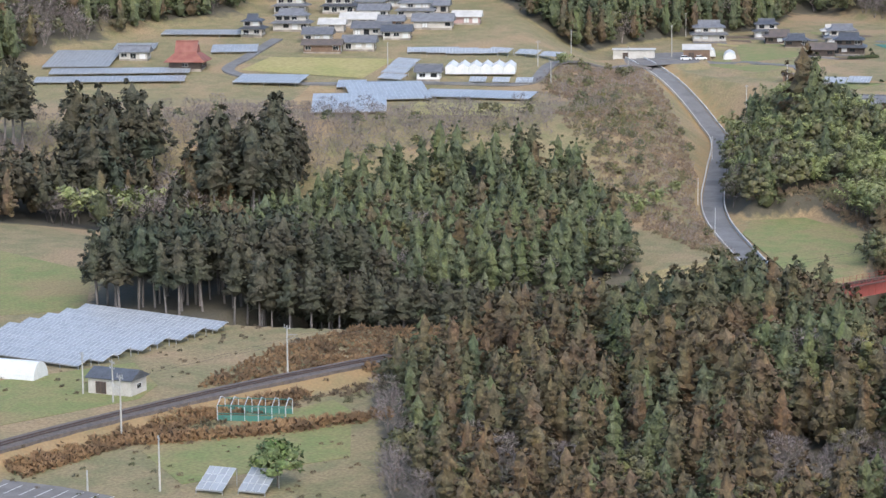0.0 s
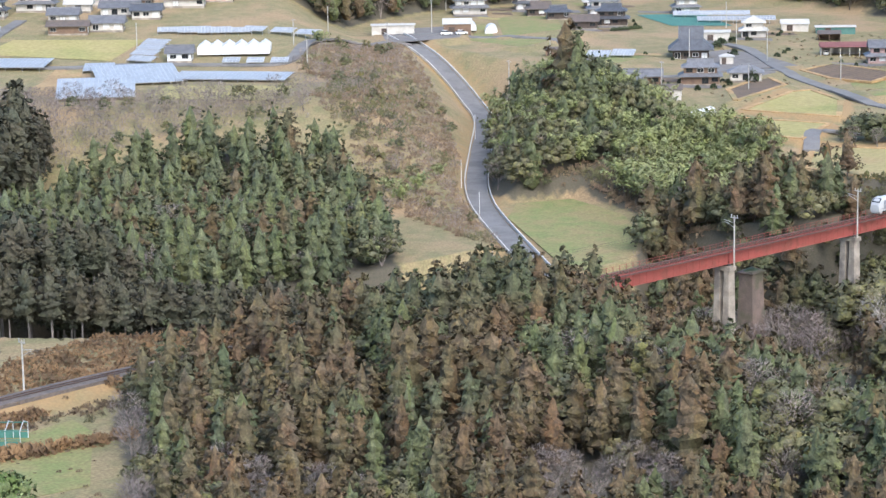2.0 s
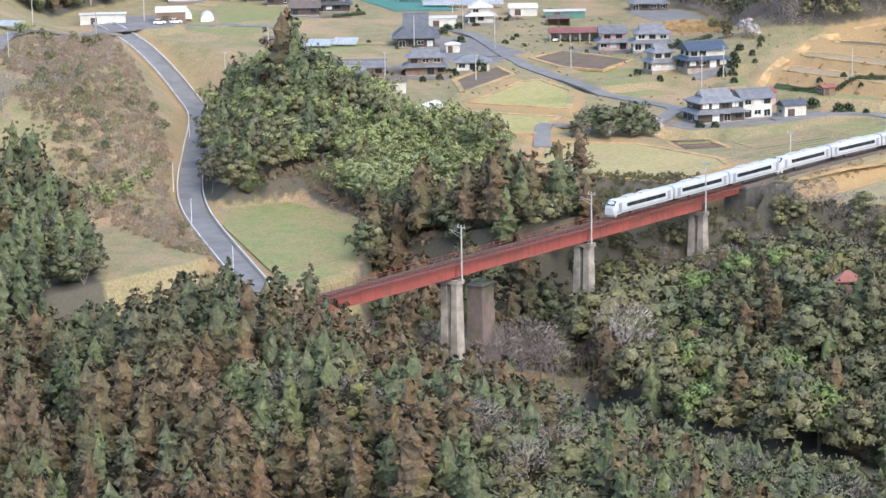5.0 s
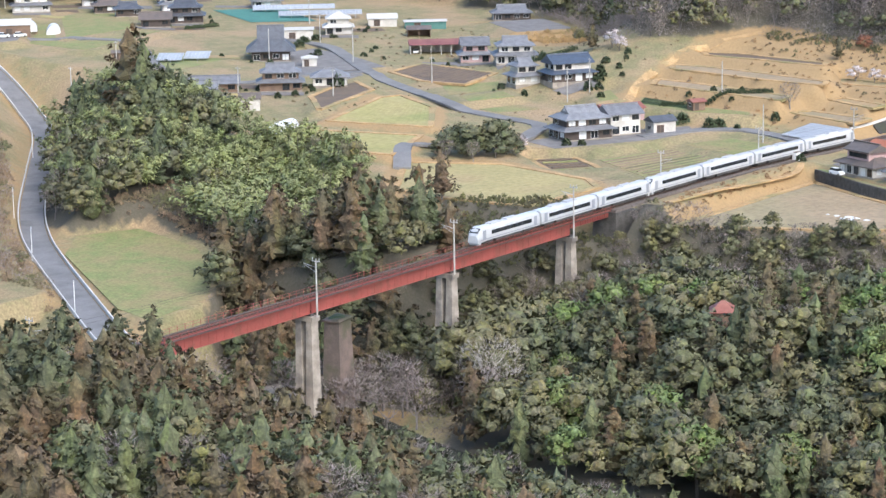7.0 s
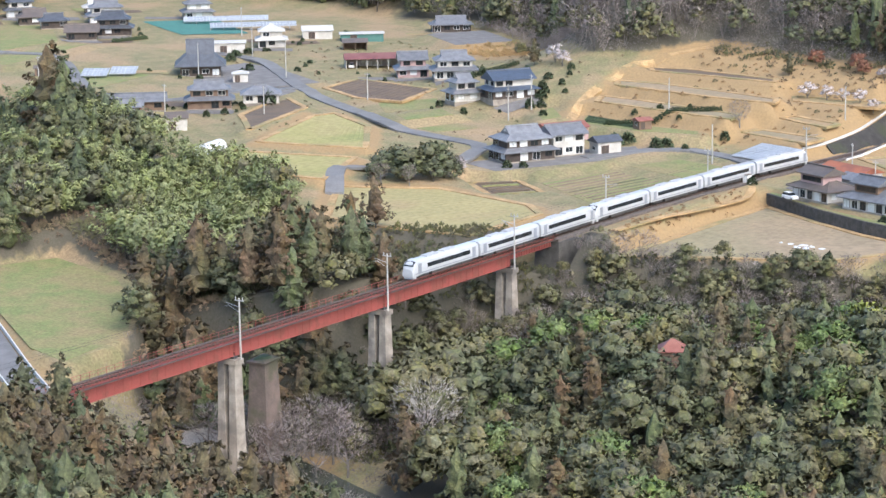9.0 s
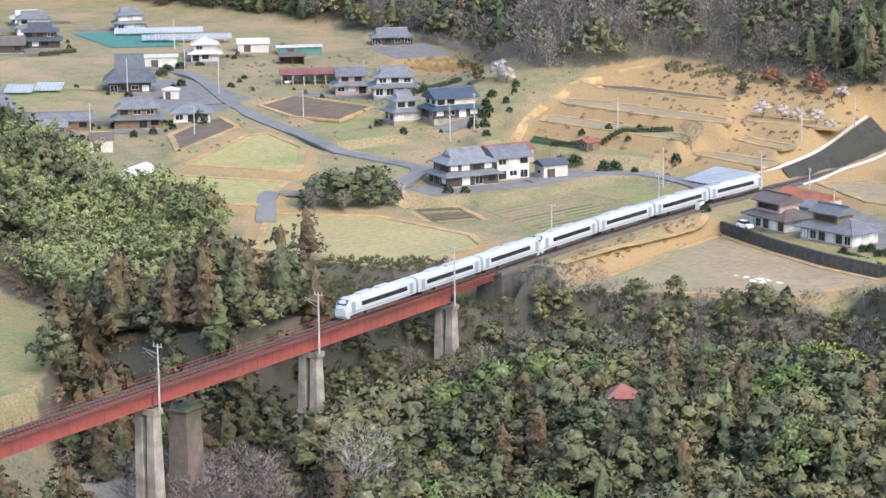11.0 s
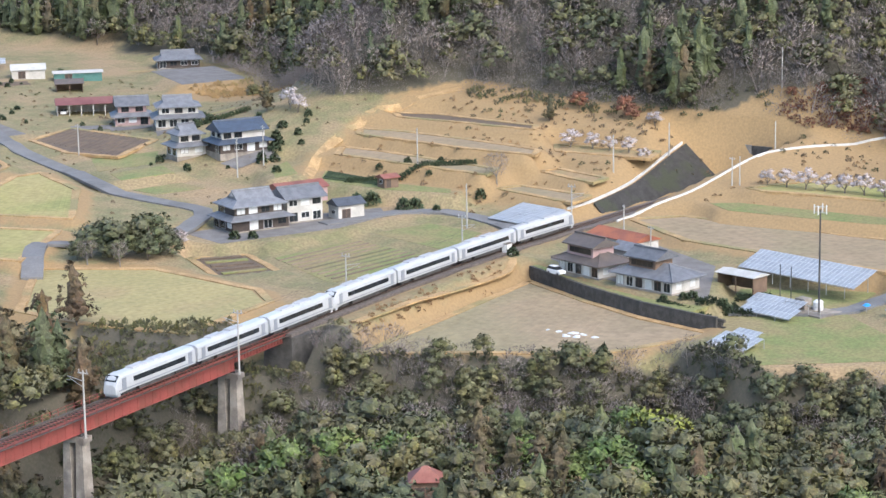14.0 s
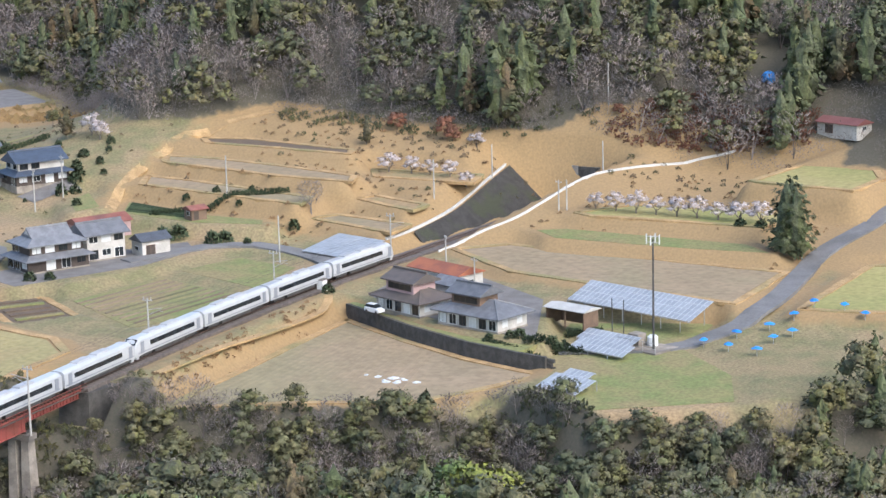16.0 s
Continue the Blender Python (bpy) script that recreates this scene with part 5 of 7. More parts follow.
thicket("bank_brush", [(30, 4), (96, -4), (100, -14), (112, -34), (118, -52), (134, -63), (126, -70), (100, -50), (90, -22), (40, -12)], 2.6, 33, 1.0, "twig", "bare grey shrubs at the edge of the gorge")
thicket("line_brush", [(-172, 16), (-150, 14), (-60, 9), (-60, 30), (-120, 40), (-150, 30)], 1.8, 34, 0.8, "dry_weed", "dry brown weeds beside the railway")
thicket("plot_brush", [(-200, -6), (-146, 2), (-146, -5), (-172, -12), (-200, -14)], 1.7, 35, 0.55, "brush", "tall dry grass between the plots")
thicket("plateau_brush", [(-14, 262), (24, 216), (70, 196), (88, 208), (60, 203), (34, 224), (4, 268)], 2.6, 36, 1.2, "twig", "bare pinkish shrubs at the plateau's edge")
thicket("river_brush", [(26, -20), (52, -12), (52, 30), (20, 44), (-12, 20), (-16, -20)], 3.4, 37, 1.5, "twig", "bare pinkish shrubs on the river bank")
thicket("hill_foot_brush", [(244, 40), (262, 54), (262, -66), (250, -70), (248, -30)], 3.6, 38, 0.55, "brush", "dry brown weeds along the foot of the hill")

thicket("rust_scrub", [(262, -28), (266, -22), (282, -36), (284, -64), (272, -66), (268, -46)], 1.9, 81, 1.0, "rust_bush", "rust-red winter scrub at the foot of the hill", True)
thicket("foot_scrub", [(262, 58), (268, 58), (272, 20), (272, -22), (264, -22), (260, 20)], 3.0, 82, 1.0, "broad", "low dull green scrub along the foot of the hill")
thicket("foot_twigs", [(252, 92), (300, 128), (340, 180), (366, 176), (320, 118), (282, 84), (278, 50), (276, -20), (264, -20), (262, 20), (270, 60), (254, 74)], 2.2, 83, 2.0, "twig", "grey leafless scrub under the hillside trees")
thicket("cleared_straw", [(300, 158), (318, 148), (312, 136), (296, 146)], 1.6, 84, 0.7, "straw", "heaps of dry straw-coloured brush on cleared ground", True)
thicket("terrace_tufts", [(200, -12), (262, -24), (262, 60), (206, 66), (200, 30)], 2.6, 85, 0.42, "dry_weed", "dry orange tufts on the terrace banks")
thicket("terrace_weeds", [(200, -12), (262, -24), (262, 60), (206, 66), (200, 30)], 4.5, 86, 0.48, "brush", "olive-brown weeds on the terrace banks")
thicket("east_tufts", [(196, -14), (208, -20), (258, -40), (250, -86), (216, -80), (180, -80)], 2.8, 87, 0.42, "dry_weed", "dry tufts on the banks between the fields")
thicket("bank_tufts", [(104, -5), (168, -8), (164, -12), (104, -12)], 1.7, 88, 0.45, "dry_weed", "dry orange tufts on the railway bank", True)
thicket("village_tufts", [(150, 62), (250, 70), (330, 180), (240, 210), (150, 130)], 4.2, 89, 0.4, "brush", "scattered dry weeds between the gardens")
thicket("slope_foot_brush", SLOPE_FOOT, 1.9, 39, 0.9, "brush", "reddish dry brush at the foot of the grove")
thicket("gorge_brush", UNDER_BRIDGE, 2.0, 40, 1.0, "broad", "low dark shrubs on the slope under the bridge", True)
thicket("plateau_slope_brush", [(-60, 218), (-20, 192), (16, 182), (44, 172), (60, 190), (24, 214), (-16, 258), (-70, 270), (-120, 280)], 2.4, 51, 1.1, "twig", "pinkish bare shrubs on the slope below the plateau")
thicket("hill_edge_brush", [(262, 58), (276, 92), (340, 180), (360, 176), (300, 84), (292, 50), (292, -70), (276, -150), (262, -70)], 2.7, 52, 1.7, "twig", "grey-brown undergrowth along the foot of the hill")
thicket("cutting_weeds", [(-146, 2), (-96, 1), (-60, -1), (-60, 1.5), (-96, 4), (-146, 4)], 1.1, 53, 1.1, "dry_weed", "dry orange grass beside the track", True)
thicket("plot_edge_weeds", [(-196, -6), (-172, -15), (-158, -18), (-158, -20), (-176, -18), (-198, -10)], 1.0, 54, 0.95, "dry_weed", "dry orange grass along a ditch between plots", True)
thicket("bank_weeds", [(-220, -8), (-186, 0), (-160, 2.5), (-160, -0.5), (-186, -4), (-220, -14)], 1.0, 55, 0.8, "dry_weed", "dry straw-coloured grass on the railway bank", True)
thicket("bank_top_shrubs", BANK_TOP, 1.8, 56, 1.0, "broad", "low dark shrubs along the top of the gorge", True)
thicket("plot_tufts", [(-232, -10), (-180, 8), (-150, 12), (-150, -28), (-190, -60), (-225, -40)], 3.2, 57, 0.38, "brush", "scattered dry tufts on the plots by the line", True)
thicket("yard_tufts", [(-215, 20), (-180, 22), (-150, 30), (-120, 40), (-150, 66), (-200, 60)], 3.4, 58, 0.4, "brush", "scattered dry tufts round the hut", True)

# the masses, one for each kind
def far_bare(n):
    """Twigs with three plain limbs."""
    k, ways = bare_crown(n, 3.2, 10.0, 0.075 if n < 300 else 0.036)
    limbs = kites(np.zeros((3, 3)), np.array([[0, 0.1, 1], [0.3, 0, 1], [-0.3, -0.1, 1]]), np.full(3, 7.0), np.full(3, 0.12))
    return np.concatenate([k, limbs]), np.concatenate([ways, ways[:3]])


FAR_FORM = {"stand": lambda: cedar_crown(330, 1.4, 0.4), "cedar": lambda: cedar_crown(260, 1.15, 0.15, 3.8), "cypress": lambda: cedar_crown(260, 1.15, 0.1, 3.8, 0.52), "evergreen": lambda: broad_crown(250, 0.95, 3.7, 6), "bamboo": lambda: bamboo_crown(300, 1.5),
            "bare": lambda: far_bare(250), "fresh": lambda: broad_crown(300, 0.85, 3.6, 7)}
HEART = {"cedar": 9, "cypress": 8, "stand": 12, "bamboo": 7, "bare": 5}
NEAR_FORM = {"cedar": lambda: cedar_crown(780, 0.84, 0.14, 4.5), "cypress": lambda: cedar_crown(640, 0.9, 0.06, 4.6, 0.52), "stand": lambda: cedar_crown(650, 0.8, 0.4, 3.0), "evergreen": lambda: broad_crown(740, 0.58, 3.9, 10), "bamboo": lambda: bamboo_crown(1000, 0.66), "bare": lambda: far_bare(430), "fresh": lambda: broad_crown(1100, 0.54, 3.9)}
for (kind, near), spots in MASS.items():
    if not spots:
        continue
    forms = [outward(k, HEART.get(kind, 5.5), ways) for k, ways in [(NEAR_FORM if near else FAR_FORM)[kind]() for _ in range(5)]]
    if kind == "stand":
        pole = np.array([[(0.25 * math.cos(q), 0.25 * math.sin(q), -0.5), (0.25 * math.cos(q + 2.1), 0.25 * math.sin(q + 2.1), -0.5), (0, 0, 16)] for q in (0, 2.1, 4.2)])
    out, soft = [], []
    for x, y, z, s in spots:
        a = rng.random() * 6.283
        c, w = math.cos(a), math.sin(a)
        k, nv = forms[int(rng.integers(5))]
        k = k * (s * rng.uniform(0.95, 1.35), s * rng.uniform(0.95, 1.35), s)
        out.append(np.stack([k[..., 0] * c - k[..., 1] * w + x, k[..., 0] * w + k[..., 1] * c + y, k[..., 2] + z], -1))
        soft.append(np.stack([nv[:, 0] * c - nv[:, 1] * w, nv[:, 0] * w + nv[:, 1] * c, nv[:, 2]], -1))
    name = ("wood_" if near else "forest_") + kind
    data = kite_mesh(name, np.concatenate(out), M[{"cedar": "cedar", "stand": "stand", "cypress": "cypress", "evergreen": "broad", "bamboo": "bamboo", "bare": "twig", "fresh": "fresh"}[kind]], np.concatenate(soft))
    tagged(new(name, data), {"bare": "grey-brown leafless winter woods on the hillsides"}.get(kind, f"dense {kind} woods covering the slopes"), "forest", "", "stuff")

# ---- houses ----
def roof_build(w, d, z, pitch, over, form, thick=0.22):
    """A roof over a plan w x d from the eaves at z. form: hip, gable or irimoya (a hipped roof with a small gable)."""
    a, c = w / 2 + over, d / 2 + over
    h = pitch * c
    b = Build()
    eave = [(-a, -c, z), (a, -c, z), (a, c, z), (-a, c, z)]
    low = [(x, y, z - thick) for x, y, _ in eave]
    b.add(low + eave, [(0, 3, 2, 1), (0, 1, 5, 4), (1, 2, 6, 5), (2, 3, 7, 6), (3, 0, 4, 7)])
    if form == "gable":
        b.add(eave + [(-a, 0, z + h), (a, 0, z + h)], [(0, 1, 5, 4), (2, 3, 4, 5), (1, 2, 5), (3, 0, 4)])
        return b, [(-a, 0, z + h), (a, 0, z + h)]
    r = max(a - c, 0.3)
    if form == "hip":
        b.add(eave + [(-r, 0, z + h), (r, 0, z + h)], [(0, 1, 5, 4), (2, 3, 4, 5), (1, 2, 5), (3, 0, 4)])
        return b, [(-r, 0, z + h), (r, 0, z + h)]
    s = 0.52
    k, m, zi = a - c * s, c * (1 - s), z + h * s * 0.92
    inner = [(-k, -m, zi), (k, -m, zi), (k, m, zi), (-k, m, zi)]
    b.add(eave + inner, [(0, 1, 5, 4), (1, 2, 6, 5), (2, 3, 7, 6), (3, 0, 4, 7)])
    b.add([(-k - 0.25, -m - 0.1, zi - 0.02), (k + 0.25, -m - 0.1, zi - 0.02), (k + 0.25, m + 0.1, zi - 0.02), (-k - 0.25, m + 0.1, zi - 0.02), (-k - 0.25, 0, z + h * 1.06), (k + 0.25, 0, z + h * 1.06)], [(0, 1, 5, 4), (2, 3, 4, 5), (1, 2, 5), (3, 0, 4)])
    return b, [(-k - 0.25, 0, z + h * 1.06), (k + 0.25, 0, z + h * 1.06)]


def skirt_build(w, d, z, out, drop):
    """A lean-to roof all round a storey."""
    a, c = w / 2, d / 2
    top = [(-a, -c, z), (a, -c, z), (a, c, z), (-a, c, z)]
    rim = [(x + math.copysign(out, x), y + math.copysign(out, y), z - drop) for x, y, _ in top]
    low = [(x, y, zz - 0.14) for x, y, zz in rim]
    return Build().add(top + rim + low, [(4, 5, 1, 0), (5, 6, 2, 1), (6, 7, 3, 2), (7, 4, 0, 3), (8, 9, 5, 4), (9, 10, 6, 5), (10, 11, 7, 6), (11, 8, 4, 7), (0, 1, 9, 8), (1, 2, 10, 9), (2, 3, 11, 10), (3, 0, 8, 11)])


def opening(parent, side, u, z0, z1, wide, a, c, shut="dark_glass", frame_mat="white"):
    """A window or door on one wall: side 0 front (-y), 1 right, 2 back, 3 left; u along it."""
    def lay(x0, x1, zz0, zz1, p):
        if side in (0, 2):
            s = -1 if side == 0 else 1
            return Build().box(x0, x1, min(s * c, s * (c + p)), max(s * c, s * (c + p)), zz0, zz1)
        s = 1 if side == 1 else -1
        return Build().box(min(s * a, s * (a + p)), max(s * a, s * (a + p)), x0, x1, zz0, zz1)

    win = part("window", lay(u - wide / 2, u + wide / 2, z0, z1, 0.05), M[frame_mat], parent)
    n = 2 if wide > 1.3 else 1
    for k in range(n):
        x0 = u - wide / 2 + 0.07 + k * (wide - 0.07) / n
        part("pane", lay(x0, x0 + (wide - 0.07) / n - 0.07, z0 + 0.07, z1 - 0.07, 0.065), M[shut], win)


def house(name, label, x, y, turn, w, d, floors=1, roof="tile", walls="plaster", form="irimoya", skirt=True, pitch=0.5, lower="", z=None, tall=2.7, over=0.85, group="village houses", windows=True, category="house"):
    zz = gz(x, y) if z is None else z
    t = thing(name, pose(x, y, zz - 0.05, 0, 0, turn), label, category, group)
    h1 = tall
    lower = lower or walls
    part("foundation", Build().box(-w / 2 - 0.1, w / 2 + 0.1, -d / 2 - 0.1, d / 2 + 0.1, -1.2, 0.35), M["concrete"], t)
    part("wall", Build().box(-w / 2, w / 2, -d / 2, d / 2, 0.35, h1), M[lower], t)
    top, uw, ud = h1, w, d
    if floors == 2:
        uw, ud = (w - 1.6, d - 1.2) if skirt else (w, d)
        top = h1 + 2.5
        part("upper_wall", Build().box(-uw / 2, uw / 2, -ud / 2, ud / 2, h1, top), M[walls], t)
        if skirt:
            part("lower_roof", skirt_build(uw, ud, h1 + 0.75, (w - uw) / 2 + 1.0, 0.85), M[roof], t)
    b, ridge = roof_build(uw, ud, top, pitch, over, form)
    r = part("roof", b, M[roof], t)
    part("ridge", Build().loft([[(p[0], -0.2, p[2] - 0.05), (p[0], 0.2, p[2] - 0.05), (p[0], 0.13, p[2] + 0.28), (p[0], -0.13, p[2] + 0.28)] for p in ridge]), M[roof], r)
    if form == "irimoya":
        for s in (-1, 1):
            k = abs(ridge[0][0]) * s
            part("gable_panel", Build().add([(k + 0.02 * s, -0.9, ridge[0][2] - 1.0), (k + 0.02 * s, 0.9, ridge[0][2] - 1.0), (k + 0.02 * s, 0, ridge[0][2] - 0.12), (k - 0.05 * s, 0, ridge[0][2] - 0.3)], [(0, 1, 2), (0, 3, 1), (1, 3, 2), (2, 3, 0)]), M["plaster"], r)
    if windows:
        rr = random.Random(int(x * 7 + y))
        for f in range(floors):
            a, c, z0 = (w / 2, d / 2, 0.0) if f == 0 else (uw / 2, ud / 2, h1 + 0.55)
            for side, run in ((0, 2 * a), (1, 2 * c), (2, 2 * a), (3, 2 * c)):
                n = max(1, int(run / 2.6))
                for k in range(n):
                    u = -run / 2 + run * (k + 0.5) / n
                    if rr.random() < 0.15:
                        continue
                    tallw = f == 0 and rr.random() < 0.55
                    opening(t, side, u, 0.45 if tallw else z0 + 1.0 if f == 0 else z0 + 0.35, 2.25 if f == 0 else z0 + 1.6, min(1.9, run / n - 0.5), a, c, "dark_glass" if rr.random() < 0.75 else "vinyl", "white" if rr.random() < 0.6 else "wood_dark")
    return t


def shed(name, label, x, y, turn, w, d, h, roof, walls, form="gable", pitch=0.35, open_front=False, z=None, category="shed"):
    zz = gz(x, y) if z is None else z
    t = thing(name, pose(x, y, zz - 0.05, 0, 0, turn), label, category, "village sheds")
    if open_front:
        part("wall", Build().box(-w / 2, w / 2, d / 2 - 0.15, d / 2, -0.8, h).box(-w / 2, -w / 2 + 0.15, -d / 2, d / 2 - 0.15, -0.8, h).box(w / 2 - 0.15, w / 2, -d / 2, d / 2 - 0.15, -0.8, h), M[walls], t)
        for k in range(int(w / 3) + 1):
            u = -w / 2 + 0.1 + k * (w - 0.2) / int(w / 3)
            part("post", Build().box(u - 0.1, u + 0.1, -d / 2, -d / 2 + 0.2, -0.8, h), M[walls], t)
    else:
        part("wall", Build().box(-w / 2, w / 2, -d / 2, d / 2, -0.8, h), M[walls], t)
        opening(t, 0, -w * 0.2, 0.2, min(2.2, h - 0.3), min(2.0, w * 0.35), w / 2, d / 2, "wood_dark", "wood")
        opening(t, 1, 0.0, 1.0, min(1.9, h - 0.3), min(1.4, d * 0.4), w / 2, d / 2)
        opening(t, 3, 0.0, 1.0, min(1.9, h - 0.3), min(1.4, d * 0.4), w / 2, d / 2)
    b, ridge = roof_build(w, d, h, pitch, 0.4, form, 0.12)
    part("roof", b, M[roof], t)
    return t


# the farm above the line
house("farmhouse", "large two-storey farmhouse with grey tiled hip-and-gable roofs", 167.5, 51.5, -30, 12.5, 8.5, 2, "tile", "wood_dark", lower="wood_dark", pitch=0.55)
house("farm_annex", "two-storey annex with dark timber top and white walls", 178, 47, -30, 8, 6, 2, "tile", "plaster", "gable", False)
shed("storehouse", "small white-walled storehouse with dark tiled roof", 184.5, 39.5, -30, 6, 4.2, 3.0, "tile_dark", "plaster", pitch=0.5)
shed("red_roofed_barn", "low barn with a faded red metal roof", 193, 56.5, -30, 11, 6, 3.0, "roof_red", "pink_wall")
shed("toolshed", "little shed with rust-red roof", 205, 41.5, -30, 3.4, 3.0, 2.3, "roof_red", "wood")
house("tower_house", "two-storey house with pale walls and grey tiled roof", 214.5, 99.5, -32, 7, 6, 2, "tile", "plaster", pitch=0.6)
house("blue_roofed_house", "two-storey house with blue-grey tiled roof and white plaster", 219, 88.5, -32, 12, 7.5, 2, "tile_blue", "plaster", "gable", True, 0.5, "wood_dark")
shed("garage", "long open garage with maroon metal roof", 258, 160, -50, 15, 6.5, 3.0, "roof_maroon", "plaster", open_front=True)
house("pink_house", "two-storey house with pinkish upper walls", 251, 141, -50, 8.5, 7, 2, "tile", "pink_wall", "gable", True)
house("white_house", "two-storey white house with grey tiled roofs", 245, 123, -50, 11, 8, 2, "tile", "plaster", "irimoya", True, 0.5)
house("edge_house", "single-storey house with dark roof by the wood's edge", 337, 187, -50, 12, 7, 1, "tile", "wood_dark", "irimoya", False)
house("temple_hall", "village temple hall with a great dark hipped roof", 219, 190, -50, 11, 10, 1, "tile_dark", "wood_dark", "irimoya", False, 0.95, over=1.6, tall=3.2, category="temple")
house("lower_house", "two-storey house with grey tiles and timber walls", 175, 150, -50, 11, 7, 2, "tile", "wood", "irimoya", True)
house("row_house", "long low tiled farm building", 160, 162, -50, 15, 5, 1, "tile", "wood", "gable", False)
house("row_annex", "low farm building with red-brown boards", 152, 158, -50, 8, 5, 1, "tile", "roof_red", "gable", False)
shed("white_shed", "small pale shed with weathered tiled roof", 146, 136, -50, 5, 4.5, 3.0, "roof_brown", "plaster", pitch=0.5)
house("east_annex", "single-storey house with grey tiled hip roof", 187, 143, -50, 9, 6, 1, "tile", "plaster", "hip", False)
shed("flat_store", "white store with a pale green metal roof", 257, 211, -50, 9, 6, 3.0, "roof_pale", "plaster", pitch=0.15)
house("pale_house", "two-storey house with pale metal roof", 273, 208, -50, 8, 7, 2, "roof_pale", "plaster", "hip", True)
shed("white_barn", "white-roofed farm shed beside a lane", 298, 210, -50, 9, 6, 2.6, "roof_pale", "plaster", pitch=0.4)
shed("teal_barn", "low long shed with white roof and teal sheeting", 302, 196, -50, 13, 5, 2.4, "roof_pale", "teal", pitch=0.15)
shed("tractor_shed", "dark open tractor shed", 285, 186, -50, 7, 5, 2.4, "roof_brown", "wood", open_front=True)
house("upper_house", "two-storey dark timber house with tiled roof", 263, 262, -50, 11, 8, 2, "tile_dark", "wood_dark", "irimoya", True)
house("upper_annex", "low tiled annex beside a timber house", 249, 262, -50, 9, 6, 1, "roof_brown", "wood_dark", "gable", False)
shed("gate_store", "small white store with dark roof", 213, 171, -50, 4, 3.4, 2.6, "roof_pale", "plaster", "hip")
shed("bonnet_shed", "little brown shed on the meadow", 190, 222, -50, 4, 3, 2.3, "roof_brown", "wood")
# the farm beside the brown paddy
def low_farmhouse(name, label, x, y, turn, w, d, uw, ud, ux, roof, walls, upper, z):
    """A broad single-storey house with a wide hipped roof and a small upper storey on it."""
    t = thing(name, pose(x, y, z - 0.05, 0, 0, turn), label, "house", "village houses")
    part("foundation", Build().box(-w / 2 - 0.1, w / 2 + 0.1, -d / 2 - 0.1, d / 2 + 0.1, -1.2, 0.35), M["concrete"], t)
    part("wall", Build().box(-w / 2, w / 2, -d / 2, d / 2, 0.35, 2.7), M[walls], t)
    b, ridge = roof_build(w, d, 2.7, 0.42, 1.0, "hip")
    low = part("lower_roof", b, M[roof], t)
    for sx in (-1, 1):
        for sy in (-1, 1):
            part("hip_ridge", Build().tube((sx * (w / 2 + 1.0), sy * (d / 2 + 1.0), 2.75), (ridge[1][0] * sx, 0, ridge[1][2] + 0.05), 0.13, n=5), M[roof], low)
    part("upper_wall", Build().box(ux - uw / 2, ux + uw / 2, -ud / 2, ud / 2, 2.9, 5.6), M[upper], t)
    b, ridge = roof_build(uw, ud, 5.6, 0.42, 0.75, "gable")
    b.v = [(px + ux, py, pz) for px, py, pz in b.v]
    top = part("roof", b, M[roof], t)
    part("ridge", Build().box(ridge[0][0] + ux, ridge[1][0] + ux, -0.17, 0.17, ridge[0][2] - 0.05, ridge[0][2] + 0.28), M[roof], top)
    n = int(w / 1.9)
    for k in range(n):
        u = -w / 2 + w * (k + 0.5) / n
        opening(t, 0, u, 0.45, 2.2, 1.55, w / 2, d / 2, "dark_glass" if k % 3 else "vinyl", "white" if k % 2 else "wood_dark")
        opening(t, 2, u, 1.0, 2.1, 1.2, w / 2, d / 2)
    for side in (1, 3):
        for u in (-d * 0.25, d * 0.25):
            opening(t, side, u, 0.9, 2.1, 1.4, w / 2, d / 2, "vinyl" if side == 1 else "dark_glass")
    win = part("window", Build().box(ux - uw * 0.42, ux + uw * 0.42, -ud / 2 - 0.05, -ud / 2, 4.0, 5.1), M["wood_dark"], t)
    for k in range(4):
        u = ux - uw * 0.4 + k * uw * 0.2
        part("pane", Build().box(u + 0.04, u + uw * 0.2 - 0.04, -ud / 2 - 0.07, -ud / 2 - 0.052, 4.1, 5.0), M["dark_glass"], win)
    return t


low_farmhouse("south_farmhouse", "broad farmhouse with blue-grey tiled roofs and a small timber upper storey", 155, -42.5, -107, 13, 7.5, 6.2, 4.6, -1.6, "tile", "plaster", "wood", -0.3)
low_farmhouse("brown_roofed_house", "farmhouse with weathered brown tiled roofs and pinkish plaster", 161, -27, -113, 11, 7, 7.0, 5.0, -0.6, "roof_brown", "plaster", "pink_wall", -0.3)
shed("white_storehouse", "small white storehouse with grey tiled roof", 168.5, -31, -113, 5.5, 4, 3.6, "tile", "plaster", pitch=0.5, z=-0.3)
shed("orange_roofed_barn", "long low barn with rusty orange roof and white walls", 181, -24, -113, 13, 6, 3.0, "roof_orange", "plaster", z=-0.2)
shed("car_port", "open shed with pale tin roof", 164, -55, -107, 8, 4, 2.3, "roof_pale", "wood", open_front=True, z=-0.6, pitch=0.2)
shed("hill_barn", "shed with dark red roof on the hillside", 276, -71, -112, 10, 5, 2.4, "roof_maroon", "plaster")
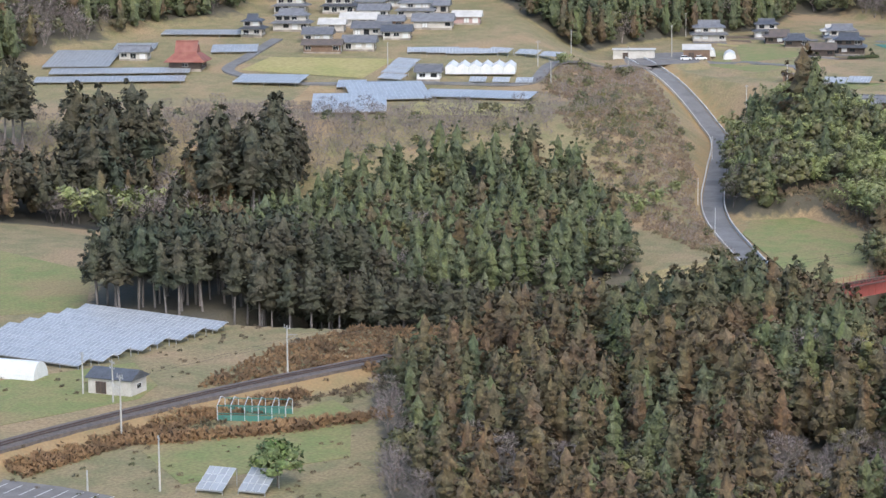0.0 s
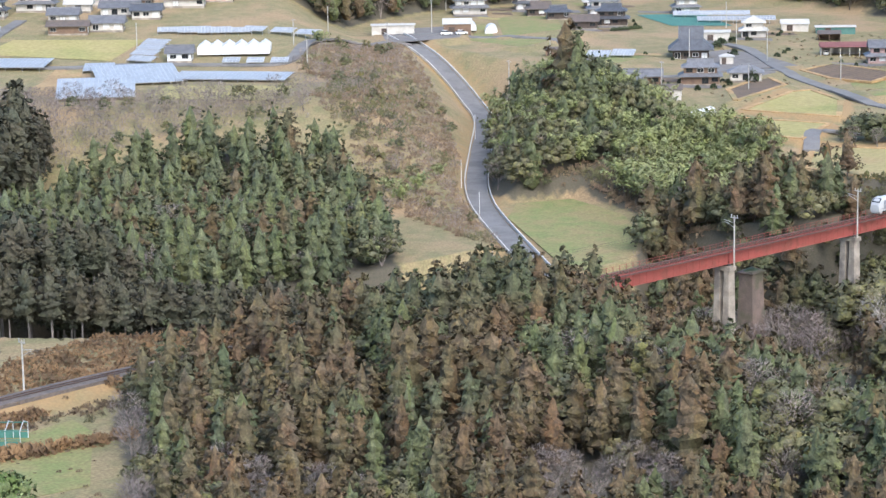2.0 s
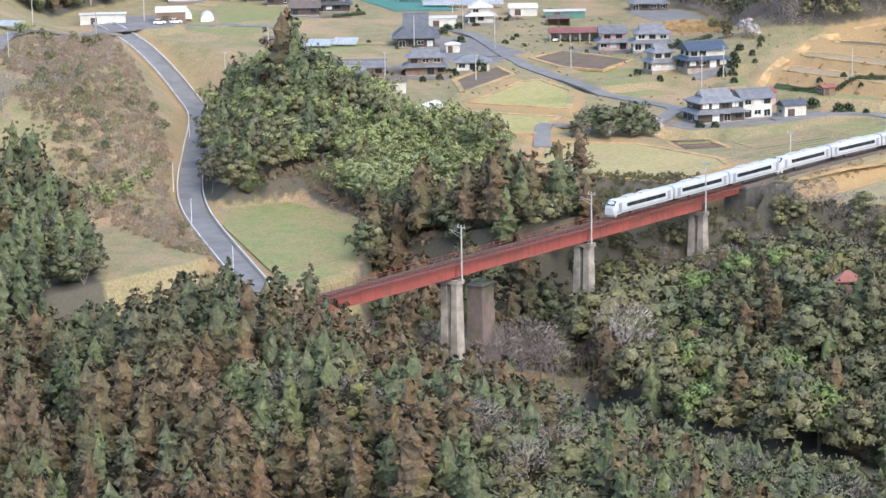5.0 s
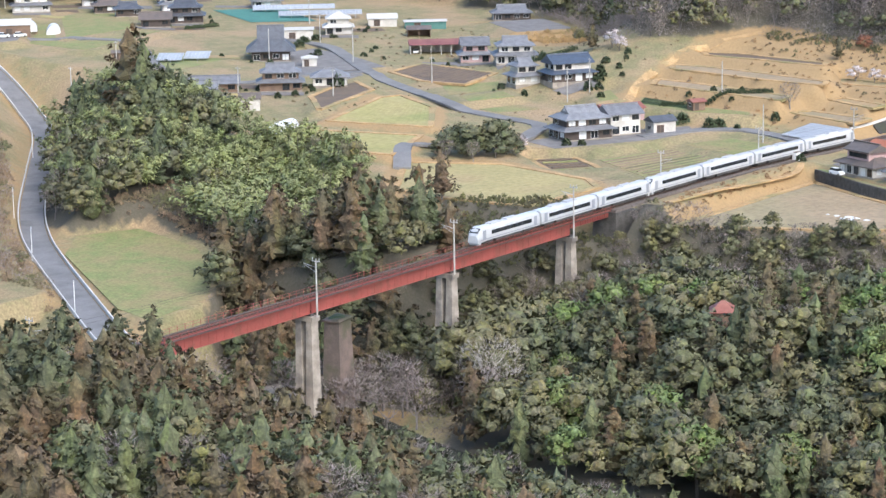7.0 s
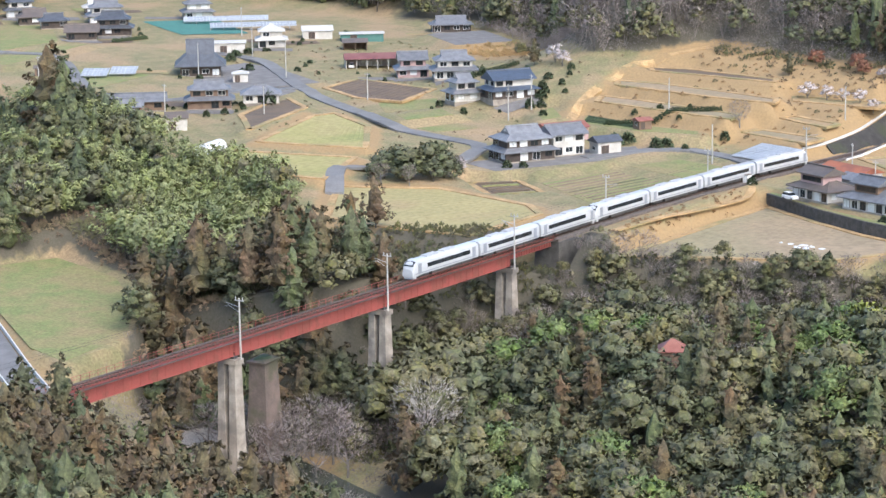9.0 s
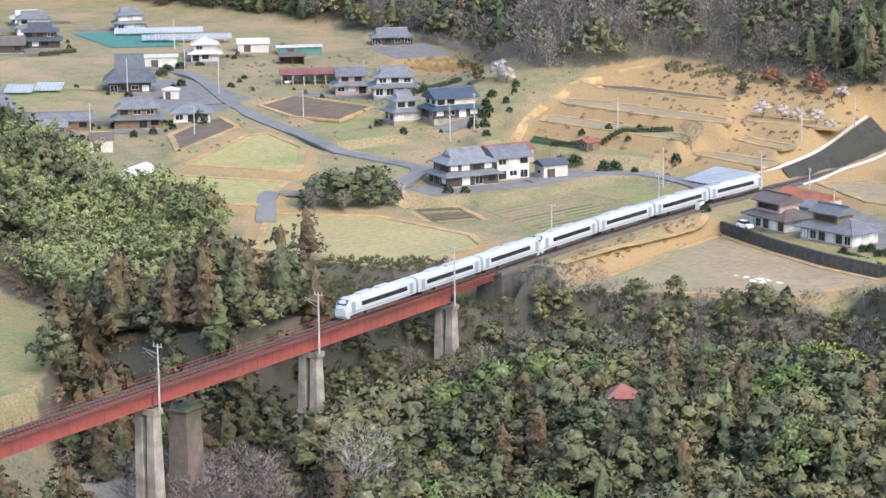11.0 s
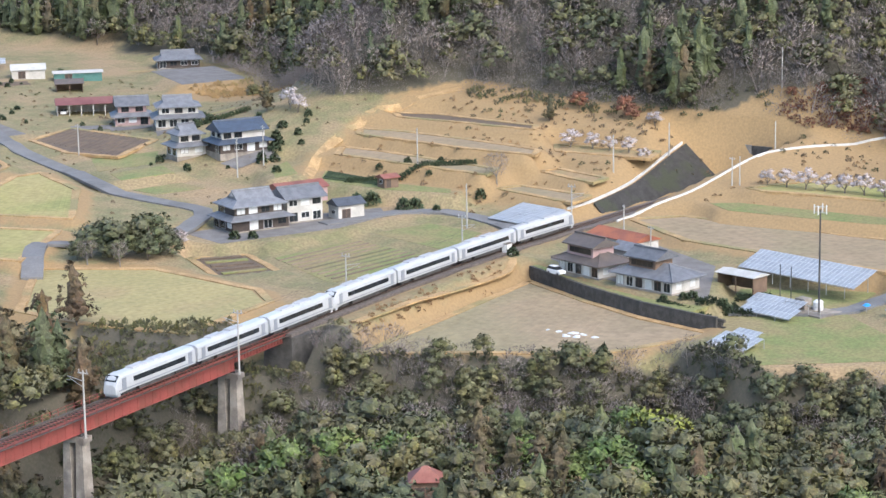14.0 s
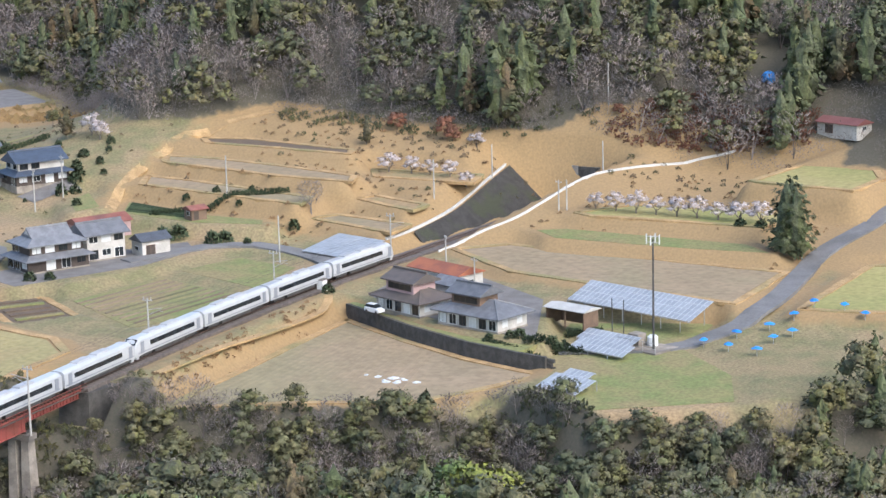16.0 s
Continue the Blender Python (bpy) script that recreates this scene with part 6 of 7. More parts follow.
# the far plateau
shed("depot", "long low white depot building by the road", 185, 289, -45, 14, 5, 3.2, "roof_pale", "plaster", pitch=0.12, category="building")
shed("depot_barn", "barn with a brown metal roof", 201, 275, -45, 9, 7, 3.2, "roof_pale", "wood", pitch=0.4)
for k, (hx, hy) in enumerate(((213, 281), (218, 276))):
    t = thing("vinyl_greenhouse", pose(hx, hy, gz(hx, hy), 0, 0, 45), "white vinyl tunnel greenhouse", "greenhouse", "vinyl greenhouses")
    part("cover", Build().loft([[(xx, 2.2 * math.cos(a), 2.6 * math.sin(a)) for a in np.linspace(0, math.pi, 9)] for xx in (-5, 5)]), M["vinyl"], t)
house("white_farm_building", "white two-storey farm building with grey roof", 79, 268, -45, 7, 6, 1, "tile", "white", "gable", False)
house("thatched_house", "old house with a steep red sheet-metal covered thatch roof", 31, 329, -45, 10, 9, 1, "roof_red", "wood_dark", "irimoya", False, 0.95, over=1.4)
for hx, hy, w, d, fl, rf, wl, nm in ((78, 361, 7, 7, 2, "tile_dark", "plaster", "corner_house"),
                                     (94, 361, 12, 7, 2, "tile", "plaster", "plateau_house"),
                                     (103, 350, 8, 5, 1, "roof_pale", "plaster", "plateau_house"),
                                     (116, 352, 12, 6, 1, "roof_pale", "plaster", "plateau_house"),
                                     (109, 336, 12, 6, 1, "tile", "plaster", "plateau_house"),
                                     (91, 319, 10, 6, 1, "tile", "plaster", "plateau_house"),
                                     (79, 323, 12, 4, 1, "roof_brown", "wood", "plateau_house"),
                                     (112, 326, 9, 6, 1, "tile_dark", "plaster", "plateau_house"),
                                     (141, 353, 12, 8, 2, "tile", "plaster", "plateau_house"),
                                     (133, 333, 13, 7, 1, "tile", "plaster", "plateau_house"),
                                     (147, 332, 9, 5, 1, "roof_pale", "pink_wall", "plateau_house"),
                                     (126, 377, 11, 7, 2, "tile_dark", "plaster", "plateau_house"),
                                     (139, 377, 11, 7, 1, "tile", "plaster", "plateau_house"),
                                     (113, 388, 11, 7, 2, "tile", "plaster", "plateau_house"),
                                     (130, 362, 10, 6, 1, "tile", "plaster", "plateau_house"),
                                     (26, 352, 9, 5, 1, "tile", "plaster", "plateau_house"),
                                     (89, 339, 9, 6, 1, "tile", "plaster", "plateau_house"),
                                     (152, 356, 10, 6, 1, "tile", "plaster", "plateau_house"),
                                     (122, 342, 8, 5, 1, "tile", "wood", "plateau_house"),
                                     (150, 372, 10, 7, 2, "tile_dark", "plaster", "plateau_house")):
    house(nm, "village house with tiled roof and pale walls on the plateau", hx, hy, -45, w, d, fl, rf, wl, "irimoya" if fl == 2 else "gable", fl == 2)
for hx, hy, w, d, fl, rf in ((250, 318, 12, 8, 2, "tile"), (268, 300, 10, 7, 1, "roof_brown"), (276, 314, 9, 6, 2, "tile_dark"), (284, 284, 11, 7, 2, "tile"), (262, 286, 8, 6, 1, "tile_dark"), (298, 300, 9, 6, 1, "roof_pale"), (310, 268, 9, 7, 2, "tile")):
    house("hillside_house", "dark timber and tile house on the upper slope", hx, hy, -42, w, d, fl, rf, "wood_dark" if fl == 1 else "plaster", "irimoya", fl == 2)
# the left bank of the line
shed("white_hut", "single-storey white hut with dark grey roof by the track", -182.5, 22.5, -62, 8.0, 5, 2.8, "tile_dark", "plaster", pitch=0.45)
t = thing("vinyl_tunnel", pose(-191, 46.5, -2.2, 0, 0, -60), "white vinyl tunnel greenhouse beside a track", "greenhouse", "vinyl greenhouses")
part("cover", Build().loft([[(xx, 2.4 * math.cos(a), 2.9 * math.sin(a)) for a in np.linspace(0, math.pi, 11)] for xx in (-8, 8)]), M["vinyl"], t)
t = thing("vinyl_tunnel", pose(126, 110.5, gz(126, 110.5), 0, 0, 14), "low white vinyl tunnel on the field's edge", "greenhouse", "vinyl greenhouses")
part("cover", Build().loft([[(xx, 1.9 * math.cos(a), 2.0 * math.sin(a)) for a in np.linspace(0, math.pi, 11)] for xx in (-8, 8)]), M["vinyl"], t)
shed("shrine", "small shrine with a faded red hipped roof among trees", 56.5, -50, -60, 4.2, 4.2, 3.0, "roof_red", "wood", "hip", 0.7, z=-10.2, category="shrine")
for x, y in ((53.5, -54), (51.5, -50.5), (56.5, -55), (50, -55)):
    plant("evergreen", x, y, -15.6 - 1.2 * abs(x - 53), 0.62, label="dull green tree in front of the shrine")

# ---- solar arrays ----
def solar(x, y, z, turn, cols, rows, tilt=14, pw=1.0, ph=1.65, gaps=True, joined=False):
    t = thing("solar_array", pose(x, y, z, 0, 0, turn), "rows of blue-grey solar panels on low steel posts", "solar panels", "solar arrays")
    st, ct = math.sin(radians(tilt)), math.cos(radians(tilt))
    frame_b = Build()
    for r in range(rows + 1):
        yy, zz = r * (ph + 0.05) * ct, 0.75 + r * (ph + 0.05) * st
        frame_b.box(0, cols * (pw + 0.04), yy - 0.05, yy + 0.05, zz - 0.16, zz - 0.07)
    part("support_frame", frame_b, M["steel"], t)
    post = Build().box(-0.05, 0.05, -0.05, 0.05, -1.3, 1.0)
    for r in (0, rows):
        base = None
        for c in range(0, cols + 1, 4):
            yy, zz = r * (ph + 0.05) * ct, 0.6 + r * (ph + 0.05) * st
            ob = part("post", Build().box(-0.05, 0.05, -0.05, 0.05, -1.3, zz), M["steel"], t) if base is None else new("post", base.data)
            base = base or ob
            ob.parent, ob.location = t, (c * (pw + 0.04) + 0.05 - (0.1 if c else 0), yy, 0)

    def one(b, ox, oy, oz):
        def pt(u, v, lift):
            return (ox + u, oy + v * ct - lift * st, oz + v * st + lift * ct)
        b.add([pt(0, 0, 0), pt(pw, 0, 0), pt(pw, ph, 0), pt(0, ph, 0), pt(0, 0, 0.04), pt(pw, 0, 0.04), pt(pw, ph, 0.04), pt(0, ph, 0.04)], [(0, 3, 2, 1), (4, 5, 6, 7), (0, 1, 5, 4), (1, 2, 6, 5), (2, 3, 7, 6), (3, 0, 4, 7)])
        b.add([pt(0.05, 0.05, 0.046), pt(pw - 0.05, 0.05, 0.046), pt(pw - 0.05, ph - 0.05, 0.046), pt(0.05, ph - 0.05, 0.046)], [(0, 1, 2, 3)])

    def glaze(ob):
        ob.data.materials.append(M["panel"])
        for i, f in enumerate(ob.data.polygons):
            f.material_index = 1 if i % 7 == 6 else 0
        return ob

    if joined:
        b = Build()
        for r in range(rows):
            for c in range(cols):
                one(b, c * (pw + 0.04), r * (ph + 0.05) * ct, 0.75 + r * (ph + 0.05) * st)
        tagged(glaze(part("panel_table", b, M["panel_frame"], t)), "", "", "", "stuff")
        return t
    b = Build()
    one(b, 0, 0, 0)
    base = None
    for r in range(rows):
        for c in range(cols):
            ob = glaze(part("panel", b, M["panel_frame"], t)) if base is None else new("panel", base.data)
            base = base or ob
            ob.parent, ob.location = t, (c * (pw + 0.04), r * (ph + 0.05) * ct, 0.75 + r * (ph + 0.05) * st)
    return t


solar(174.5, -50, -0.4, -110, 26, 4, 20)
solar(157, -58.5, -2.4, -110, 11, 2, 18)
solar(151, -59.5, -2.5, -110, 11, 2, 18)
solar(127.5, -63.2, -2.9, -110, 8, 3, 14)
solar(132.5, -64.8, -2.6, -110, 5, 2, 14)
solar(194.5, 12.2, 0.2, -108, 12, 6, 10)
for k in range(8):
    solar(-155 - 4.9 * k, 83 - 1.5 * k, -2.3, -72, 33 - (k % 2), 2, 16)
def solar_field(a, b, c, tilt=6.0):
    """An array on the plateau from its front corners a and b and a back corner c."""
    a, b, c = np.array(a, float), np.array(b, float), np.array(c, float)
    u = (b - a) / np.linalg.norm(b - a)
    deep = abs((c - a) @ np.array((-u[1], u[0])))
    cols, rows = max(2, round(np.linalg.norm(b - a) / 1.24)), max(2, round(deep / 2.05))
    solar(a[0], a[1], max(gz(*a), gz(*b)) + 0.1, math.degrees(math.atan2(u[1], u[0])), cols, rows, tilt, 1.2, 2.0, joined=True)


for corners in (((-5, 357), (11, 343), (19, 371)), ((-9, 346), (25, 320), (-3, 352)), ((-19, 338), (18, 310), (-12, 343)), ((27, 367), (38, 358), (35, 375)), ((53, 379), (77, 356), (60, 385)), ((49, 343), (61, 334), (57, 352)), ((28, 300), (41, 284), (39, 307)),
                ((9, 233), (26, 220), (27, 250)), ((36, 250), (56, 238), (58, 266)), ((48, 274), (55, 268), (56, 280)), ((57, 245), (75, 217), (65, 253))):
    solar_field(*corners)
for x, y, turn, cols in ((66, 277, -78, 9), (72, 283, -78, 9), (78, 288, -78, 9), (84, 293, -78, 9), (98, 303, -40, 16), (102, 298, -40, 16), (106, 293, -40, 16), (118, 287, -75, 8), (123, 279, -75, 8), (127, 272, -75, 8), (84, 255, -50, 5), (89, 250, -50, 5), (94, 245, -50, 5)):
    solar(x, y, gz(x, y) + 0.1, turn, cols, 2, 20, joined=True)
for k, (x, y) in enumerate(((296, 262), (290, 246))):
    solar(x, y, gz(x, y) + 0.2, -50, 26, 2, 20, joined=True)
solar(190, 208, 6.7, -60, 7, 3, 16)
solar(197, 204, 6.7, -60, 7, 3, 16)
solar(-206, -36.5, -2.6, -60, 4, 3, 25)
solar(-202, -41, -2.6, -60, 4, 3, 25)
# ridged greenhouses on the plateau
t = thing("ridged_greenhouse", pose(90, 273, gz(96, 268), 0, 0, -43), "row of white-roofed ridged greenhouses", "greenhouse")
for k in range(6):
    y0 = k * 3.6
    part("roof_bay", Build().add([(y0, -6, 2.2), (y0 + 3.5, -6, 2.2), (y0 + 1.75, -6, 3.4), (y0, 6, 2.2), (y0 + 3.5, 6, 2.2), (y0 + 1.75, 6, 3.4), (y0, -6, 0), (y0 + 3.5, -6, 0), (y0, 6, 0), (y0 + 3.5, 6, 0)],
                                 [(0, 3, 5, 2), (1, 2, 5, 4), (0, 2, 1), (3, 4, 5), (6, 7, 1, 0), (8, 3, 4, 9), (6, 0, 3, 8), (7, 9, 4, 1)]), M["vinyl"], t)

# ---- trees that stand alone ----
for x, y, s in ((128, 55, 0.95), (133, 52, 1.1), (126, 60, 0.8), (137, 55, 0.9), (131, 60, 0.85), (130, 50, 0.6), (126, 54, 0.55), (138, 51, 0.6), (123, 61, 0.5), (135, 48, 0.5)):
    plant("evergreen", x, y, gz(x, y) - 1.6 * s, s, label="dense dark green tree in a field grove")
for x, y in ((122, 58), (124, 52), (139, 50)):
    plant("bare", x, y, gz(x, y), 0.5, label="small bare grey tree at the grove's edge")
for x, y, s in ((213, -77, 0.8), (214.6, -78.6, 0.83), (212.4, -79.4, 0.76)):
    plant("cypress", x, y, gz(x, y), s, label="tall dark cypress standing alone by the lane")
for x, y, s in ((253, 27, 0.35), (246, 98, 0.42), (217, 93, 0.3), (83, 31, 0.62), (112, 146, 0.9)):
    plant("cedar", x, y, gz(x, y), s, label="single dark conifer among fields and houses")
for x, y, k in ((104, 134, 0.95), (109, 137, 1.05), (101, 128, 0.85), (98, 122, 0.8), (112, 142, 0.95), (94, 118, 0.7)):
    plant("cypress", x, y, gz(x, y), k, label="tall dark conifer above the road")
plant("cedar", 106, 139, gz(106, 139), 1.35, label="very tall reddish cedar above the bamboo")
for x, y, s in ((22.5, -20.5, 1.25), (12, 14, 1.1), (26, -2, 0.9), (118, 143, 1.0), (-44, 118, 1.2), (18, -10, 1.0)):
    plant("bare", x, y, gz(x, y), s, label="large bare tree with a pale spreading crown")
for x, y, s in ((100, -62, 1.0), (82, -80, 0.95), (60, -62, 0.9), (70, -50, 1.0)):
    plant("fresh", x, y, gz(x, y), s)
plant("yellow", 92, -70, gz(92, -70), 1.25)
for x, y, top in ((33, -7.5, -9.5), (37, -9.5, -8.8), (42.5, -8, -8.6), (47, -7.5, -8.4), (40, -13, -10), (46, -14, -9), (52, -9, -8.5), (58, -8, -8.6), (64, -8, -8.6)):
    plant("evergreen", x, y, gz(x, y) - 0.5, max(0.55, (top - gz(x, y)) / 9.6))
old_tree = thing("bare_tree", pose(31.5, -16.5, gz(31.5, -16.5)), "large spreading leafless tree with pale grey limbs", "tree", "bare trees")
limbs = part("trunk", branches(15.5, 0.62, 3, 12, 0.36), M["pale_limb"], old_tree)
spread, ways = bare_crown(1500, 6.6, 15.0, 0.035)
crown_top = new("crown", kite_mesh("crown", *[(k, M["pale_limb"], soft) for k, soft in [outward(spread, 7.5, ways)]][0]))
crown_top.parent = old_tree
for x, y, k in ((11, 0, 1.1), (14, -1.5, 1.15), (18, 1, 1.2), (17, 9, 1.2), (9, 5, 1.0), (20, 6, 1.2), (6, -6, 0.8), (22, -4, 1.1), (24, 2, 1.15), (12, 10, 1.0), (16, -5, 0.9), (27, -3, 1.0), (21, 11, 1.1)):
    plant("bare", x, y, gz(x, y), k, label="bare pinkish-grey tree beside the old pier")
for k in range(9):
    x, y = 229 - 0.5 * k, -34.5 - 4.3 * k
    plant("blossom", x, y, gz(x, y), 0.75 + 0.1 * (k % 3))
for x, y, s in ((245, 18, 0.85), (244.5, 12.5, 0.8), (244, 8, 0.7), (243, 3, 0.75), (242, -1, 0.7), (247, 92, 1.1), (244, 88, 0.9), (146, 54, 0.7), (257, 3, 0.7)):
    plant("blossom", x, y, gz(x, y), s)
for x, y, z in ((262, 24, 0.62), (259, 11, 0.75), (258, 9, 0.5), (270, -24, 0.4), (273, -30, 0.45)):
    plant("rust", x, y, gz(x, y) - 0.8, z, label="round rust-red tree at the foot of the hill")
for k in range(22):
    x, y = 268 + 0.5 * k + random.uniform(-4, 5), -40 - 1.9 * k + random.uniform(-2, 2)
    if math.hypot(x - 276, y + 72) > 9:
        plant("rust", x, y, gz(x, y) - 0.4, random.uniform(0.2, 0.36))
plant("evergreen", 269, 117, gz(269, 117), 0.45, label="round clipped evergreen on the bank")
plant("fresh", -195.6, -41.5, gz(-195.6, -41.5) - 1, 0.85, label="bushy fresh green tree beside the plots")
plant("bare", 214.5, 20.5, gz(214.5, 20.5), 0.75, label="bare orchard tree beside the terraces")

# ---- yards and garden plots about the houses ----
def plot(name, x, y, turn, w, d, material, label, category):
    """A small level patch that lies on the land, with uneven edges."""
    m, r = pose(x, y, 0, 0, 0, turn), random.Random(int(x * 3 + y * 5))
    pts, n = [], 5
    for j in range(n + 1):
        for i in range(n + 1):
            p = m @ Vector((w * (i / n - 0.5) + r.uniform(-0.25, 0.25), d * (j / n - 0.5) + r.uniform(-0.25, 0.25), 0))
            pts.append((p.x, p.y, gz(p.x, p.y) + 0.11 + r.uniform(0, 0.02)))
    structure(name, Build().add(pts, [(j * (n + 1) + i, j * (n + 1) + i + 1, (j + 1) * (n + 1) + i + 1, (j + 1) * (n + 1) + i) for j in range(n) for i in range(n)]), M[material], label, category)


PLOTS = []
rp = random.Random(23)
for ob in [o for o in bpy.data.objects if o.get("category") in ("house", "temple") and o.parent is None]:
    x, y, turn = ob.matrix_world.translation.x, ob.matrix_world.translation.y, math.degrees(ob.matrix_world.to_euler().z)
    if x < 100 or y < 60 or (y > 310 and x < 165):
        continue
    for k in range(4):
        a, reach = rp.uniform(0, 6.28), rp.uniform(9, 15)
        if k == 0:
            a, reach = radians(turn) - 1.57, 6.5
        px, py = x + reach * math.cos(a), y + reach * math.sin(a)
        w, d = (12, 6) if k == 0 else (rp.uniform(6, 13), rp.uniform(4, 8))
        if no_go(np.array([px]), np.array([py]), 2.0)[0] or any(math.hypot(px - q, py - v) < 8 for q, v in PLOTS):
            continue
        PLOTS.append((px, py))
        kind = "gravel_yard" if k == 0 else rp.choice(["soil", "grass", "straw_field", "gravel_yard", "soil", "paddy"])
        words = {"gravel_yard": "grey gravel yard beside a house", "soil": "dug brown garden plot beside a house", "grass": "green grass plot among the houses", "straw_field": "dry straw-coloured plot among the houses", "paddy": "pale stubble plot among the houses"}[kind]
        plot("yard_house" if kind == "gravel_yard" else "field_garden", px, py, turn + rp.uniform(-12, 12), w, d, kind, words, "yard" if kind == "gravel_yard" else "field")

# ---- clipped bushes and hedges ----
ball = kite_mesh("leaves", np.concatenate([bush_crown(240, 0.5, 1.3, 1.9)]), M["hedge"])


def bush(x, y, s, sz=1.0, label="round clipped dark evergreen bush"):
    t = thing("garden_bush", pose(x, y, gz(x, y), 0, 0, x * 7 % 360) @ Matrix.Diagonal((s, s, s * sz, 1)), label, "bush", "garden bushes")
    ob = new("leaves", ball)
    ob.parent = t
    return t


for x, y, s, sz in ((228, 84, 0.9, 1.0), (231, 80, 0.7, 1.2), (234, 86, 1.0, 0.9), (238, 82, 0.6, 1.0), (226, 76, 0.6, 1.0), (242, 84, 0.8, 1.1), (230, 92, 0.8, 1.3), (236, 95, 0.9, 1.0), (241, 97, 0.7, 1.0), (195, 43, 1.4, 1.0), (197.5, 41, 1.3, 1.0), (196, 32.5, 1.3, 1.0), (198, 31, 1.2, 1.0), (198, 26, 0.7, 1.1), (208, 21, 0.9, 1.3), (151, -56.5, 0.9, 1.0), (148.5, -52, 0.8, 1.0), (150, -58, 0.8, 1), (147.3, -47, 0.6, 1), (186, 139.5, 1.5, 1.2), (158, 45, 0.8, 1),
                    (156, 48, 0.9, 1), (214, 79, 1.0, 1.3), (217, 77.5, 1.0, 1), (221, 80, 1.2, 1), (224, 81, 1.1, 1), (238, 113, 1.0, 1), (242, 111.5, 1.1, 1), (116, -50, 0.9, 1.4), (166, -8, 0.9, 1), (222, -66, 0.9, 0.8), (222, -70, 0.9, 0.8), (206, 70, 0.8, 1), (210, 45, 0.7, 1), (216, 50, 0.7, 1),
                    (213, 36, 0.6, 1), (218, 44, 0.7, 1), (222, 38, 0.6, 1), (164, 142, 0.7, 1), (170, 141, 0.8, 1), (178, 141.5, 0.7, 1), (222, 178, 1.2, 1), (209, 182, 0.9, 1), (233, 184, 1, 1), (244, 200, 1.3, 0.8), (250, 203, 1.3, 0.8), (257, 204, 1.2, 0.8)):
    bush(x, y, s, sz)
# shrubs and saplings about the houses
rg = random.Random(17)
for hx, hy, reach in ((167.5, 51.5, 11), (216, 93, 12), (248, 130, 12), (219, 190, 12), (175, 150, 11), (162, 158, 12), (187, 143, 8), (273, 208, 9), (298, 205, 10), (155, -41, 10), (263, 262, 11), (250, 165, 11), (232, 160, 12), (190, 100, 10), (208, 110, 8)):
    for _ in range(5):
        a, d0 = rg.uniform(0, 6.28), reach * rg.uniform(0.75, 1.25)
        x, y = hx + d0 * math.cos(a), hy + d0 * math.sin(a)
        if not no_go(np.array([x]), np.array([y]), -0.5)[0]:
            bush(x, y, rg.uniform(0.3, 0.8), rg.uniform(0.7, 1.3), "unclipped dark green garden shrub")
hedge_lines = {"hedge": [((146.5, -46.5), (143.6, -57)), ((153.5, -57.5), (150, -60.5)), ((160, -56), (164, -60)), ((147, -54), (150, -62)), ((206, 52), (222, 30)), ((240, 113), (250, 106)), ((250, 250), (262, 248))]}
for a, b in hedge_lines["hedge"]:
    a, b = np.array(a, float), np.array(b, float)
    n = int(np.linalg.norm(b - a) / 0.8)
    k = np.concatenate([bush_crown(70, 0.42, 0.75, 1.25) + (*(a + (b - a) * i / n), gz(*(a + (b - a) * i / n))) for i in range(n + 1)])
    tagged(new("hedge", kite_mesh("hedge", k, M["hedge"])), "low clipped dark green garden hedge", "hedge", "garden hedges")

# ---- walls of the south farm ----
WALL = [(163.6, -13), (152.4, -30.2), (145, -44.2), (141.2, -54.6), (139.6, -60.6)]
wall_line = np.concatenate([np.linspace(a, b, 14, endpoint=False) for a, b in zip(np.array(WALL, float), np.array(WALL[1:], float))])
structure("wall_stone_terrace", ribbon(np.column_stack([wall_line, np.full(len(wall_line), -0.35)]), 0.25, -0.35, -0.35, 3.0), M["stone"], "dark dry-stone retaining wall round a farm yard", "stone wall")
structure("terrace_bed", Build().plate([(163.9, -13), (152.7, -30.2), (145.3, -44.2), (141.5, -54.6), (149, -56), (151.5, -43.8), (158, -29.8), (169.5, -13.8)], -3.5, -0.78), M["grass"], "grassy garden bed behind the stone wall", "garden bed")
stones = bpy.data.objects["wall_stone_terrace"]
block = None
rb = random.Random(4)
for k in range(len(wall_line) - 1):
    p, q = wall_line[k], wall_line[k + 1]
    d = (q - p) / np.linalg.norm(q - p)
    nrm = np.array([d[1], -d[0]]) if d[1] < 0 else -np.array([d[1], -d[0]])
    for row in range(4):
        if block is None:
            bb = Build().loft([[(-0.62, -0.2, -0.3), (0.62, -0.2, -0.3), (0.62, 0.2, -0.3), (-0.62, 0.2, -0.3)], [(-0.58, -0.24, 0.0), (0.58, -0.24, 0.0), (0.58, 0.24, 0.0), (-0.58, 0.24, 0.0)], [(-0.6, -0.18, 0.3), (0.6, -0.18, 0.3), (0.6, 0.18, 0.3), (-0.6, 0.18, 0.3)]])
            block = ob = part("stone", bb, M["stone"], stones)
        else:
            ob = new("stone", block.data)
        ob.parent = stones
        w = p + d * (0.65 + 0.6 * (row % 2)) + nrm * -0.42
        ob.location, ob.rotation_euler = (w[0], w[1], -3.2 + 0.62 * row), (0, 0, math.atan2(d[1], d[0]) + rb.uniform(-0.06, 0.06))
        ob.scale = (rb.uniform(0.85, 1.1), rb.uniform(0.8, 1.3), rb.uniform(0.9, 1.1))

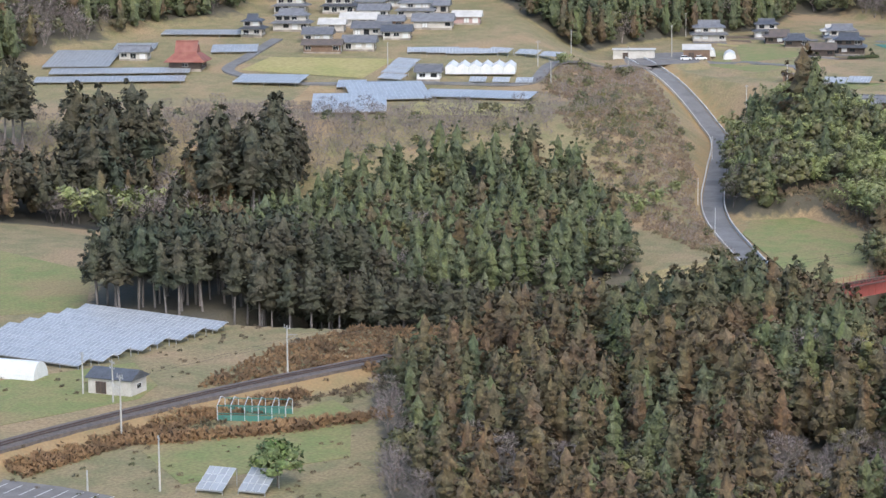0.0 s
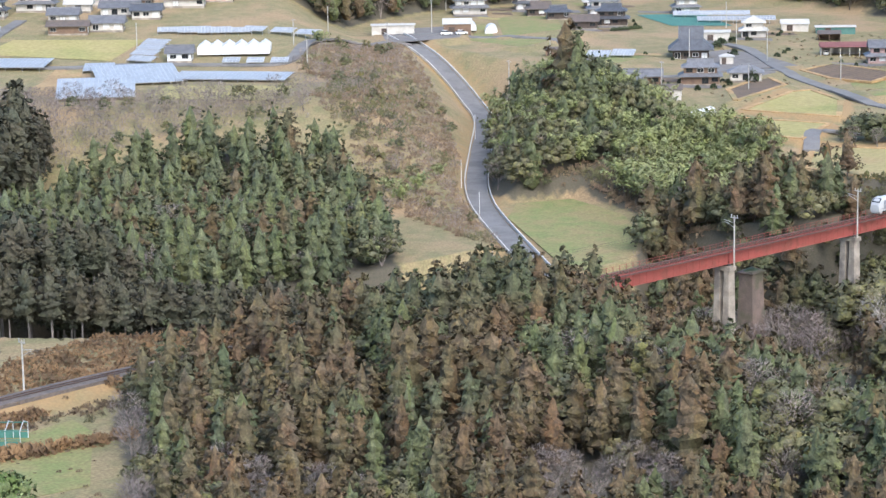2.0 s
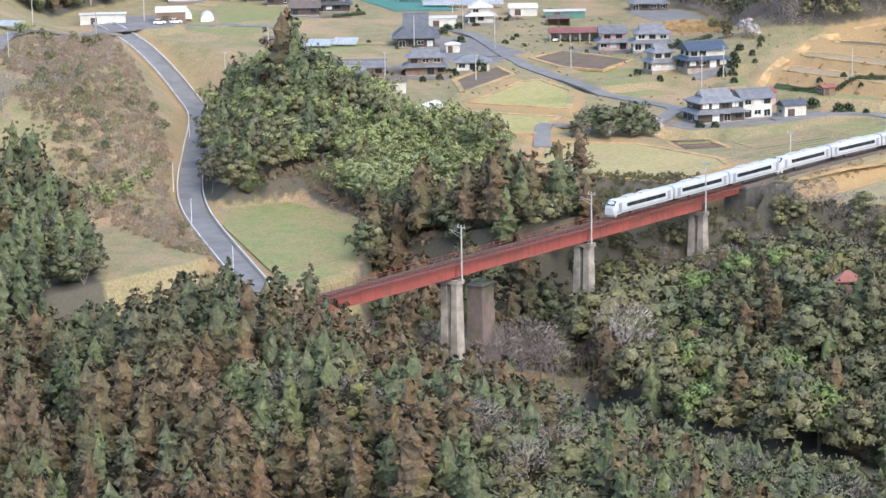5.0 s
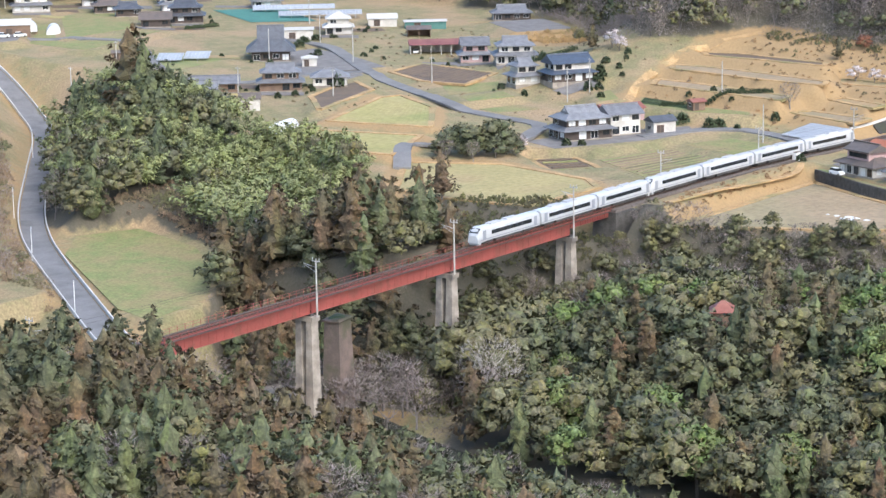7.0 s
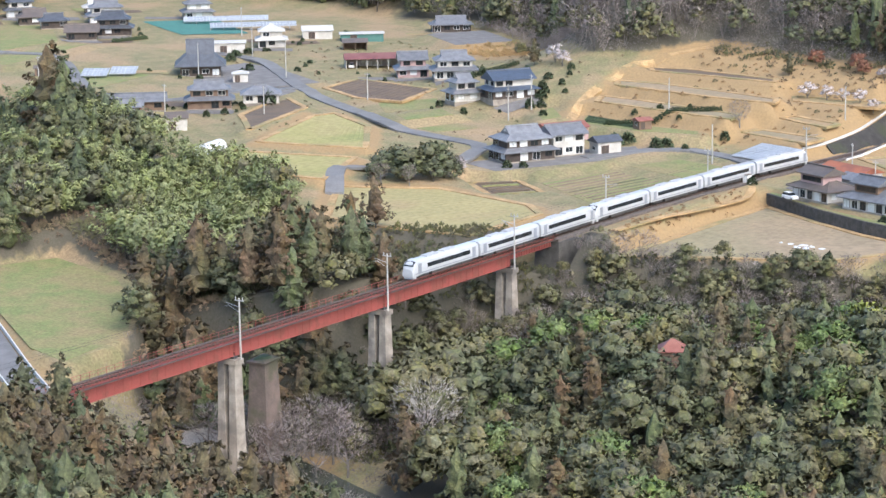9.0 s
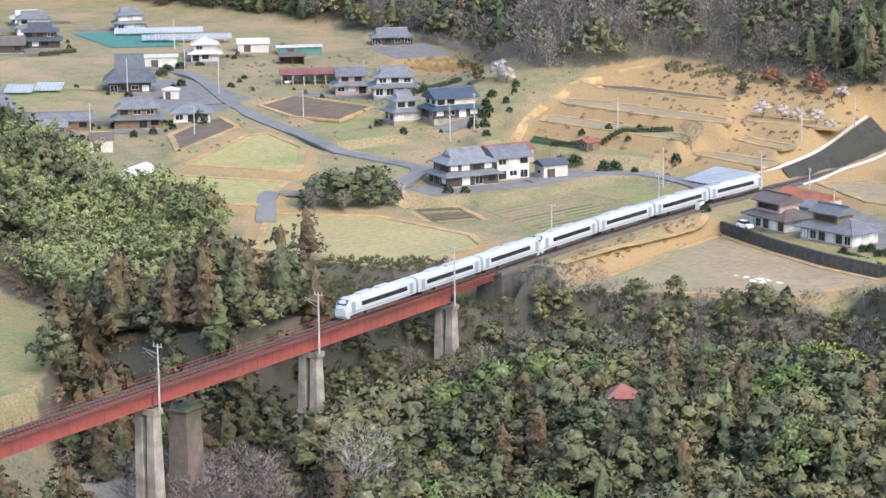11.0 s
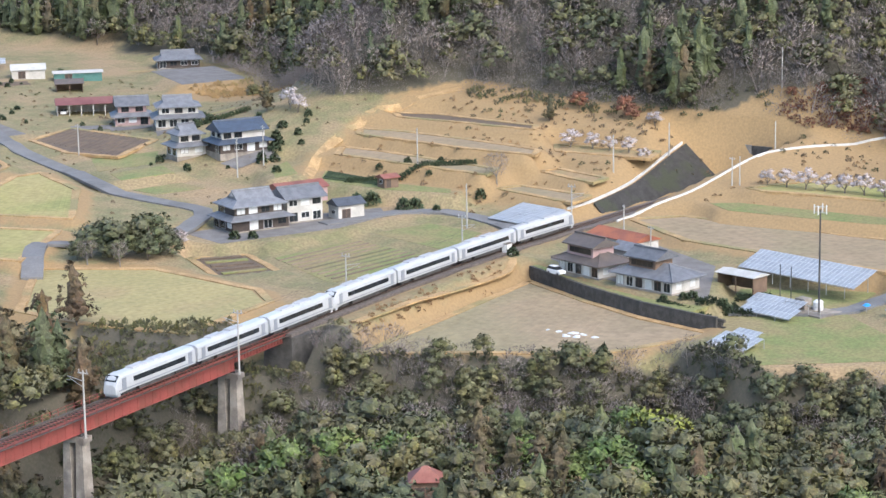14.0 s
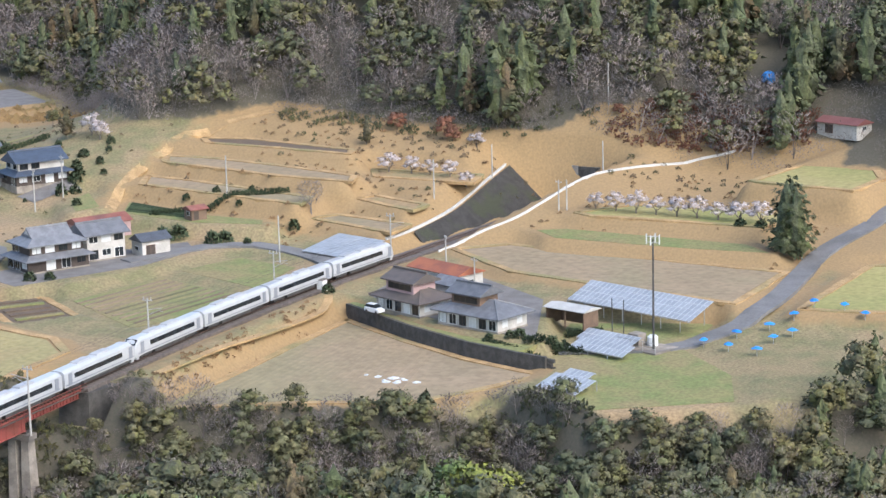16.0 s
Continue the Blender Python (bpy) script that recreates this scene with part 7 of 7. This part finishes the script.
# ---- poles, lamps, tower ----
def utility_pole(x, y, h=8.5, arms=2, z=None):
    t = thing("utility_pole", pose(x, y, gz(x, y) if z is None else z, 0, 0, (x * 13) % 90), "grey concrete utility pole with short cross arms", "utility pole", "utility poles")
    part("post", Build().tube((0, 0, -1), (0, 0, h), 0.17, 0.11, 8), M["pole"], t)
    for k in range(arms):
        z1 = h - 0.5 - 0.9 * k
        part("crossarm", Build().box(-0.85, 0.85, -0.05, 0.05, z1, z1 + 0.1).tube((-0.7, 0, z1 + 0.1), (-0.7, 0, z1 + 0.32), 0.06).tube((0.7, 0, z1 + 0.1), (0.7, 0, z1 + 0.32), 0.06), M["steel"], t)
    return t


for x, y, h, a in ((188.7, 13.9, 9, 2), (217, 41, 8, 1), (205, 79.5, 9, 2), (212.5, 77.5, 9, 2), (211, 184, 10, 2), (224, 164, 11, 2), (158.5, 150.5, 8, 1), (207, 124, 7, 1), (159, 211, 8, 1), (174, 208, 8, 1), (172, 130, 7, 1), (226.7, -27.6, 6, 1), (227.4, -29, 6, 0), (251, -3, 8, 1), (272, -21, 9, 0), (250, -28, 6, 0),
                   (283, -45, 6, 0), (229.6, 0.5, 8, 1), (-187.6, 24.8, 7, 2), (-187, 16.5, 7, 2), (-209.4, -32.7, 8, 1), (-217, -26, 3, 1), (150, 282, 9, 2), (118, 262, 8, 1), (104, 240, 7, 1), (196, 282, 11, 1), (157, 262, 8, 2), (80, 290, 8, 1), (250, 330, 9, 1), (190, -20, 7, 1), (178, -31, 6, 1), (213, -80.5, 6, 1), (254, 200, 9, 2), (286, 230, 9, 1)):
    utility_pole(x, y, h, a)
for x, y, z in ((116, 183, -7.8), (62, 134.5, -10), (33, 99.5, -10.6), (2, 57, -11.1)):
    t = thing("street_lamp", pose(x, y, gz(x, y), 0, 0, 45), "slim white street lamp beside the valley road", "street lamp", "street lamps")
    part("post", Build().tube((0, 0, -0.5), (0, 0, 6.5), 0.09, 0.06, 8), M["white"], t)
    part("arm", Build().tube((0, 0, 6.4), (1.3, 0, 6.7), 0.05), M["white"], t)
    part("lamp_head", Build().box(1.0, 1.7, -0.13, 0.13, 6.62, 6.76), M["steel"], t)
tz = -2.2
t = thing("antenna_tower", pose(155.5, -72.5, tz), "tall grey mobile phone mast with antennas on top", "antenna mast")
part("post", Build().tube((0, 0, 0), (0, 0, 18.2), 0.2, 0.13, 12), M["under"], t)
ringp = part("antenna_frame", Build().box(-1.1, 1.1, -0.05, 0.05, 17.6, 17.7).box(-0.05, 0.05, -1.1, 1.1, 17.6, 17.7).box(-1.1, 1.1, -0.05, 0.05, 18.6, 18.7).box(-0.05, 0.05, -1.1, 1.1, 18.6, 18.7), M["steel"], t)
for x, y in ((-1.1, 0), (1.1, 0), (0, -1.1), (0, 1.1)):
    part("antenna", Build().box(x - 0.08, x + 0.08, y - 0.08, y + 0.08, 17.4, 19.0), M["white"], ringp)
base = thing("mast_compound", pose(157, -71, tz - 0.3, 0, 0, -110), "fenced concrete pad with cabinets below the mast", "equipment")
part("pad", Build().box(-4, 4, -3, 3, -0.6, 0.25), M["concrete"], base)
part("cabinet", Build().box(-3.4, -1.2, -1.0, 1.0, 0.25, 2.2), M["concrete"], base)
part("tank", Build().loft([[(0.9 * math.cos(a), 1.2 + 0.9 * math.sin(a), 0.25) for a in np.linspace(0, 2 * math.pi, 12, False)], [(0.9 * math.cos(a), 1.2 + 0.9 * math.sin(a), 1.7) for a in np.linspace(0, 2 * math.pi, 12, False)], [(0.5 * math.cos(a), 1.2 + 0.5 * math.sin(a), 2.0) for a in np.linspace(0, 2 * math.pi, 12, False)]]), M["white"], base)
for x in (-3.9, -1.3, 1.3, 3.9):
    part("fence_post", Build().box(x - 0.04, x + 0.04, -2.95, -2.87, 0.2, 1.9), M["steel"], base)
part("fence_rail", Build().box(-3.9, 3.9, -2.93, -2.89, 1.8, 1.88).box(-3.9, 3.9, -2.93, -2.89, 0.9, 0.95), M["steel"], base)
for dx in (-6, -8.5):
    part("pole", Build().tube((dx, 1, 0), (dx, 1, 7.0), 0.09, n=6), M["under"], base)

# ---- blue sheet shelters on sticks ----
for k, (x, y) in enumerate(((160, -79.5), (157.2, -84.6), (165, -83.5), (155.8, -89.8), (170, -87.5), (174, -90.5), (179, -92.5), (178, -98), (176, -102), (168, -92), (164, -90))):
    t = thing("blue_shelter", pose(x, y, gz(x, y), 0, 0, 31 * k), "small blue plastic sheet stretched over sticks", "shelter", "blue shelters")
    part("sheet", Build().loft([[(1.0 * math.cos(a), 0.8 * math.sin(a), 1.25 + 0.08 * math.sin(3 * a + k)) for a in np.linspace(0, 2 * math.pi, 8, False)], [(0.3 * math.cos(a), 0.25 * math.sin(a), 1.6) for a in np.linspace(0, 2 * math.pi, 8, False)]]), M["tarp"], t)
    part("stick", Build().tube((0, 0, -0.3), (0, 0, 1.55), 0.06, n=5), M["pole"], t)
t = thing("tarp_bundle", pose(292.5, -49.8, gz(292.5, -49.8) - 0.3) @ Matrix.Scale(0.75, 4), "bright blue plastic sheet in the wood", "tarpaulin")
part("sheet", Build().loft([[(2.0 * math.cos(a) * r, 2.0 * math.sin(a) * r, z + 0.25 * math.sin(3 * a)) for a in np.linspace(0, 2 * math.pi, 12, False)] for r, z in ((1.0, 0.0), (1.05, 1.6), (0.75, 2.6), (0.25, 3.0))]), M["tarp"], t)

# ---- cutting guards, signal box, car ----
def edge_rail(name, plan):
    """A white kerb that follows the land along a plan line."""
    line = curve(plan, 3.0)
    line = np.column_stack([line, [gz(x, y) for x, y in line]])
    structure(name, ribbon(line, 0.15, -0.15, 0.4, 0.75), M["kerb"], "white concrete edge along the railway cutting", "guard rail")
    return line


edge_rail("guard_cutting_1", [(203, -12.5), (213, -16.5), (221, -21), (231, -23.7), (243, -26.6), (251, -31.6), (263, -41), (269, -50)])
north_edge = edge_rail("guard_cutting_2", [(205, -0.5), (213.5, -1.6), (228, -2.5), (237, -2.5), (249, -2.2), (260, -2.2)])
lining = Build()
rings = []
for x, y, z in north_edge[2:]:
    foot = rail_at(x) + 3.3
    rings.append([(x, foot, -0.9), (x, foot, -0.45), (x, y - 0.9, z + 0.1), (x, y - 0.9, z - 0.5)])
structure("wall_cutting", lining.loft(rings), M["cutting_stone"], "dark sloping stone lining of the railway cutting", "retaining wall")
portal = thing("tunnel_portal", pose(263, -15.3, 0, 0, 0, -10), "dark concrete railway tunnel portal in the hillside", "tunnel portal")
part("wing_wall", Build().box(-0.4, 0.4, 2.6, 7.5, -1.2, 7.5), M["stone"], portal)
part("wing_wall", Build().box(-0.4, 0.4, -7.5, -2.6, -1.2, 7.5), M["stone"], portal)
part("lintel", Build().box(-0.45, 0.45, -2.6, 2.6, 5.6, 7.6), M["concrete"], portal)
part("tunnel_lining", Build().box(0.5, 9, 2.6, 2.9, -1, 5.8).box(0.5, 9, -2.9, -2.6, -1, 5.8).box(0.5, 9, -2.6, 2.6, 5.6, 5.9).box(9, 9.3, -2.9, 2.9, -1, 5.9), M["under"], portal)
box = thing("relay_cabinet", pose(171, -4.2, -0.9, 0, 0, -5), "white railway relay cabinet beside the track", "cabinet")
part("body", Build().box(-0.8, 0.8, -0.6, 0.6, 0, 2.3), M["white"], box)
part("lid", Build().box(-0.9, 0.9, -0.7, 0.7, 2.3, 2.42), M["concrete"], box)


def car(x, y, z, turn, paint, label):
    t = thing("car", pose(x, y, z, 0, 0, turn), label, "car", "parked cars")
    def ring(xx, w, z0, z1):
        return [(xx, -w, z0), (xx, -w, z1 - 0.12), (xx, -w + 0.12, z1), (xx, w - 0.12, z1), (xx, w, z1 - 0.12), (xx, w, z0)]
    part("body", Build().loft([ring(-1.9, 0.68, 0.35, 0.85), ring(-1.7, 0.78, 0.25, 1.0), ring(0.9, 0.8, 0.25, 1.0), ring(1.75, 0.74, 0.28, 0.85), ring(1.95, 0.6, 0.35, 0.7)]), M[paint], t)
    part("cabin", Build().loft([[(-1.75, -0.7, 1.0), (1.0, -0.72, 1.0), (1.0, 0.72, 1.0), (-1.75, 0.7, 1.0)], [(-1.45, -0.58, 1.5), (0.35, -0.6, 1.5), (0.35, 0.6, 1.5), (-1.45, 0.58, 1.5)]]), M["dark_glass"], t)
    part("roof", Build().box(-1.42, 0.32, -0.57, 0.57, 1.5, 1.54), M[paint], t)
    for wx in (-1.2, 1.25):
        for wy in (-0.72, 0.72):
            part("wheel", Build().tube((wx, wy - 0.09, 0.3), (wx, wy + 0.09, 0.3), 0.3, n=12), M["under"], t)
    return t


car(157.0, -21.5, -0.25, -113, "white", "white small hatchback parked in the farm yard")
car(254, 164, gz(254, 164), 30, "white", "white kei car parked by the open garage")
car(192, 271, 10.08, -45, "white", "white truck-like car parked at the depot")
car(196, 268, 10.08, -30, "white", "white van parked at the depot")

# ---- straw heaps on the paddy, garden frames ----
heap = thing("scattered_straw", pose(128.5, -38.5, -3.3), "pale scattered straw on the bare paddy", "straw")
rs = random.Random(8)
for k in range(16):
    a, d0 = rs.uniform(0, 6.28), rs.uniform(0, 3.4)
    x, y, r = d0 * math.cos(a), d0 * math.sin(a) * 1.5, rs.uniform(0.35, 0.8)
    part("clump", Build().loft([[(x + r * math.cos(q) * rs.uniform(0.7, 1.2), y + r * math.sin(q), 0) for q in np.linspace(0, 6.28, 7, False)], [(x + 0.4 * r * math.cos(q), y + 0.4 * r * math.sin(q), 0.16) for q in np.linspace(0, 6.28, 7, False)]]), M["vinyl"], heap)
cage = thing("netted_frame", pose(-180.6, -3.9, -2.35, 0, 0, -47) @ Matrix.Scale(1.2, 4), "pipe frame garden cage with green netting", "garden cage")
for x in np.linspace(0, 9, 6):
    part("hoop", Build().tube((x, 0, 0), (x, 0, 2.0), 0.06, n=5).tube((x, 0, 2.0), (x, 2.2, 2.7), 0.06, n=5).tube((x, 2.2, 2.7), (x, 4.4, 2.0), 0.06, n=5).tube((x, 4.4, 2.0), (x, 4.4, 0), 0.06, n=5), M["panel_frame"], cage)
for y in (0, 4.4):
    part("net_rail", Build().box(0, 9, y - 0.06, y + 0.06, 1.9, 2.02).box(0, 9, y - 0.06, y + 0.06, 0.9, 1.0), M["net"], cage)
    part("net", Build().box(0, 9, y - 0.02, y + 0.02, 0.0, 0.75), M["net"], cage)
structure("slope_sheet", Build().add([(126, 176, -2.0), (140, 194, 1.5), (150, 190, 6.5), (138, 170, 3.0), (126, 176, -2.4), (140, 194, 1.1), (150, 190, 6.1), (138, 170, 2.6)], [(0, 1, 2, 3), (7, 6, 5, 4), (0, 4, 5, 1), (1, 5, 6, 2), (2, 6, 7, 3), (3, 7, 4, 0)]), M["teal"], "teal sheeting on the slope above the road", "slope cover")
rows_b = thing("vegetable_beds", pose(0, 0, -1.32), "raised vegetable beds between concrete edging", "garden beds")
for k in range(6):
    s = (k + 0.5) / 6
    a = np.array((145, 51)) * (1 - s) + np.array((131, 34)) * s
    b2 = np.array((152.5, 43)) * (1 - s) + np.array((141, 27.5)) * s
    d = (b2 - a) / np.linalg.norm(b2 - a)
    n = np.array((-d[1], d[0])) * 0.7
    a, b2 = a + d * 1.5, b2 - d * 1.5
    part("bed", Build().plate([tuple(a - n), tuple(b2 - n), tuple(b2 + n), tuple(a + n)], 0.0, 0.22), M["grass" if k % 3 == 1 else "soil"], rows_b)

# white bay lines of the car park by the line
bays = thing("parking_lines", pose(-222, -24, -2.3, 0, 0, -63), "white painted bay lines on a gravel car park", "markings", kind="structure")
for k in range(9):
    part("bay_line", Build().box(-11 + 2.5 * k, -10.85 + 2.5 * k, -2.2, 2.4, 0.0, 0.012), M["kerb"], bays)
